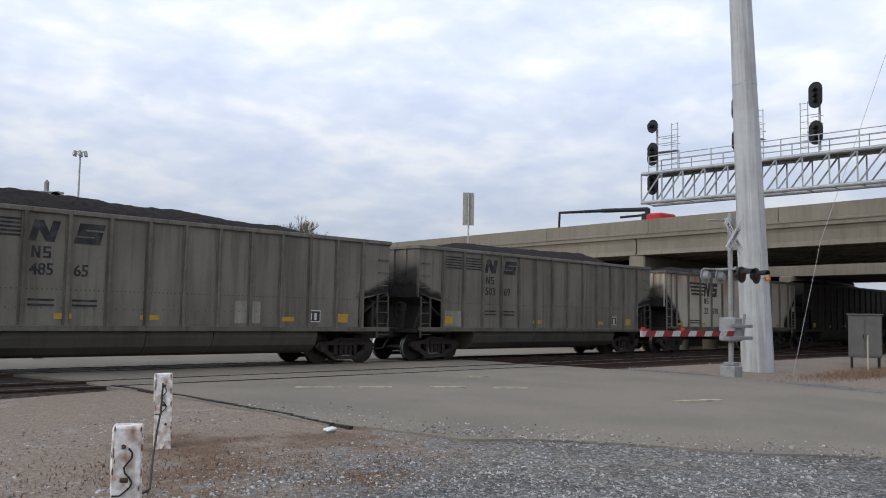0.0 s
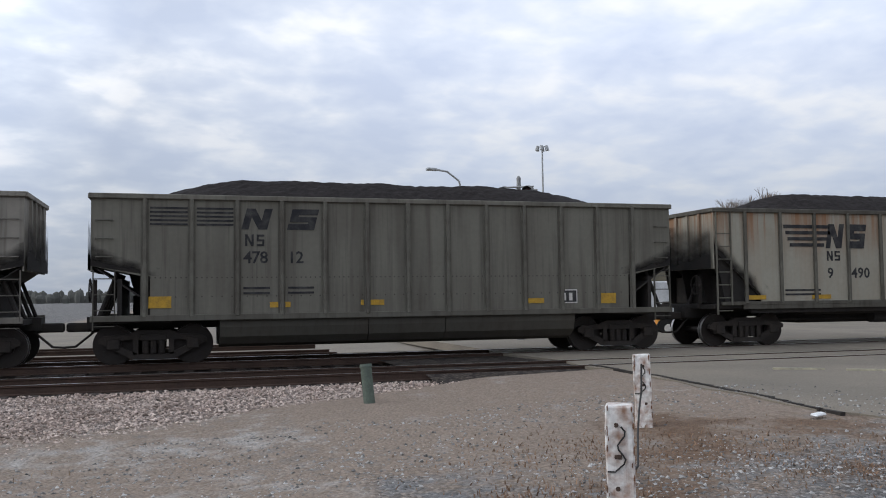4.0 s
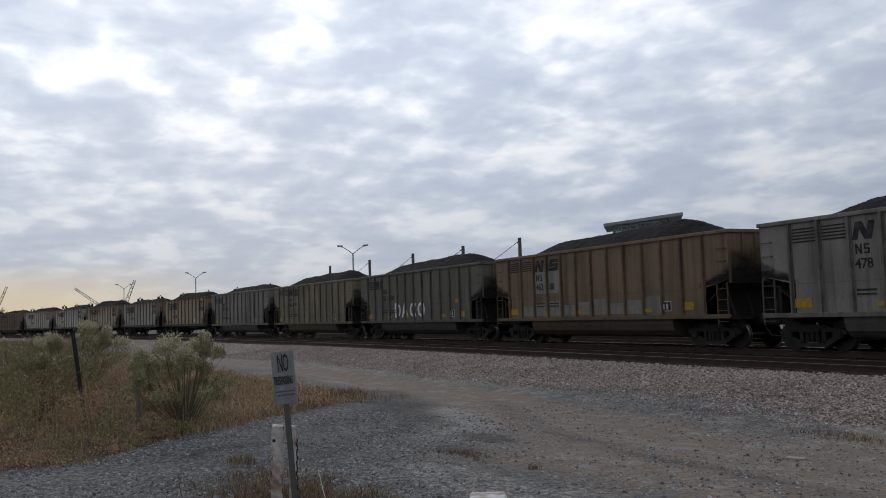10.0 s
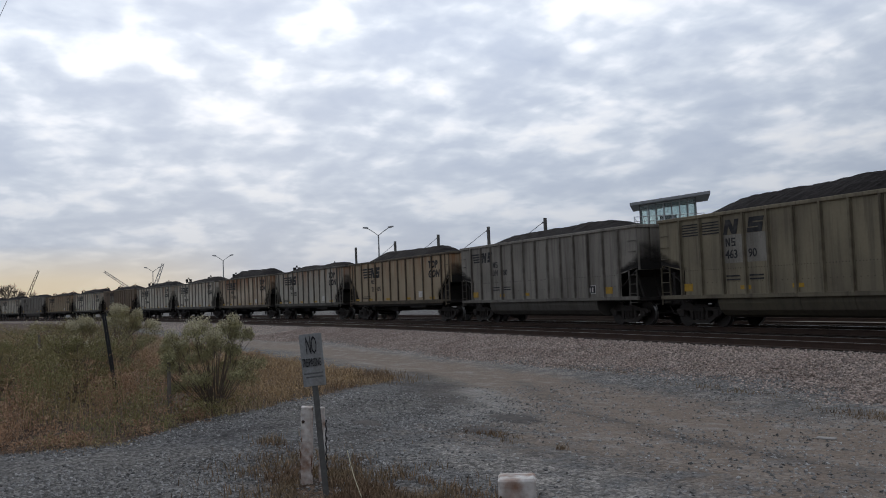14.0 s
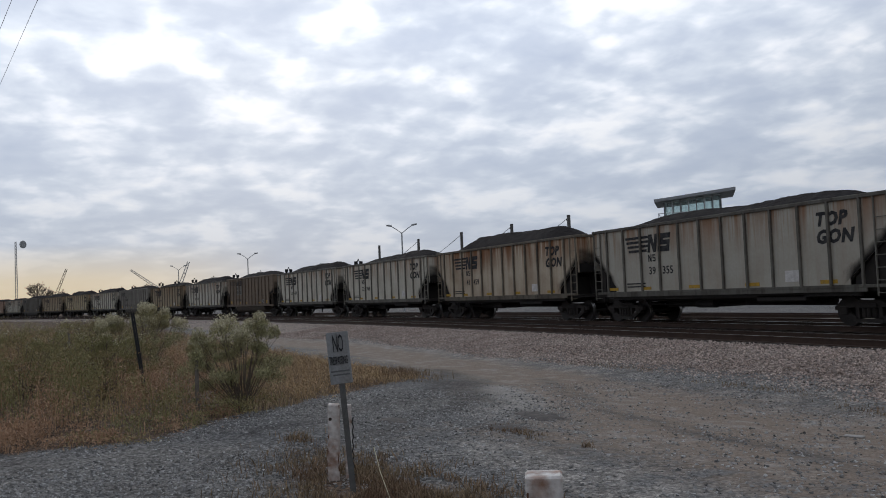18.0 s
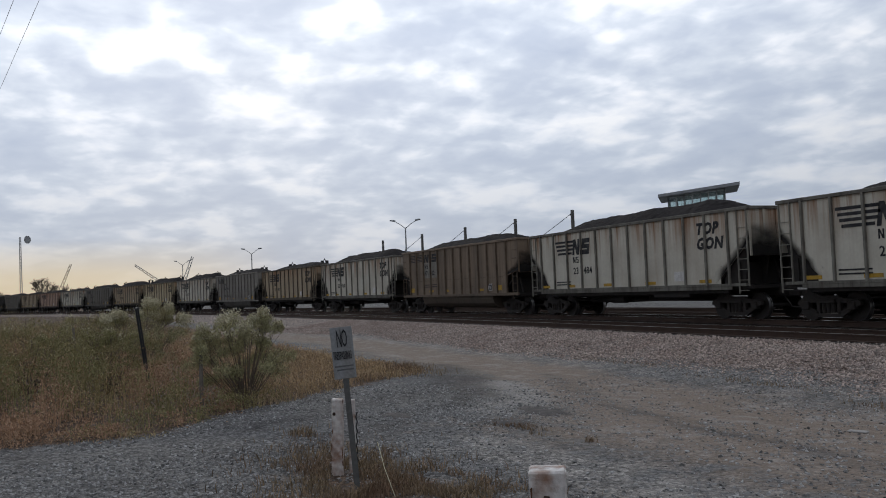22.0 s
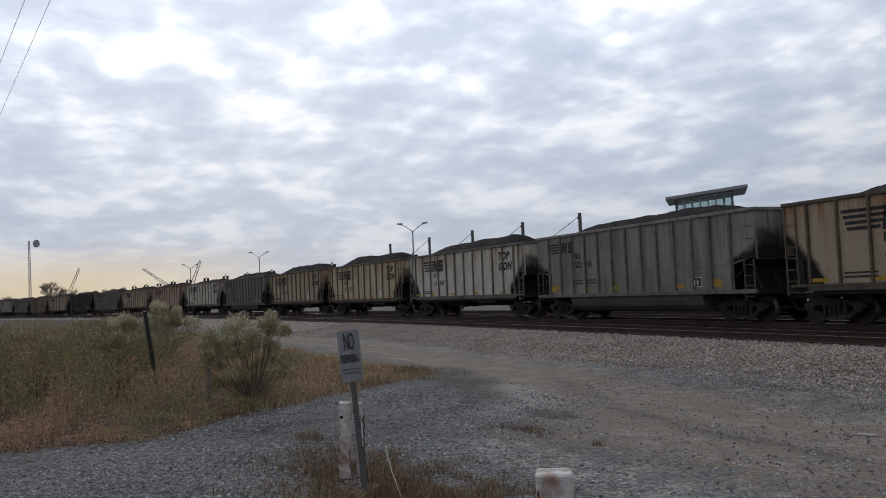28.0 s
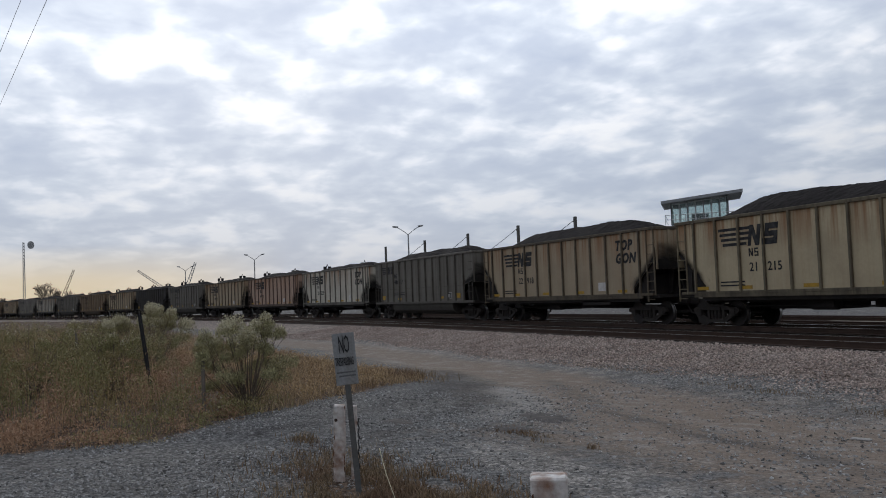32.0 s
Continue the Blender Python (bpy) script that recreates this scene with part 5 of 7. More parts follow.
def flasher(parent, m, back=False):
    """A crossing light: round black backboard, hood and lens."""
    bm = bmesh.new()
    tube(bm, (0, 0, 0), (0, -0.03, 0), 0.235, n=20)
    body = part("flasher", bm, M_MAST if back else M_BLACK, parent, "round crossing light", m)
    bm = bmesh.new()
    n = 12
    for i in range(n):
        a, b = math.pi * (0.05 + 0.9 * i / n), math.pi * (0.05 + 0.9 * (i + 1) / n)
        q = [(0.14 * math.cos(a), -0.03, 0.14 * math.sin(a)), (0.14 * math.cos(b), -0.03, 0.14 * math.sin(b)), (0.16 * math.cos(b), -0.38, 0.14 * math.sin(b) + 0.02), (0.16 * math.cos(a), -0.38, 0.14 * math.sin(a) + 0.02)]
        bm.faces.new([bm.verts.new(p) for p in q])
        bm.faces.new([bm.verts.new(Vector(p) * 1.0 + Vector((0, 0, 0.006))) for p in q[::-1]])
    part("hood", bm, M_BLACK, body)
    bm = bmesh.new()
    tube(bm, (0, -0.03, 0), (0, -0.05, 0), 0.12, 0.11, 16)
    part("lens", bm, mat("dark_red_lens", (0.10, 0.008, 0.008), 0.2), body)
    bm = bmesh.new()
    tube(bm, (0, 0.0, 0), (0, 0.14, 0), 0.16, 0.10, 14)
    part("housing", bm, M_MAST if back else M_BLACK, body)
    return body


M_GATEW = mat("dirty_white_gate", (0.46, 0.44, 0.42), 0.7, dark=(0.3, 0.28, 0.27), scale=6)
M_GATER = mat("faded_red_gate", (0.22, 0.025, 0.025), 0.7, dark=(0.14, 0.02, 0.02), scale=6)


def crossing_signal(m, gate=True, lift=0.0, name="crossing_signal", label="grey railroad crossing signal mast with lights and lowered gate"):
    sig = thing(name, label, "crossing signal", m, group="crossing signals")
    bm = bmesh.new()
    tube(bm, (0, 0, 0.3), (0, 0, 4.75 + lift * 0.45), 0.075, n=14)
    tube(bm, (0, 0, 4.75 + lift * 0.45), (0, 0, 4.85 + lift * 0.45), 0.085, 0.03, n=14)
    part("mast", bm, M_MAST, sig)
    bm = bmesh.new()
    w = 0.24 if gate else 0.14
    box(bm, -w, -w, -0.3, w, w, 0.34, 0.03)
    box(bm, -w * 0.7, -w * 0.7, 0.34, w * 0.7, w * 0.7, 0.44, 0.02)
    part("base", bm, M_MAST, sig)
    for sy in (-1, 1):
        bm = bmesh.new()
        tube(bm, (-0.6, sy * 0.5, 3.18 + lift), (0.6, sy * 0.5, 3.18 + lift), 0.03, n=8)
        tube(bm, (0, 0, 3.18 + lift), (0, sy * 0.5, 3.18 + lift), 0.04, n=8)
        arm = part("light_arm", bm, M_MAST, sig)
        for x in (-0.55, 0.55):
            flasher(arm, pose(x * 0.75, sy * 0.58, 2.98 + lift, 0, 0, 0 if sy < 0 else 180), sy > 0)
    # crossed boards with their words
    for i, (ang, word) in enumerate(((45, "RAIL ROAD"), (-45, "CROSSING"))):
        bm = bmesh.new()
        box(bm, -0.61, -0.012 - i * 0.03, -0.115, 0.61, 0.012 - i * 0.03, 0.115, 0.004)
        bd = part("crossbuck_board", bm, M_WLETTER, sig, "white crossbuck board with black words", pose(0, -0.12, 4.15 - 0.35 * lift, 0, ang, 0))
        part("board_words", letters(word, 0.155, M_LETTER, 1.15), None, bd, "", pose(-0.5, -0.020 - i * 0.03, -0.055, 90, 0, 0))
    bm = bmesh.new()
    tube(bm, (0, 0, 4.62), (-1.05, 0.1, 4.55), 0.025, n=8)
    box(bm, -0.12, -0.12, 4.45, 0.12, 0.12, 4.7, 0.02)
    part("top_arm", bm, M_MAST, sig)
    if gate:
        bm = bmesh.new()
        box(bm, -0.24, -0.26, 1.05, 0.24, 0.26, 1.75, 0.04)
        part("gate_mechanism", bm, M_MAST, sig, "grey gate motor box")
        for z in (1.1, 1.45):
            bm = bmesh.new()
            box(bm, -0.62, -0.36, z, 0.62, -0.28, z + 0.10, 0.01)
            part("counterweight", bm, M_MAST, sig)
        bm = bmesh.new()
        tube(bm, (0.5, -0.1, 1.2), (0.62, -0.1, 1.85), 0.04, n=8)
        part("weight_rod", bm, M_MAST, sig)
    return sig


sig = crossing_signal(pose(24.54, 12.0, 0.0, 0, 0, -4))
# the gate arm reaches over the road towards -x
gate = part("gate_arm", (lambda b: (box(b, -4.5, -0.02, -0.075, 0.0, 0.02, 0.075), b)[1])(bmesh.new()), M_GATEW, sig, "red and white striped gate arm", pose(-0.4, -0.32, 1.28))
for i in range(6):
    bm = bmesh.new()
    a = -4.35 + i * 0.78
    prism(bm, [(a, -0.077), (a + 0.40, -0.077), (a + 0.50, 0.077), (a + 0.10, 0.077)], -0.026, 0.026)
    part("red_stripe", bm, M_GATER, gate)
for x in (-4.4, -2.6):
    bm = bmesh.new()
    box(bm, x - 0.04, -0.05, 0.06, x + 0.04, 0.05, 0.16, 0.01)
    part("gate_lamp", bm, M_RED, gate)

far_sig = crossing_signal(pose(11.2, 28.9, 0.0, 0, 0, 150), gate=False, lift=2.2, label="crossing signal mast with flasher lights beyond the tracks")

pole = thing("steel_pole", "tall tapered grey steel utility pole with peeling paint", "pole", pose(27.57, 12.56, -0.2, -1.5, -1.45, 0))
bm = bmesh.new()
tube(bm, (0, 0, 0), (0, 0, 19), 0.52, 0.27, 12)
part("shaft", bm, M_POLE, pole)
for z in (3.2, 9.6):
    bm = bmesh.new()
    r = 0.52 - 0.25 * z / 19 + 0.008
    tube(bm, (0, 0, z), (0, 0, z + 0.05), r, n=12)
    part("band", bm, M_GALV, pole)
bm = bmesh.new()
box(bm, -0.16, -0.58, 3.15, -0.02, -0.46, 3.28, 0.02)
part("tag", bm, M_ORANGE, pole, "small orange tag")
bm = bmesh.new()
box(bm, -0.7, -0.7, -0.2, 0.7, 0.7, 0.12, 0.05)
part("footing", bm, M_CONCRETE, pole)
guy = thing("guy_wire", "thin steel guy wire running down from the pole line", "wire")
part("strand", cable([(29.2, 7.6, 14.0), (28.05, 10.7, 4.2), (25.7 + 1.2, 11.18, -0.1)], 0.008, M_GALV), None, guy)


def cabinet(x, y, turn, w, d, h, col, name="signal_cabinet"):
    c = thing(name, "grey metal signal equipment cabinet on short legs", "cabinet", pose(x, y, 0.0, 0, 0, turn), group="trackside cabinets")
    bm = bmesh.new()
    box(bm, -w / 2, -d / 2, 0.42, w / 2, d / 2, h, 0.02)
    part("case", bm, col, c)
    bm = bmesh.new()
    box(bm, -w / 2 - 0.05, -d / 2 - 0.05, h, w / 2 + 0.05, d / 2 + 0.05, h + 0.05, 0.01)
    part("lid", bm, col, c)
    for sx in (-1, 1):
        bm = bmesh.new()
        box(bm, sx * w / 4 - w / 4 + 0.02, -d / 2 - 0.02, 0.48, sx * w / 4 + w / 4 - 0.02, -d / 2 - 0.003, h - 0.06, 0.005)
        dr = part("door", bm, col, c)
        bm = bmesh.new()
        box(bm, sx * 0.06 - 0.02, -d / 2 - 0.05, 1.1, sx * 0.06 + 0.02, -d / 2 - 0.02, 1.25)
        part("handle", bm, M_BLACK, dr)
        for sy in (-1, 1):
            bm = bmesh.new()
            tube(bm, (sx * (w / 2 - 0.1), sy * (d / 2 - 0.1), -0.3), (sx * (w / 2 - 0.1), sy * (d / 2 - 0.1), 0.45), 0.04, n=8)
            part("leg", bm, M_BLACK, c)
    return c


M_CAB = mat("dull_aluminium", (0.13, 0.125, 0.115), 0.6, 0.3, dark=(0.09, 0.085, 0.08), scale=2, amount=0.6)
cabinet(33.9, 11.4, -70, 1.1, 0.8, 1.95, M_CAB)
cabinet(34.9, 10.0, -70, 1.1, 0.8, 1.6, mat("green_grey_metal", (0.16, 0.18, 0.14), 0.6, 0.2))
mk = thing("marker_stake", "thin cream fibreglass marker stake in dry grass", "marker", pose(31.2, 10.4, -0.1))
bm = bmesh.new()
box(bm, -0.05, -0.01, 0, 0.05, 0.01, 1.35, 0.004)
part("blade", bm, mat("cream_plastic", (0.55, 0.5, 0.38), 0.6), mk)

# ---------------------------------------------------------------- cantilever signal bridge over the tracks
gan = thing("signal_cantilever", "galvanized truss cantilever carrying railroad signals over the tracks", "signal bridge")
GX, GY0, GY1, GZ0, GZ1 = 38.2, 9.4, 23.05, 7.42, 8.85
for gx in (GX - 0.55, GX + 0.55):
    for z, r in ((GZ0, 0.085), (GZ1, 0.085)):
        bm = bmesh.new()
        tube(bm, (gx, GY0, z), (gx, GY1, z), r, n=8)
        part("chord", bm, M_GALV, gan)
    n = 12
    for i in range(n):
        a, b = GY0 + (GY1 - GY0) * i / n, GY0 + (GY1 - GY0) * (i + 1) / n
        bm = bmesh.new()
        tube(bm, (gx, b, GZ0), (gx, a, GZ1), 0.04, n=6)
        part("diagonal", bm, M_GALV, gan)
        bm = bmesh.new()
        tube(bm, (gx, b, GZ0), (gx, b, GZ1), 0.035, n=6)
        part("upright", bm, M_GALV, gan)
for z in (GZ0, GZ1):
    for i in range(13):
        y = GY0 + (GY1 - GY0) * i / 12
        bm = bmesh.new()
        tube(bm, (GX - 0.55, y, z), (GX + 0.55, y, z), 0.03, n=6)
        part("cross_strut", bm, M_GALV, gan)
for gx in (GX - 0.6, GX + 0.6):
    for z in (9.15, 9.4, 9.68):
        bm = bmesh.new()
        tube(bm, (gx, GY0, z), (gx, 22.6, z), 0.022, n=6)
        part("handrail", bm, M_GALV, gan)
    for i in range(9):
        y = GY0 + (22.6 - GY0) * i / 8
        bm = bmesh.new()
        tube(bm, (gx, y, GZ1), (gx, y, 9.68), 0.025, n=6)
        part("rail_post", bm, M_GALV, gan)
bm = bmesh.new()
box(bm, GX - 0.5, GY0, GZ1 + 0.05, GX + 0.5, 22.8, GZ1 + 0.09)
part("walkway", bm, M_GALV, gan)
for gx in (GX - 0.55, GX + 0.55):
    for gy in (9.4, 11.3):
        bm = bmesh.new()
        tube(bm, (gx, gy, -0.4), (gx, gy, 9.3), 0.13, n=10)
        part("column", bm, M_GALV, gan)


def signal_head(y, heads, ladder_y):
    """Oval black signal backgrounds, one over the other, on one mast."""
    zs = [z for z, _ in heads]
    bm = bmesh.new()
    tube(bm, (GX + 0.2, y, min(zs) - 0.7), (GX + 0.2, y, max(zs) + 0.2), 0.055, n=8)
    ms = part("signal_mast", bm, M_GALV, gan)
    for z, tall in heads:
        bm = bmesh.new()
        n = 24
        ring = []
        for i in range(n):
            a = math.tau * i / n
            ring.append((0.33 * math.cos(a), 0.33 * math.sin(a) + (tall if math.sin(a) > 0 else -tall)))
        prism(bm, ring, -0.02, 0.02)
        hd = part("signal_head", bm, M_BLACK, ms, "oval black signal head", pose(GX - 0.25, y, z, 0, 0, 78))
        k = 3 if tall > 0.1 else 1
        for i in range(k):
            bm = bmesh.new()
            zz = (i - (k - 1) / 2) * 0.24
            tube(bm, (0, 0.02, zz), (0, 0.28, zz), 0.10, n=12)
            part("lens_hood", bm, M_BLACK, hd)
    for sx in (-0.17, 0.17):
        bm = bmesh.new()
        tube(bm, (GX + 0.5, ladder_y + sx, GZ1), (GX + 0.5, ladder_y + sx, 11.45), 0.02, n=6)
        part("ladder_rail", bm, M_GALV, ms)
    for i in range(9):
        bm = bmesh.new()
        tube(bm, (GX + 0.5, ladder_y - 0.17, GZ1 + 0.3 + i * 0.28), (GX + 0.5, ladder_y + 0.17, GZ1 + 0.3 + i * 0.28), 0.014, n=5)
        part("rung", bm, M_GALV, ms)
    bm = bmesh.new()
    box(bm, GX + 0.15, ladder_y - 0.25, 10.0, GX + 0.6, y + 0.1, 10.03)
    pf = part("platform", bm, M_GALV, ms)
    for sx in (GX + 0.15, GX + 0.6):
        for zz in (10.4, 10.75):
            bm = bmesh.new()
            tube(bm, (sx, ladder_y - 0.25, zz), (sx, y, zz), 0.018, n=6)
            part("guard_rail", bm, M_GALV, gan)


signal_head(22.6, ((11.25, 0.0), (9.85, 0.25), (8.35, 0.2)), 21.8)
signal_head(18.15, ((11.5, 0.25), (10.0, 0.2)), 17.45)
signal_head(14.6, ((11.5, 0.25), (9.85, 0.2)), 15.4)

# ---------------------------------------------------------------- overpass
br = thing("overpass", "concrete highway overpass with plain parapet on round-ended piers", "bridge", kind="structure")


def bridge_line(u):
    """x of the near face and height of the deck's edge, u metres along y."""
    return 48.0 + (u - 13) * 0.105, 8.2 - max(0, u - 60) ** 2 * 0.0009


def bridge_strip(name, prof, u0, u1, step, material):
    bm = bmesh.new()
    rows = []
    n = int((u1 - u0) / step)
    for i in range(n + 1):
        u = u0 + (u1 - u0) * i / n
        x, z = bridge_line(u)
        rows.append([bm.verts.new((x + a, u, z + b)) for a, b in prof])
    m = len(prof)
    for a, b in zip(rows, rows[1:]):
        for i in range(m):
            bm.faces.new((a[i], a[(i + 1) % m], b[(i + 1) % m], b[i]))
    bm.faces.new(rows[0])
    bm.faces.new(rows[-1][::-1])
    return part(name, bm, material, br)


u = -60.0
while u < 110:
    bridge_strip("parapet_panel", [(0, 0), (0.32, 0), (0.36, -0.95), (-0.06, -0.95), (-0.06, -0.82), (0, -0.8)], u, u + 8.97, 3.0, M_CONCRETE)
    u += 9.0
bridge_strip("parapet", [(15.6, 0), (15.9, 0), (15.9, -0.95), (15.6, -0.95)], -60, 110, 5, M_CONCRETE)
bridge_strip("deck", [(0.0, -0.95), (15.9, -0.95), (15.9, -1.2), (0.0, -1.2)], -60, 110, 5, M_CONCRETE)
for gx in (0.35, 2.9, 5.4, 7.9, 10.4, 12.9, 15.3):
    for a, b in ((-60, -34.1), (-34, 4.9), (5, 31.0), (31.1, 56.9), (57, 84)):
        bridge_strip("girder", [(gx - 0.22, -1.2), (gx + 0.22, -1.2), (gx + 0.14, -1.45), (gx + 0.14, -2.0), (gx + 0.26, -2.3), (gx - 0.26, -2.3), (gx - 0.14, -2.0), (gx - 0.14, -1.45)], a, b, 5, M_CONCRETE)
for u in (-34, 5, 31, 57):
    x, z = bridge_line(u)
    bm = bmesh.new()
    box(bm, x + 0.1, u - 0.6, z - 3.5, x + 15.6, u + 0.6, z - 2.3, 0.1)
    part("pier_cap", bm, M_CONCRETE, br)
    for cx in (1.5, 5.8, 10.1, 14.4):
        bm = bmesh.new()
        tube(bm, (x + cx, u, -0.6), (x + cx, u, z - 3.4), 0.55, n=18)
        part("pier_column", bm, M_CONCRETE, br)
# the second carriageway and the added bank beyond close the view beneath
bridge_strip("far_deck", [(24, -0.8), (38, -0.8), (38, -2.6), (24, -2.6)], -60, 110, 10, M_CONCRETE)
for u in (5, 31):
    x, z = bridge_line(u)
    bm = bmesh.new()
    box(bm, x + 23.5, u - 0.6, z - 3.6, x + 38, u + 0.6, z - 2.6, 0.1)
    part("pier_cap", bm, M_CONCRETE, br)
    for cx in (25, 31, 37):
        bm = bmesh.new()
        tube(bm, (x + cx, u, -0.6), (x + cx, u, z - 3.5), 0.55, n=14)
        part("pier_column", bm, M_CONCRETE, br)
# bank added in the dark of the overpass's shade
bank = bmesh.new()
prism(bank, [(50.5, -0.8), (54, 5.6), (112, 5.6), (112, -0.8)], 34, 120)
prism(bank, [(66, -0.8), (70, 4.8), (112, 4.8), (112, -0.8)], 28.5, 34)
prism(bank, [(110, -0.8), (125, 5.5), (180, 5.5), (180, -0.8)], -60, 120)
tagged(part("embankment", bank, mat("shade_dark_bank", (0.045, 0.042, 0.03), 1.0, dark=(0.075, 0.062, 0.042), scale=0.4, bump=0.6, bump_scale=3)), "added dark scrub bank behind the overpass, in place of the shade below it", "embankment", kind="structure")

# sign, seen from behind, above the parapet
rs = thing("road_sign", "tall road sign seen from its dull metal back", "sign", pose(50.6, 46.6, 0, 0, 0, -38))
bm = bmesh.new()
tube(bm, (0, 0, -0.4), (0, 0, 11.4), 0.06, n=8)
part("sign_post", bm, M_GALV, rs)
bm = bmesh.new()
box(bm, -0.45, 0.07, 8.9, 0.45, 0.10, 11.5, 0.02)
part("sign_panel", bm, mat("sign_back", (0.36, 0.35, 0.32), 0.7, 0.2, dark=(0.25, 0.23, 0.2), scale=1.2), rs)
bm = bmesh.new()
box(bm, -0.12, 0.0, 9.1, 0.12, 0.07, 11.3)
part("stiffener", bm, mat("tan_channel", (0.28, 0.25, 0.18), 0.7), rs)

# red lorry with a folded crane on the overpass (driving away to +y side's opposite)
lorry = thing("crane_lorry", "red flatbed lorry with a folded black loader crane", "truck")
bm = bmesh.new()
box(bm, -1.0, -1.6, 0.5, 1.0, 0.4, 1.35, 0.1)
box(bm, -0.9, -1.2, 1.3, 0.9, 0.2, 2.05, 0.12)
part("cab", bm, M_RED, lorry)
bm = bmesh.new()
box(bm, -1.0, 0.45, 0.6, 1.0, 9.2, 0.8, 0.03)
part("flatbed", bm, M_BLACK, lorry)
bm = bmesh.new()
tube(bm, (0, 0.7, 0.8), (0, 0.7, 2.55), 0.2, n=8)
box(bm, -0.25, 0.4, 1.6, 0.25, 1.1, 2.2, 0.05)
tube(bm, (0, 0.7, 2.5), (0, 5.0, 2.75), 0.16, n=8)
tube(bm, (0, 0.9, 2.1), (0, 3.2, 2.1), 0.09, n=8)
tube(bm, (0, 5.0, 2.75), (0, 9.4, 2.95), 0.13, 0.10, n=8)
tube(bm, (0, 9.4, 3.0), (0, 9.5, 0.75), 0.09, n=8)
part("crane_arm", bm, M_BLACK, lorry)
for y in (-1.0, 3.6, 4.8):
    for x in (-1.0, 1.0):
        bm = bmesh.new()
        tube(bm, (x * 0.9 - 0.12, y, 0.4), (x * 0.9 + 0.12, y, 0.4), 0.4, n=16)
        part("wheel", bm, M_BLACK, lorry)

# things beyond the tracks
hm = thing("high_mast_light", "tall high-mast light with a ring of floodlights", "lamp", pose(58.4, 138.2, 0))
bm = bmesh.new()
tube(bm, (0, 0, -0.5), (0, 0, 27.0), 0.28, 0.14, n=8)
part("mast", bm, M_GALV, hm)
for i in range(6):
    bm = bmesh.new()
    a = i * math.tau / 6
    tube(bm, (0, 0, 27.0), (0.9 * math.cos(a), 0.9 * math.sin(a), 27.0), 0.06, n=6)
    tube(bm, (0.9 * math.cos(a), 0.9 * math.sin(a), 27.1), (1.0 * math.cos(a), 1.0 * math.sin(a), 26.3), 0.22, 0.3, n=8)
    part("floodlight", bm, M_GALV, hm)
sl = thing("street_lamp", "single curved-arm street lamp", "lamp", pose(16.9, 57.6, 0, 0, 0, 10))
bm = bmesh.new()
pts = [(1.6, 0, -0.5), (1.5, 0, 8.6), (1.2, 0, 9.6), (0.3, 0, 10.2), (-0.6, 0, 10.3)]
for a, b in zip(pts, pts[1:]):
    tube(bm, a, b, 0.07, n=8)
part("lamp_post", bm, M_GALV, sl)
bm = bmesh.new()
box(bm, -1.3, -0.16, 10.2, -0.5, 0.16, 10.4, 0.06)
part("lamp_head", bm, M_GALV, sl)
trl = thing("semi_trailer", "lorry with a pale flatbed trailer waiting beyond the tracks", "truck", pose(17.3, 33.9, -0.27, 0, 0, -20), group="lorries beyond the tracks")
bm = bmesh.new()
box(bm, -0.4, -1.2, 1.0, 6.0, 1.2, 1.3, 0.03)
box(bm, -0.2, -1.15, 1.3, 5.9, 1.15, 2.4, 0.05)
part("trailer_body", bm, mat("white_trailer", (0.55, 0.56, 0.57), 0.5), trl)
bm = bmesh.new()
box(bm, -4.0, -1.1, 0.75, -1.9, 1.1, 2.5, 0.15)
box(bm, -1.9, -1.0, 0.6, 0.6, 1.0, 0.9, 0.04)
part("tractor_cab", bm, mat("pale_green_cab", (0.30, 0.40, 0.36), 0.5), trl)
bm = bmesh.new()
box(bm, -3.9, -1.12, 0.45, -2.9, -0.9, 0.72, 0.03)
box(bm, -1.5, -1.12, 0.38, -0.5, -0.8, 0.80, 0.08)
part("fuel_tank", bm, M_WLETTER, trl)
for x in (-2.45, 1.2, 2.15, 3.05):
    bm = bmesh.new()
    tube(bm, (x, -1.2, 0.46), (x, -0.9, 0.46), 0.46, n=20)
    w = part("wheel", bm, M_BLACK, trl)
    bm = bmesh.new()
    tube(bm, (x, -1.22, 0.46), (x, -1.15, 0.46), 0.17, 0.22, n=16)
    part("hub", bm, M_WLETTER, w)
lot = bmesh.new()
box(lot, -30, 29.5, -0.5, 46, 78, -0.25)
tagged(part("pavement", lot, M_ASPHALT), "pale asphalt lot beyond the tracks", "pavement", kind="structure")
for x, y in ((26, 45), (30, 46), (33, 44.5)):
    g = thing("roadside_barrel", "orange traffic barrel on the lot", "barrel", pose(x, y, -0.2), group="traffic barrels")
    bm = bmesh.new()
    tube(bm, (0, 0, 0), (0, 0, 0.95), 0.28, 0.22, n=14)
    part("drum", bm, M_ORANGE, g)

# ---------------------------------------------------------------- west: yard tower, lamps, poles, cranes
tw = thing("yard_tower", "glazed railroad yard tower with a slanting flat roof", "tower", pose(-68.75, 57.6, 0, 0, 0, 50))
bm = bmesh.new()
box(bm, -2.2, -2.2, -0.5, 2.2, 2.2, 6.6, 0.05)
part("tower_shaft", bm, M_CONCRETE, tw)
bm = bmesh.new()
prism(bm, [(-3.74, 9.50), (3.74, 10.17), (3.74, 10.46), (-3.74, 9.76)], -3.6, 3.6)
part("roof", bm, mat("grey_roof_edge", (0.34, 0.35, 0.36), 0.6, 0.1), tw)
bm = bmesh.new()
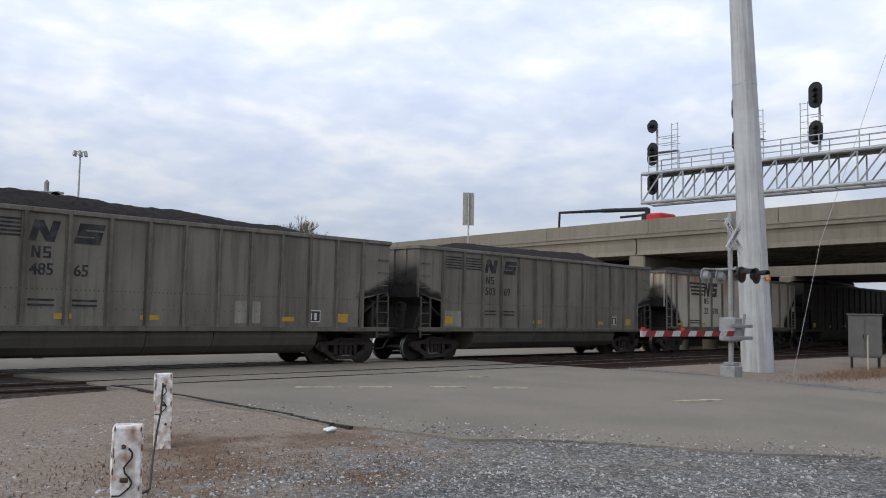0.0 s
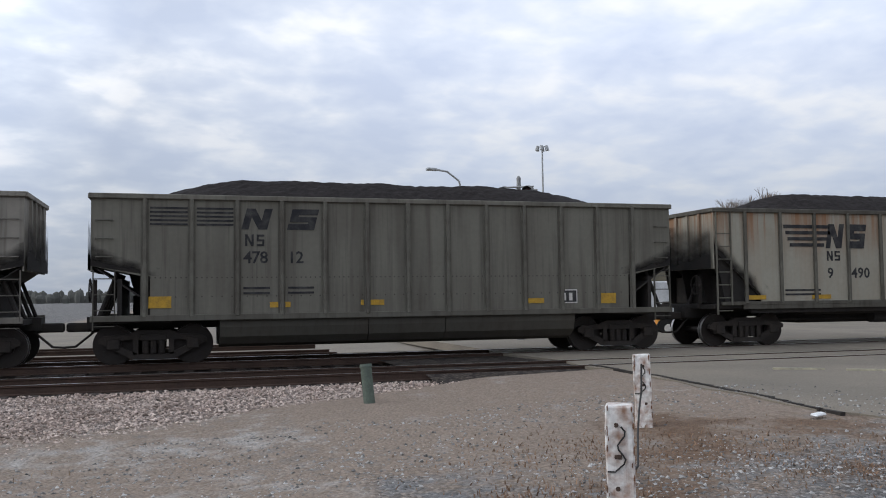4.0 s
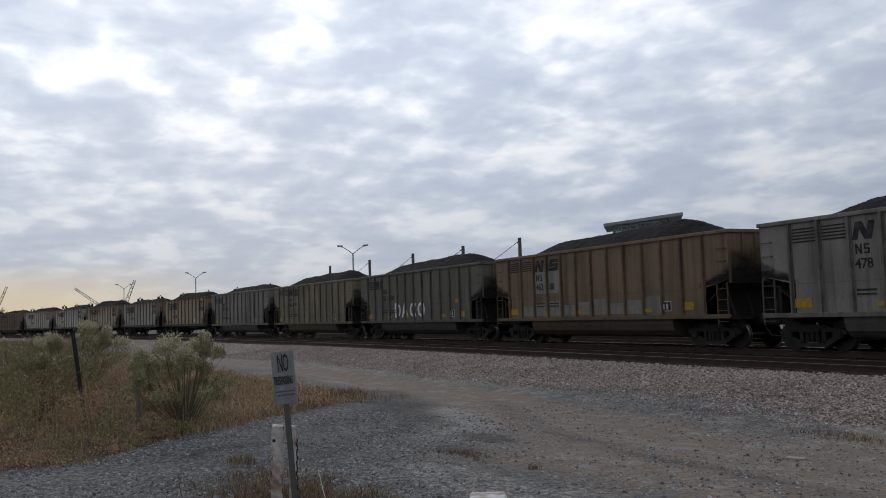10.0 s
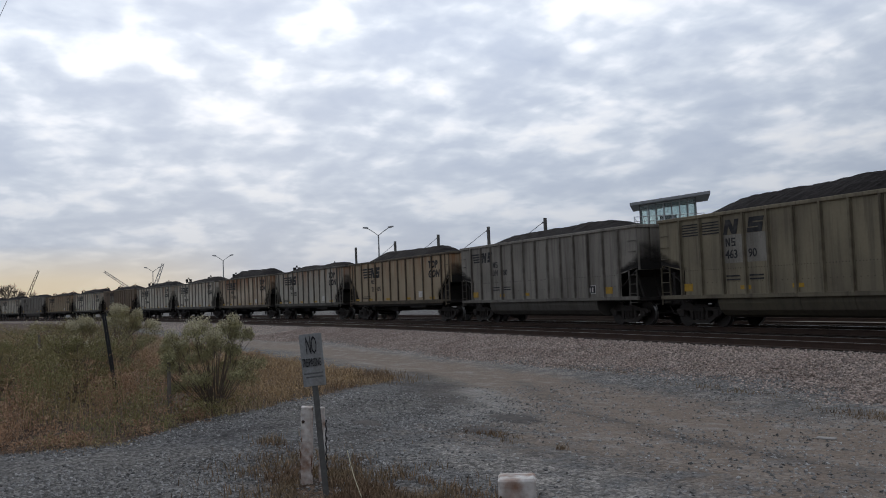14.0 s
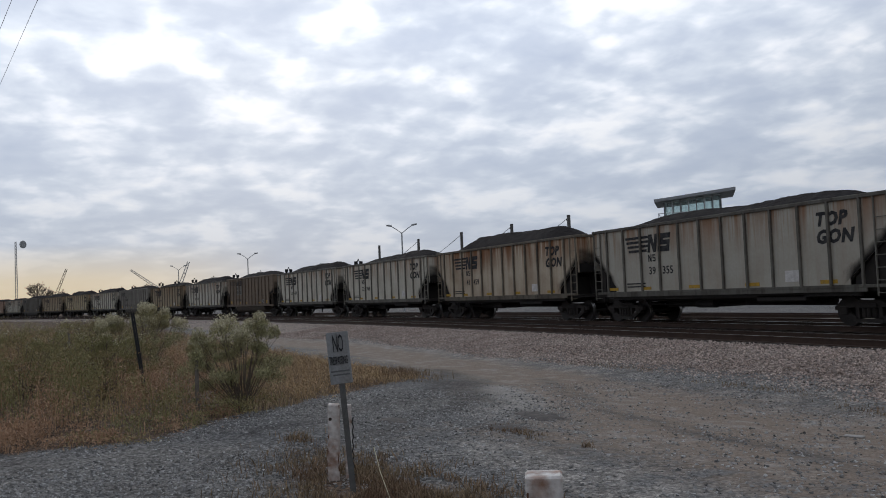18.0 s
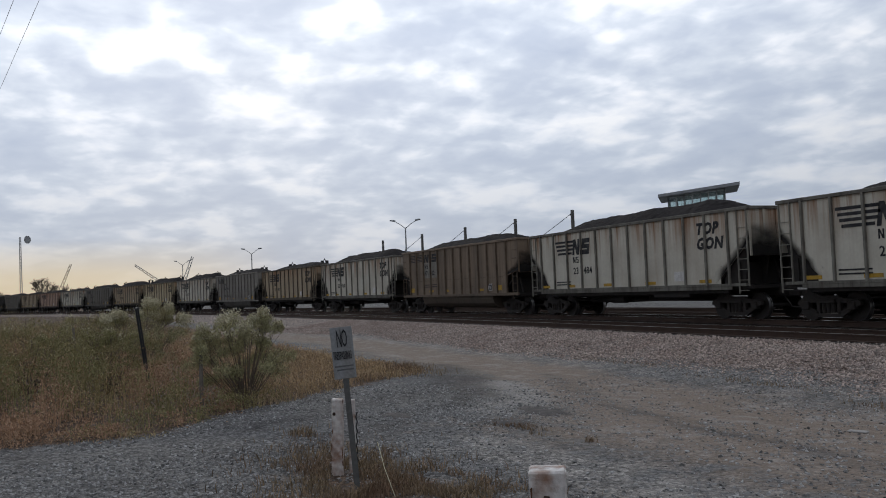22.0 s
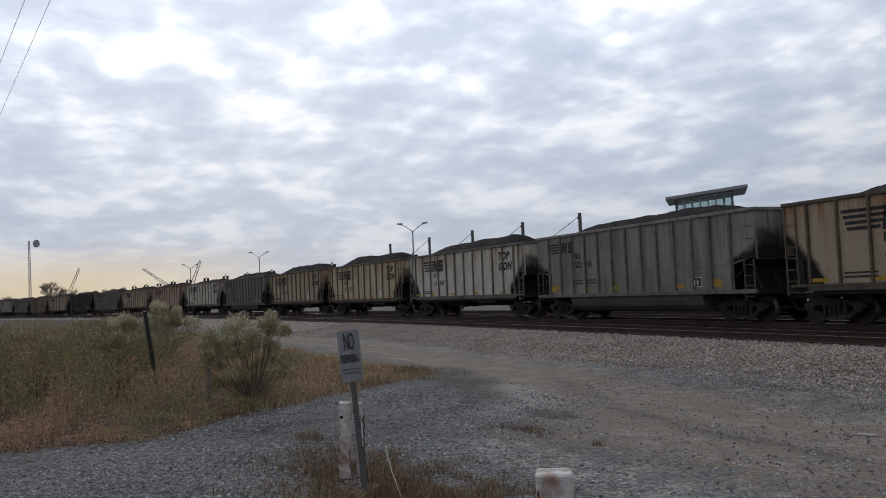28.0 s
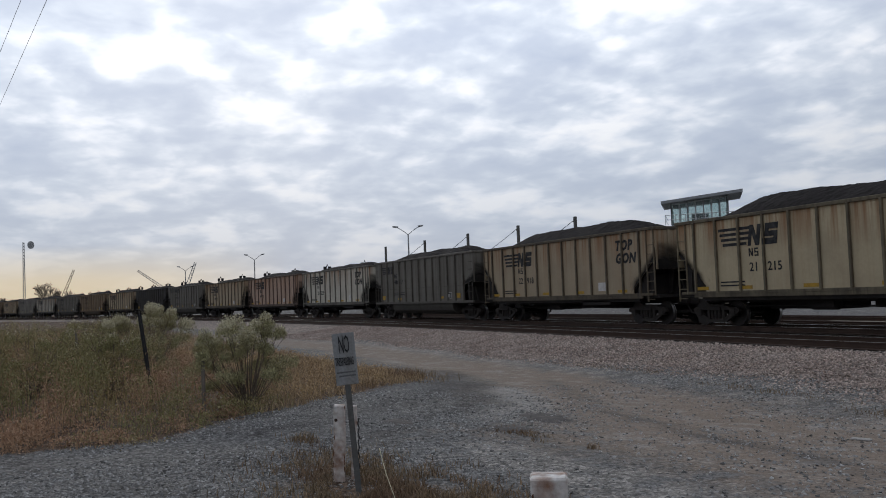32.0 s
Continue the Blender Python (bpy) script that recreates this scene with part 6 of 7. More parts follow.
box(bm, -2.9, -2.5, 6.6, 2.45, 2.5, 7.5, 0.04)
part("cab_wall", bm, mat("pale_cladding", (0.30, 0.31, 0.31), 0.6), tw)
M_TRIM = mat("white_window_trim", (0.62, 0.64, 0.64), 0.6)


def roof_at(x):
    """Underside of the roof over x."""
    return 9.50 + (x + 3.74) * 0.67 / 7.48


def glazing(a, b, n):
    """Panes and mullions between two corners of the cab, up to the roof."""
    for i in range(n + 1):
        x, y = a[0] + (b[0] - a[0]) * i / n, a[1] + (b[1] - a[1]) * i / n
        g = bmesh.new()
        box(g, x - 0.055, y - 0.055, 7.5, x + 0.055, y + 0.055, roof_at(x) + 0.02)
        part("mullion", g, M_TRIM if i % 2 else M_GALV, tw)
        if i < n:
            u, v = x + (b[0] - a[0]) / n, y + (b[1] - a[1]) / n
            g = bmesh.new()
            box(g, min(x, u) - 0.012, min(y, v) - 0.012, 7.5, max(x, u) + 0.012, max(y, v) + 0.012, min(roof_at(x), roof_at(u)) - 0.08)
            part("window_pane", g, M_GLASS, tw)
            g = bmesh.new()
            box(g, min(x, u) - 0.03, min(y, v) - 0.03, roof_at(min(x, u)) - 0.14, max(x, u) + 0.03, max(y, v) + 0.03, roof_at(min(x, u)) - 0.02)
            part("window_head", g, M_TRIM, tw)


glazing((-2.85, -2.45), (2.4, -2.45), 7)
glazing((-2.85, 2.45), (2.4, 2.45), 7)
glazing((-2.85, -2.45), (-2.85, 2.45), 5)
glazing((2.4, -2.45), (2.4, 2.45), 5)
bm = bmesh.new()
box(bm, -1.0, -0.6, 7.5, 0.6, 0.6, 8.6, 0.05)
part("control_desk", bm, M_BLACK, tw)
for z in (7.95, 8.4):
    bm = bmesh.new()
    for a, b in (((-3.4, -3.3), (3.1, -3.3)), ((3.1, -3.3), (3.1, 3.3)), ((-3.4, -3.3), (-3.4, 3.3))):
        tube(bm, (*a, z), (*b, z), 0.035, n=6)
    part("balcony_rail", bm, M_TRIM, tw)
for i in range(8):
    bm = bmesh.new()
    x = -3.4 + i * 6.5 / 7
    tube(bm, (x, -3.3, 7.3), (x, -3.3, 8.4), 0.03, n=6)
    part("rail_post", bm, M_TRIM, tw)
bm = bmesh.new()
box(bm, -3.5, -3.4, 7.2, 3.2, 3.4, 7.34)
part("balcony", bm, M_GALV, tw)


def double_lamp(x, y, h, turn):
    p = thing("double_street_lamp", "twin-arm steel street lamp in the yard", "lamp", pose(x, y, 0, 0, 0, turn), group="yard lamps")
    bm = bmesh.new()
    tube(bm, (0, 0, -0.5), (0, 0, h - 0.9), 0.13, 0.08, n=8)
    part("lamp_post", bm, M_GALV, p)
    for s in (-1, 1):
        bm = bmesh.new()
        pts = [(0, 0, h - 1.0), (s * 0.7, 0, h - 0.45), (s * 1.3, 0, h - 0.08)]
        for a, b in zip(pts, pts[1:]):
            tube(bm, a, b, 0.05, n=6)
        arm = part("lamp_arm", bm, M_GALV, p)
        bm = bmesh.new()
        tube(bm, (s * 1.2, 0, h - 0.05), (s * 1.85, 0, h + 0.04), 0.13, 0.09, n=8)
        part("lamp_head", bm, M_GALV, arm)


double_lamp(-97.9, 37.8, 10.0, 62)
double_lamp(-157.9, 31.2, 10.2, 68)
double_lamp(-202.5, 24.6, 10.2, 70)

WP = [(-76.1, 47.6), (-86.3, 46.5), (-97.5, 45.5), (-108.9, 44.4), (-121.5, 43.3)]
for i, (x, y) in enumerate(WP):
    p = thing("line_pole", "square steel pole carrying a sagging wire", "pole", pose(x, y, 0), group="row of wire poles")
    bm = bmesh.new()
    box(bm, -0.14, -0.14, -0.5, 0.14, 0.14, 9.05, 0.02)
    part("pole_shaft", bm, M_CAB, p)
    bm = bmesh.new()
    tube(bm, (0, 0, 8.7), (-0.55, 0.05, 8.55), 0.05, n=6)
    part("bracket", bm, M_BLACK, p)
    if i + 1 < len(WP):
        a, b = Vector((x - 0.1, y, 8.75)), Vector((WP[i + 1][0], WP[i + 1][1], 5.2))
        pts = [tuple(a.lerp(b, k / 8) - Vector((0, 0, 0.5 * (k / 8) * (1 - k / 8)))) for k in range(9)]
        part("wire_span", cable(pts, 0.03, M_WIRE), None, thing("overhead_wire", "thin black wire sagging between the poles", "wire", group="wires of the pole row"))

# a row of short posts with twin hooded floodlights, just showing over the cars
post0 = thing("yard_floodlight", "short post with twin dark hooded floodlights behind the train", "lamp", pose(-99.0, 38.18, 0), group="row of yard floodlights")
bm = bmesh.new()
tube(bm, (0, 0, -0.5), (0, 0, 5.70), 0.10, 0.08, n=8)
part("post", bm, M_BLACK, post0)
bm = bmesh.new()
box(bm, -0.10, -0.52, 5.65, 0.10, 0.52, 5.77)
tube(bm, (0, -0.30, 5.75), (0, 0, 6.60), 0.05, n=6)
tube(bm, (0, 0.30, 5.75), (0, 0, 6.60), 0.05, n=6)
part("bracket", bm, M_BLACK, post0)
for sy in (-1, 1):
    bm = bmesh.new()
    box(bm, -0.24, sy * 0.33 - 0.20, 5.79, 0.24, sy * 0.33 + 0.20, 6.30, 0.06)
    part("floodlight", bm, M_BLACK, post0)
for i in range(18):
    copy_thing(post0, pose(-110.0 - 11.0 * i, 36.2 - 1.98 * i, 0))

# wires overhead
for i, (a, b) in enumerate((((-60, -5.6, 9.4), (30, 7.2, 9.4)), ((-60, -7.5, 9.2), (30, 12.0, 9.2)))):
    A, B = (Vector((-31.12, -1.59, 9.0)), Vector((-22.27, -0.31, 9.0))) if i == 0 else (Vector((-25.03, -1.27, 9.0)), Vector((-22.44, -0.87, 9.0)))
    d = (B - A).normalized()
    pts = [tuple(A + d * s) for s in (-60, -30, 0, 12, 60)]
    part("strand", cable(pts, 0.006, mat("bare_aluminium_wire", (0.25, 0.25, 0.255), 0.6)), None, thing("power_line", "thin dark power line overhead", "wire", group="power lines overhead"))


def lattice(name, label, base, top, w, material):
    """A lattice mast or crane boom between two points."""
    p = thing(name, label, "crane" if "crane" in name else "mast")
    a, b = Vector(base), Vector(top)
    q = (b - a).to_track_quat("Z", "Y")
    L = (b - a).length
    cs = [Vector((w / 2 * u, w / 2 * v, 0)) for u, v in ((-1, -1), (1, -1), (1, 1), (-1, 1))]
    for c in cs:
        bm = bmesh.new()
        tube(bm, a + q @ c, b + q @ (c * 0.5), w * 0.08, n=5)
        part("leg", bm, material, p)
    bm = bmesh.new()
    n = max(4, int(L / (w * 1.3)))
    for i in range(n):
        for j in range(4):
            f0, f1 = 1 - 0.5 * i / n, 1 - 0.5 * (i + 1) / n
            tube(bm, a + q @ (cs[j] * f0 + Vector((0, 0, L * i / n))), a + q @ (cs[(j + 1) % 4] * f1 + Vector((0, 0, L * (i + 1) / n))), w * 0.04, n=4)
    part("lacing", bm, material, p)
    return p


# lattice steel paled in its colour for distance haze
M_PALE = mat("haze_pale_lattice", (0.45, 0.45, 0.44), 0.7)
mm = lattice("radio_mast", "pale lattice mast with a drum antenna", (-250, -9.8, -0.5), (-249.8, -9.85, 19.4), 0.6, M_PALE)
bm = bmesh.new()
tube(bm, (-248.8, -8.2, 18.6), (-248.6, -8.0, 18.6), 1.0, n=14)
part("antenna", bm, M_GALV, mm)
M_BOOM = mat("dark_crane_steel", (0.09, 0.07, 0.06), 0.7)
lattice("crane_boom", "distant dark crane boom over the yard", (-399.9, -3.5, 1.0), (-399.97, 3.3, 18.3), 1.3, M_BOOM)
lattice("crane_boom", "distant grey crane boom over the yard", (-398, 49, 2.0), (-398.9, 28.6, 17.2), 1.3, M_PALE)
lattice("crane_boom", "distant pale crane boom behind a lamp", (-297.6, 34.5, 2.0), (-297.4, 39.4, 15.5), 1.2, M_PALE)

# ---------------------------------------------------------------- sign, fence posts, plants
M_FADED = mat("faded_lettering", (0.14, 0.14, 0.14), 0.8)
M_POST2 = mat("dull_grey_channel", (0.13, 0.13, 0.125), 0.7, 0.3, dark=(0.08, 0.07, 0.06), scale=5)
sg = thing("no_trespassing_sign", "weathered grey no trespassing sign on a leaning steel post", "sign", pose(-8.16, 2.46, -0.33, 0, -6.1, 76))
sg.matrix_basis = pose(-8.14, 2.53, -0.33) @ Matrix.Rotation(radians(2.4), 4, "X") @ Matrix.Rotation(radians(-6.1), 4, "Y") @ Matrix.Rotation(radians(74), 4, "Z")
bm = bmesh.new()
prism(bm, [(-0.028, -0.3), (0.028, -0.3), (0.028, 1.60), (-0.028, 1.60)], -0.012, 0.012)
box(bm, -0.010, 0.012, -0.3, 0.010, 0.035, 1.60)
part("sign_post", bm, M_POST2, sg)
bm = bmesh.new()
box(bm, -0.108, -0.022, 1.11, 0.108, -0.014, 1.615, 0.003)
pl = part("sign_panel", bm, mat("weathered_sign_white", (0.27, 0.275, 0.275), 0.7, dark=(0.20, 0.20, 0.195), scale=8, drips=(0.16, 0.12, 0.09), drip_amt=0.5), sg)
part("sign_word", letters("NO", 0.15, M_LETTER, 0.85), None, pl, "black words", pose(-0.055, -0.026, 1.42, 90, 0, 0) @ Matrix.Diagonal((0.48, 1.65, 1, 1)))
part("sign_word", letters("TRESPASSING", 0.060, M_LETTER, 0.9), None, pl, "black words", pose(-0.10, -0.026, 1.30, 90, 0, 0) @ Matrix.Diagonal((0.55, 1.9, 1, 1)))
for i in range(2):
    bm = bmesh.new()
    box(bm, -0.095 + 0.02 * i, -0.024, 1.225 - i * 0.035, 0.09, -0.022, 1.240 - i * 0.035)
    part("sign_line", bm, M_FADED, pl)
# the split white post behind it: a second board, a rusty wire down its edge
board = thing("white_board", "narrow chipped white board beside a post", "board", pose(-8.95, 2.73, -0.65, 0, 1, 72))
bm = bmesh.new()
box(bm, -0.035, -0.03, 0, 0.035, 0.03, 1.13, 0.006)
part("board_body", bm, M_WHITE, board)
part("wire_hook", cable([(0.04, -0.035, 1.0 - 0.05 * i) if i % 2 else (0.055, -0.04, 1.0 - 0.05 * i) for i in range(14)], 0.007, M_WIRE), None, board, "bent rusty wire")


M_OLDWOOD = mat("weathered_grey_wood", (0.20, 0.175, 0.15), 0.9, dark=(0.12, 0.10, 0.085), scale=5)


def fence_post(x, y, h, lx, ly, wood):
    p = thing("fence_post", "leaning weathered fence post in dry brush", "post", pose(x, y, -0.5, ly, lx, 0), group="old fence posts")
    bm = bmesh.new()
    if wood:
        tube(bm, (0, 0, 0), (0, 0, h), 0.038, 0.03, 8)
    else:
        prism(bm, [(-0.026, 0), (0.026, 0), (0.026, h), (-0.026, h)], -0.016, 0.016)
        box(bm, -0.008, -0.06, 0, 0.008, -0.02, h)
    part("post_body", bm, M_OLDWOOD if wood else M_BLACK, p)


fence_post(-18.4, 1.58, 2.05, -15, 6, False)
fence_post(-15.4, 2.1, 1.25, 0, 0, True)
fence_post(-24.5, 0.2, 1.5, 4, 0, True)


def blades(name, pts, material, w=0.012, bend=0.35, parent=None, label="", cat="grass"):
    """Many thin bent blades, each two quads; pts: x, y, z, height."""
    rnd = random.Random(len(pts))
    vs, fs = [], []
    for x, y, z, h in pts:
        a = rnd.uniform(0, math.tau)
        b = rnd.uniform(0, math.tau)
        dx, dy = math.cos(a) * w, math.sin(a) * w
        ex, ey = math.cos(b) * h * bend * rnd.random(), math.sin(b) * h * bend * rnd.random()
        n = len(vs)
        vs += [(x - dx, y - dy, z), (x + dx, y + dy, z), (x + dx * .8 + ex * .35, y + dy * .8 + ey * .35, z + h * .6), (x - dx * .8 + ex * .35, y - dy * .8 + ey * .35, z + h * .6),
               (x + ex, y + ey, z + h * (1 - 0.15 * rnd.random()))]
        fs += [(n, n + 1, n + 2, n + 3), (n + 3, n + 2, n + 4)]
    me = bpy.data.meshes.new(name)
    me.from_pydata(vs, [], fs)
    me.materials.append(material)
    ob = new(name, me)
    if parent:
        ob.parent = parent
        if label:
            tagged(ob, label)
    else:
        tagged(ob, label, cat, kind="stuff")
    return ob


def leaf_cloud(name, centres, n, size, spread, material, parent, seed, label="", flat=0.6):
    """Leaves scattered in clumps round centres."""
    rnd = random.Random(seed)
    vs, fs = [], []
    for i in range(n):
        c, r = centres[rnd.randrange(len(centres))]
        d = Vector((rnd.gauss(0, 1), rnd.gauss(0, 1), rnd.gauss(0, 1) * flat))
        d = d.normalized() * r * (rnd.random() ** 0.45)
        p = Vector(c) + d
        q = Euler((rnd.uniform(-1.2, 1.2), rnd.uniform(-1.2, 1.2), rnd.uniform(0, math.tau)))
        s = size * rnd.uniform(0.6, 1.4)
        k = len(vs)
        for u, v in ((0, -1), (0.42, 0), (0, 1), (-0.42, 0)):
            w = Vector((u * s, 0.15 * s * abs(u), v * s))
            w.rotate(q)
            vs.append(tuple(p + w))
        fs.append((k, k + 1, k + 2, k + 3))
    me = bpy.data.meshes.new(name)
    me.from_pydata(vs, [], fs)
    me.materials.append(material)
    return tagged(part(name, me, None, parent, label), kind="stuff")


def shrub(x, y, h, w, seed, leaves, fluff, low=0.28):
    """Many thin stems from one root, a rounded airy crown, pale heads on its upper side."""
    rnd = random.Random(seed)
    z = ground_z(x, y) - 0.03
    p = thing("shrub", "grey-green groundsel shrub with pale seed heads" if fluff > 1000 else "olive-brown leafy shrub in the dry brush", "shrub", pose(x, y, z), group="shrubs by the lane")
    cen, topc = [], []
    bm = bmesh.new()
    for i in range(46):
        a, u = rnd.uniform(0, math.tau), rnd.random() ** 0.5
        v = rnd.random()
        zz = h * (low + (0.93 - low) * v)
        r = w * 0.5 * u * (0.45 + 0.75 * math.sin(math.pi * min(1, 0.12 + v * 0.78)))
        c = Vector((math.cos(a) * r, math.sin(a) * r, zz * (1 - 0.12 * u * u)))
        rad = rnd.uniform(0.09, 0.17) * w / 1.4
        cen.append((c, rad))
        if v > 0.62:
            topc.append((c + Vector((0, 0, rad * 0.7)), rad * 0.75))
        root = Vector((rnd.gauss(0, 0.05), rnd.gauss(0, 0.05), 0))
        mid = Vector((c.x * 0.5, c.y * 0.5, c.z * 0.55))
        tube(bm, root, mid, 0.012, 0.008, 5, False)
        tube(bm, mid, c + Vector((0, 0, rad)), 0.007, 0.003, 4, False)
        for q in range(3):
            d = Vector((rnd.uniform(-1, 1), rnd.uniform(-1, 1), rnd.uniform(0.1, 1))).normalized() * rad * 1.7
            tube(bm, mid.lerp(c, rnd.uniform(0.3, 1)), c + d, 0.005, 0.002, 3, False)
    part("stem", bm, M_TWIG, p)
    leaf_cloud("foliage", cen, int(leaves * 3.2), 0.019, 1, M_LEAF if fluff > 1000 else M_LEAFB, p, seed)
    leaf_cloud("seed_head", topc or cen, int(fluff * 2.0), 0.018, 1, M_FLUFF, p, seed + 1, "pale fluffy seed heads")
    return p


shrub(-15.7, 2.9, 1.74, 1.75, 3, 6400, 2400)
shrub(-22.7, 1.75, 2.1, 1.9, 5, 4600, 5200)
shrub(-19.8, 0.9, 1.55, 1.8, 13, 4400, 160)
shrub(-21.5, -0.8, 1.6, 2.2, 17, 4000, 120)
shrub(-25.5, 0.3, 1.7, 2.2, 19, 3600, 160)
shrub(-17.9, -1.6, 1.35, 1.7, 23, 4200, 80)
shrub(-30.0, 1.2, 1.7, 2.4, 29, 3000, 160)
shrub(-27.5, -2.6, 1.8, 2.4, 31, 2800, 120)
shrub(-36.0, 2.8, 1.8, 2.6, 37, 2400, 200)
shrub(-33.5, -3.5, 1.9, 2.6, 41, 2400, 100)


def in_brush(x, y):
    """Inside the overgrown ground west of the lane."""
    edge = -13.2 - max(0, y - 1.0) * 0.9 + 0.6 * noise.noise(Vector((x * 0.5, y * 0.5, 0)))
    return x < edge and y < 7.6 + 0.02 * (x + 20) and y > -14


rb = random.Random(77)
M_RUSSET = mat("russet_dead_stalks", (0.46, 0.295, 0.185), 0.95, dark=(0.34, 0.205, 0.125), scale=0.7, amount=0.8, island=0.16)
M_GREENB = mat("green_brush", (0.27, 0.25, 0.115), 0.95, dark=(0.42, 0.29, 0.155), scale=0.5, amount=0.7, island=0.16)
M_STRAW = mat("straw_brush", (0.50, 0.36, 0.20), 0.95, dark=(0.36, 0.23, 0.13), scale=0.7, amount=0.8, island=0.16)


def brush_mass(name, clumps, per, size, material, label):
    """Clumps of small dead and living leaves; clumps: x, y, ground, height, radius."""
    rng = np.random.default_rng(len(clumps))
    C = np.repeat(np.array(clumps), per, axis=0)
    n = len(C)
    d = rng.normal(0, 0.42, (n, 2))
    f = rng.random(n) ** 0.8
    P = np.stack([C[:, 0] + d[:, 0] * C[:, 4] * (1.1 - 0.5 * f), C[:, 1] + d[:, 1] * C[:, 4] * (1.1 - 0.5 * f), C[:, 2] + C[:, 3] * f], -1)
    a = rng.normal(0, 1, (n, 3)) * (1, 1, 0.55)
    b = rng.normal(0, 1, (n, 3))
    a /= np.linalg.norm(a, axis=1)[:, None]
    b -= a * (a * b).sum(1)[:, None]
    b /= np.linalg.norm(b, axis=1)[:, None]
    s = (size * rng.uniform(0.5, 1.5, n))[:, None]
    V = np.stack([P - b * s * 1.3, P + a * s * 0.38, P + b * s * 1.3, P - a * s * 0.38], 1).reshape(-1, 3)
    me = bpy.data.meshes.new(name)
    me.from_pydata(V.tolist(), [], np.arange(4 * n).reshape(-1, 4).tolist())
    me.materials.append(material)
    return tagged(new(name, me), label, "brush", kind="stuff")


kinds = {"olive": [], "russet": [], "straw": []}
pts, dry = {"olive": [], "russet": [], "straw": []}, []
count = 0
while count < 2100:
    x, y = -13 - 42 * rb.random() ** 1.4, rb.uniform(-10, 7.4)
    if not in_brush(x, y):
        continue
    d = min(1.0, max(0.0, (-13.4 - max(0, y - 1) * 0.9 - x) / 4.0))
    lush = 0.8 * noise.noise(Vector((x * 0.28, y * 0.28, 7))) + 0.55 * math.exp(-((x + 22) / 3.5) ** 2 - ((y + 0.5) / 2.2) ** 2) - 0.08
    h = (0.22 + 1.18 * d * max(0.3, 0.75 + 0.75 * lush)) * rb.uniform(0.6, 1.15)
    if y > 3.2:
        h = min(h, 0.40 * rb.uniform(0.5, 1.0))
    pick = lush + 0.18 * rb.uniform(-1, 1)
    k = "straw" if y > 3.4 or rb.random() < 0.05 else "olive" if pick > (0.12 if d < 0.6 else -0.05) else "russet"
    z = ground_z(x, y) - 0.03
    kinds[k].append((x, y, z, h, rb.uniform(0.3, 0.75)))
    for q in range(3):
        bx, by = rb.gauss(x, 0.25), rb.gauss(y, 0.25)
        (dry if y > 3.2 else pts[k]).append((bx, by, z, h * rb.uniform(0.7, 1.35)))
    count += 1
for k, m, lab in (("olive", M_GREENB, "olive-green brush of the overgrown verge"), ("russet", M_RUSSET, "russet dead brush of the overgrown verge"), ("straw", M_STRAW, "straw-coloured dead brush of the verge")):
    brush_mass(k + "_brush", kinds[k], 260 if k != "straw" else 120, 0.018, m, lab)
    blades(k + "_stalks", pts[k], m, 0.007, 0.5, label=lab + ", thin stalks")
more = []
while len(more) < 9000:
    x, y = rb.uniform(-30, -14), rb.uniform(3.0, 7.6)
    if in_brush(x, y):
        more.append((x, y, ground_z(x, y) - 0.02, 0.22 * rb.uniform(0.4, 1.1)))
blades("dry_verge_grass", dry + more, M_DRY, 0.008, 0.8, label="straw-coloured dry grass at the verge's edge")
# tufts in the foreground and among the gravel
tuft = []
for cx, cy, rx, ry, n, h in ((-8.4, 2.7, 1.9, 0.8, 6500, 0.13), (-7.2, 3.3, 1.3, 0.6, 2600, 0.10), (-7.0, 1.7, 0.9, 0.5, 2200, 0.17), (-10.5, 5.6, 0.7, 0.2, 420, 0.08), (-9.2, 5.7, 0.25, 0.15, 220, 0.10), (-11.7, 2.9, 0.3, 0.2, 150, 0.15), (-10.0, 2.9, 1.2, 0.25, 500, 0.09),
                             (-13.2, 12.3, 2.2, 0.25, 500, 0.09), (-9.2, 11.7, 1.4, 0.3, 700, 0.09), (-18.5, 12.9, 2.4, 0.2, 300, 0.09), (-4.0, 11.6, 1.5, 0.25, 500, 0.10), (-20.5, 7.6, 1.6, 0.6, 1600, 0.25)):
    for i in range(n):
        x, y = rb.gauss(cx, rx * 0.55), rb.gauss(cy, ry * 0.55)
        if noise.noise(Vector((x * 2.2, y * 2.2, 5))) > -0.15:
            tuft.append((x, y, ground_z(x, y) - 0.01, h * rb.uniform(0.3, 1.1)))
M_TUFT = mat("brown_weeds", (0.27, 0.20, 0.125), 0.95, dark=(0.19, 0.115, 0.075), scale=1.3, amount=0.8, island=0.5)
blades("grass_tufts", tuft, M_TUFT, 0.005, 0.9, label="low dry grass and weeds growing in the gravel")
east = []
for cx, cy, rx, ry, n, h in ((5.0, 9.2, 2.2, 1.2, 1500, 0.06), (6.8, 7.8, 1.6, 1.0, 900, 0.06), (3.0, 7.4, 1.0, 0.7, 700, 0.07), (31.0, 10.2, 4.5, 0.8, 5200, 0.22), (40.0, 8.5, 5.0, 1.2, 3000, 0.25)):
    for i in range(n):
        x, y = rb.gauss(cx, rx * 0.55), rb.gauss(cy, ry * 0.55)
        east.append((x, y, (ground_z(x, y) if x < 20 else -0.05) - 0.01, h * rb.uniform(0.3, 1.1)))
M_RUSTG = mat("rust_brown_weeds", (0.23, 0.145, 0.095), 0.95, dark=(0.16, 0.12, 0.085), scale=1.5, island=0.4)
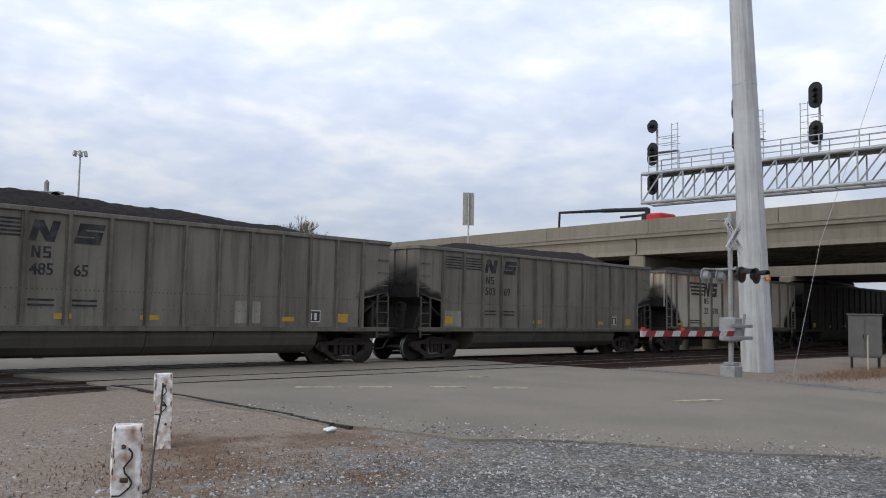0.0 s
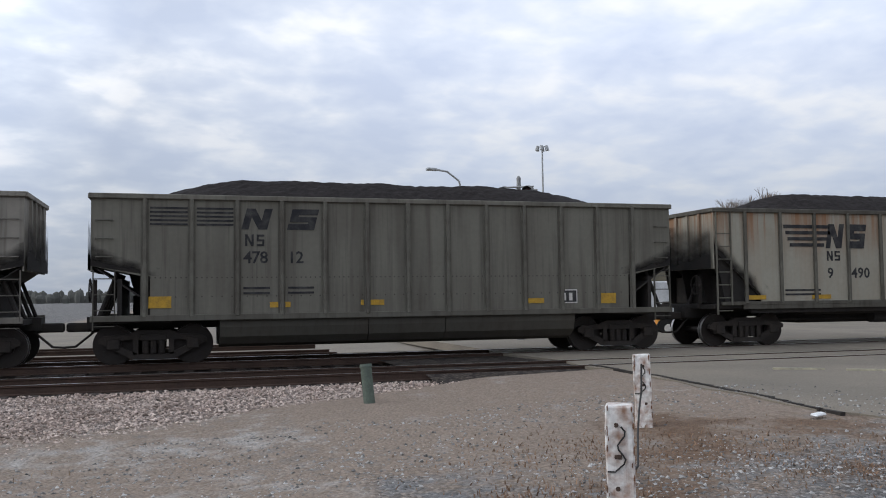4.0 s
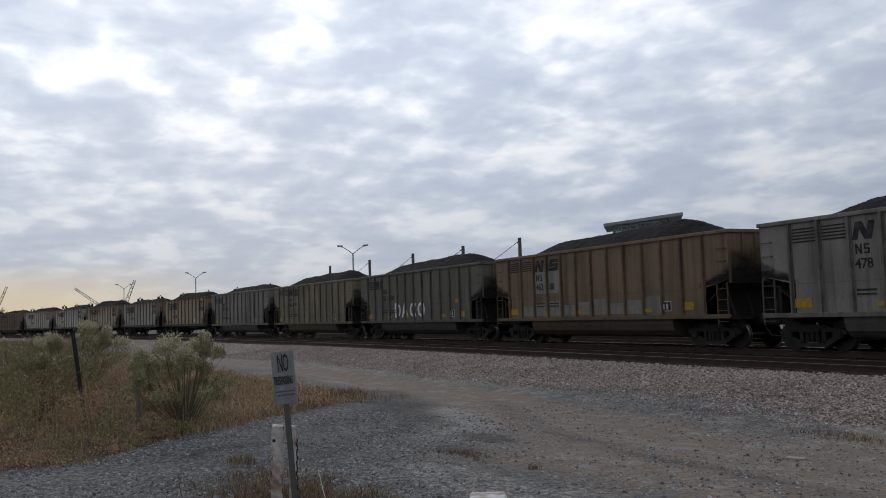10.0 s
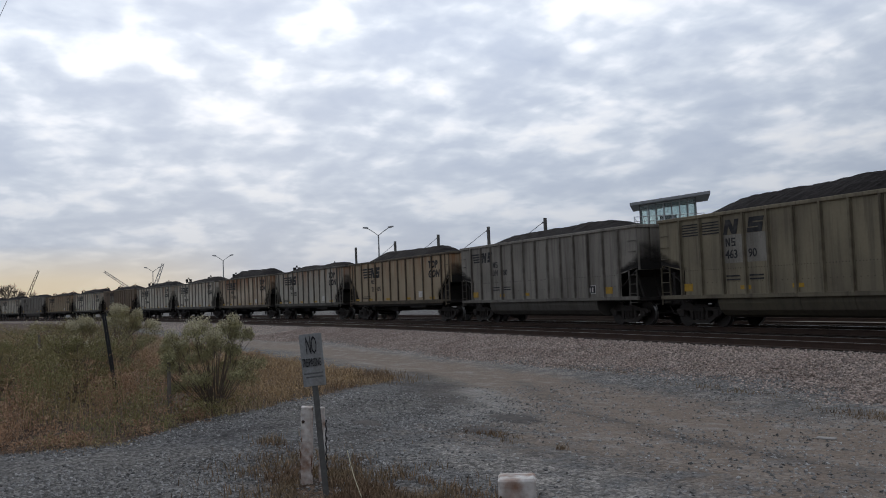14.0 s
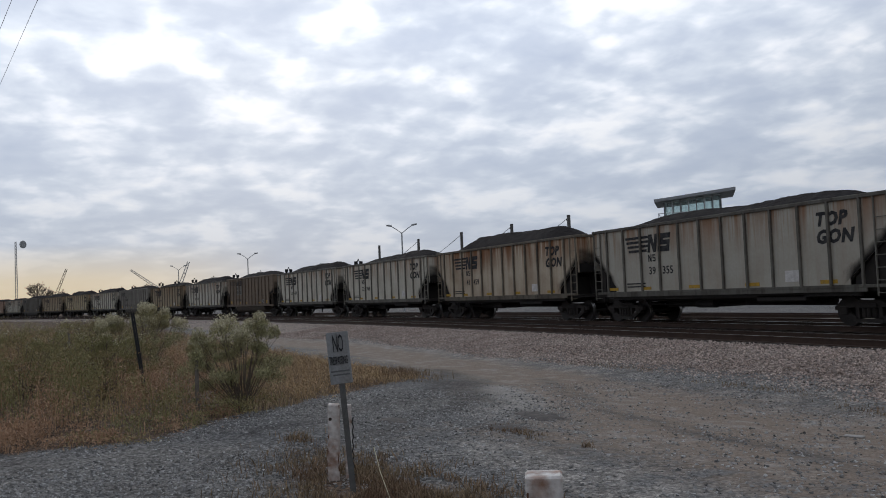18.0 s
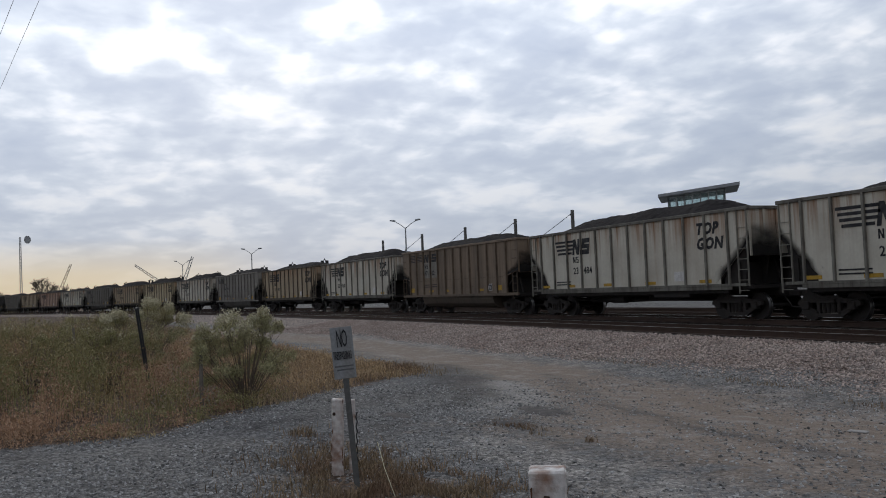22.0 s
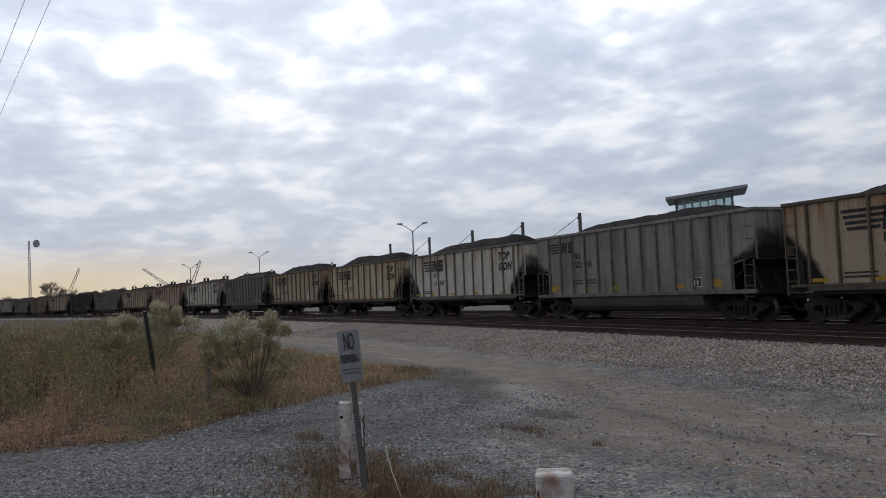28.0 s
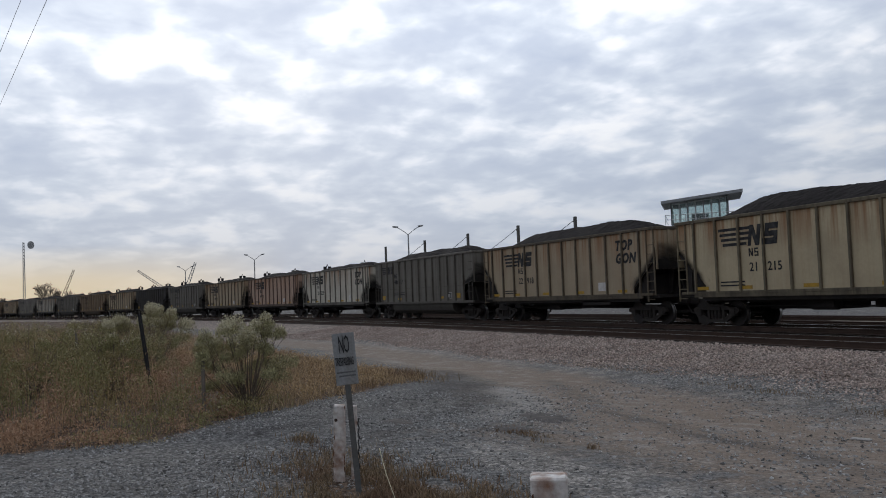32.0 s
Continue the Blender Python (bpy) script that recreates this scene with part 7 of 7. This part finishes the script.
blades("rust_brown_weeds", east, M_RUSTG, 0.008, 1.1, label="flattened rust-brown weeds by the posts and pole")
stalk = thing("fallen_stalk", "pale dry stalk leaning over the weeds", "stalk")
part("stem", cable([(-7.7, 2.75, -0.3), (-7.9, 2.72, -0.05), (-8.3, 2.8, 0.12)], 0.004, M_FLUFF), None, stalk)

M_MUD = mat("wet_dark_mud", (0.06, 0.053, 0.05), 0.9, dark=(0.13, 0.11, 0.097), scale=6, amount=0.7)


def puddle(x, y, rx, ry, seed):
    """A ragged flat patch of dark wet mud on the gravel."""
    p = thing("mud_patch", "small dark wet mud patch in the gravel", "mud", group="mud patches")
    bm = bmesh.new()
    rings = []
    for k in (0.35, 0.7, 1.0):
        ring = []
        for i in range(22):
            a = math.tau * i / 22
            r = k * (1 + 0.7 * noise.noise(Vector((math.cos(a) * 2.6, math.sin(a) * 2.6, seed))))
            X, Y = x + rx * r * math.cos(a), y + ry * r * math.sin(a)
            ring.append(bm.verts.new((X, Y, ground_z(X, Y) + (0.016 if k < 1 else -0.004))))
        rings.append(ring)
    bm.faces.new(rings[0])
    for a, b in zip(rings, rings[1:]):
        for i in range(22):
            j = (i + 1) % 22
            bm.faces.new((a[i], b[i], b[j], a[j]))
    part("mud", bm, M_MUD, p, smooth=True)


puddle(-11.9, 6.72, 0.62, 0.30, 1.0)
puddle(-11.1, 5.72, 0.42, 0.28, 2.0)
puddle(-5.75, 8.65, 0.30, 0.62, 3.0)
puddle(-12.6, 4.6, 0.35, 0.2, 4.0)
for x, y, a in ((-8.3, 9.3, 20),):
    lt = thing("litter_scrap", "pale flat scrap of litter on the gravel", "litter", pose(x, y, ground_z(x, y) + 0.005, 0, 0, a))
    bm = bmesh.new()
    box(bm, -0.13, -0.03, 0, 0.12, 0.03, 0.02, 0.008)
    for v in bm.verts:
        v.co += Vector((0.5, 0.5, 0.4)) * 0.03 * noise.noise(v.co * 17 + Vector((x, 0, 0)))
    part("scrap", bm, M_STONE, lt)

# bare trees


def bare_tree(x, y, h, seed, label):
    rnd = random.Random(seed)
    p = thing("bare_tree", label, "tree", pose(x, y, -0.5))
    bm = bmesh.new()
    tube(bm, (0, 0, 0), (0, 0, h * 0.35), h * 0.022, h * 0.016, 7)
    part("trunk", bm, M_TWIG, p)
    bm = bmesh.new()

    def grow(a, d, l, r, k):
        b = a + d * l
        tube(bm, a, b, r, r * 0.7, 4, False)
        if k:
            for _ in range(4):
                e = (d + Vector((rnd.uniform(-1, 1), rnd.uniform(-1, 1), rnd.uniform(-0.2, 0.8))) * 0.75).normalized()
                grow(a.lerp(b, rnd.uniform(0.5, 1)), e, l * 0.62, r * 0.58, k - 1)
    for _ in range(6):
        grow(Vector((0, 0, h * rnd.uniform(0.2, 0.35))), Vector((rnd.uniform(-1, 1), rnd.uniform(-1, 1), 1.1)).normalized(), h * 0.3, h * 0.011, 4)
    part("crown", bm, M_TWIG, p)
    return p


bare_tree(66.2, 87.9, 17.0, 4, "bare winter tree behind the overpass ramp")
bare_tree(-290.0, -5.6, 12.0, 6, "bare rounded winter tree at the end of the yard")
bare_tree(-294.0, -1.8, 9.6, 16, "bare rounded winter tree at the end of the yard")
bare_tree(-253, -14.8, 7.0, 9, "sparse bare tree beside the mast")
# a low line of far woods
vs, fs = [], []
rt = random.Random(5)
for i in range(2600):
    a = rt.uniform(0, math.tau)
    d = rt.uniform(620, 760)
    h = 5 + 5 * rt.random() + 3 * noise.noise(Vector((math.cos(a) * 6, math.sin(a) * 6, 0)))
    x, y, w = d * math.cos(a), d * math.sin(a), rt.uniform(3, 7)
    k = len(vs)
    for z, f in ((-1, 0.7), (h * 0.5, 1.0), (h * 0.85, 0.7), (h, 0.1)):
        for t in range(5):
            b = t * math.tau / 5 + i
            vs.append((x + math.cos(b) * w * f * 0.6, y + math.sin(b) * w * f * 0.6, z + rt.uniform(-.4, .4)))
    for r in range(3):
        for t in range(5):
            u = (t + 1) % 5
            fs.append((k + r * 5 + t, k + r * 5 + u, k + r * 5 + 5 + u, k + r * 5 + 5 + t))
me = bpy.data.meshes.new("far_woods")
me.from_pydata(vs, [], fs)
me.materials.append(M_HAZE)
tagged(new("far_woods", me), "low dark line of distant woods", "woods", kind="stuff")

# ---------------------------------------------------------------- ties, ballast stones, gravel


def tie_row(cy, s0, s1, step):
    rnd = random.Random(int(cy))
    bm = bmesh.new()
    box(bm, -0.115, -1.3, -0.17, 0.115, 1.3, 0.0, 0.008)
    me = mesh_of(bm, "tie", M_TIE)
    s = s0
    while s < s1:
        if not (ROAD_A - 0.6 < s < ROAD_B + 0.6):
            x, y, h = track(s, cy)
            part("tie", me, None, TRACKS[cy], "", pose(x + rnd.uniform(-.02, .02), y + rnd.uniform(-.05, .05), RAIL_Z - 0.178, 0, 0, math.degrees(h) + rnd.uniform(-1, 1)))
        s += step


tie_row(NEAR_Y, -75, 60, 0.52)
tie_row(TRAIN_Y, -60, 55, 0.60)


def stones(name, places, material, label, cat):
    """Angular stones: squashed eight-sided lumps. places: x, y, z, size."""
    P = np.array(places)
    n = len(P)
    rng = np.random.default_rng(n)
    base = np.array([(1, 0, 0), (-1, 0, 0), (0, 1, 0), (0, -1, 0), (0, 0, 1), (0, 0, -1)], float)
    V = base[None] * rng.uniform(0.55, 1.2, (n, 6, 1))
    V += rng.normal(0, 0.22, V.shape)
    a = rng.uniform(0, math.tau, n)
    b = rng.uniform(-0.7, 0.7, n)
    ca, sa, cb, sb = np.cos(a), np.sin(a), np.cos(b), np.sin(b)
    X = V[:, :, 0] * ca[:, None] - V[:, :, 1] * sa[:, None]
    Y = V[:, :, 0] * sa[:, None] + V[:, :, 1] * ca[:, None]
    Z = V[:, :, 2] * 0.75
    Y, Z = Y * cb[:, None] - Z * sb[:, None], Y * sb[:, None] + Z * cb[:, None]
    V = np.stack([X, Y, Z], -1) * P[:, None, 3:4] + P[:, None, :3]
    tri = np.array([(0, 2, 4), (2, 1, 4), (1, 3, 4), (3, 0, 4), (2, 0, 5), (1, 2, 5), (3, 1, 5), (0, 3, 5)])
    F = (tri[None] + 6 * np.arange(n)[:, None, None]).reshape(-1, 3)
    me = bpy.data.meshes.new(name)
    me.from_pydata(V.reshape(-1, 3).tolist(), [], F.tolist())
    me.materials.append(material)
    return tagged(new(name, me), label, cat, kind="stuff")


def bed_z(o):
    xs, zs = [p[0] for p in BED], [p[1] for p in BED]
    return float(np.interp(o, xs, zs))


rs1 = random.Random(21)
pl1 = []
while len(pl1) < 88000:
    s = 8.2 - 62 * rs1.random() ** 1.35 if rs1.random() < 0.93 else rs1.uniform(25, 50)
    if 3.5 + 3 * rs1.random() < s < ROAD_B + 0.2:
        continue
    o = NEAR_Y + (rs1.uniform(-6.9, -1.25) if rs1.random() < 0.85 else rs1.uniform(-3.5, -1.0))
    x, y, _ = track(s, o)
    pl1.append((x, y, bed_z(o) + rs1.uniform(-0.01, 0.03), 0.021 + 0.020 * rs1.random()))
stones("ballast_stones", pl1, M_BSTONE, "loose grey and brown crushed ballast stones on the shoulder", "ballast")
pl2 = []
while len(pl2) < 70000:
    x, y = rs1.uniform(-17, 14), 13.2 - 14 * rs1.random() ** 0.9
    if x > RX0 + 0.1 + 1.9 * rs1.random() ** 3 + max(0.0, 10 - y) * 0.75 or y > 13 or in_brush(x, y):
        continue
    dens = noise.noise(Vector((x * 0.45, y * 0.45, 2))) + 0.35 * noise.noise(Vector((x * 1.7, y * 1.7, 8)))
    if dens < rs1.uniform(-0.45, 0.35):
        continue
    so = soil(x, y)
    if rs1.random() < 0.85 * so[0] * (1 - 0.6 * so[1]):
        continue
    pl2.append((x, y, max(ground_z(x, y), road_z(x, y) + 0.004 if x > RX0 + max(0.0, 10 - y) * 0.75 else -9), 0.009 + 0.024 * rs1.random() ** 2.2))
M_PEB = mat("mixed_pebbles", (0.29, 0.283, 0.272), 0.95, 0.0, dark=(0.20, 0.19, 0.18), scale=0.8, amount=0.6, island=0.65)
stones("gravel_stones", pl2, M_PEB, "scattered grey gravel over the packed ground", "gravel")


# ---------------------------------------------------------------- what moves
def train_s(t, k):
    """Place along the line of the middle of car k."""
    return 2.8 + 10.643 * t + 0.007 * (t - 16) ** 2 + 16.18 * k + LBODY / 2


def car_pose(s):
    a, b = track(s - 6.05, TRAIN_Y), track(s + 6.05, TRAIN_Y)
    return pose((a[0] + b[0]) / 2, (a[1] + b[1]) / 2, RAIL_Z, 0, 0, math.degrees(math.atan2(b[1] - a[1], b[0] - a[0])))


def motions():
    for k, car in CARS.items():
        walk(car, [(t, car_pose(train_s(t, k))) for t in range(33)])
    walk(lorry, [(t, pose(54.0 + (y - 13) * 0.105, y, 7.28, 0, 0, -6)) for t, y in ((0, 33.2), (1, 15.6), (2, -2.0), (3, -19.0), (4, -33), (5, -43), (6, -48), (8, -50), (32, -50))])
    first = {}
    for k, car in CARS.items():
        for tr in car.children:
            if not tr.name.startswith("truck"):
                continue
            for ws in tr.children:
                if not ws.name.startswith("wheelset"):
                    continue
                x = round(ws.location.x, 2)
                if x not in first:
                    rows = []
                    for i in range(0, 961, 2):
                        t = i / 30
                        rows.append((t, pose(x, 0, 0.457) @ Matrix.Rotation(train_s(t, 0) / 0.457, 4, "Y")))
                    walk(ws, rows)
                    first[x] = ws.animation_data
                else:
                    ws.rotation_mode = "QUATERNION"
                    ad = ws.animation_data_create()
                    ad.action = first[x].action
                    ad.action_slot = first[x].action_slot


motions()
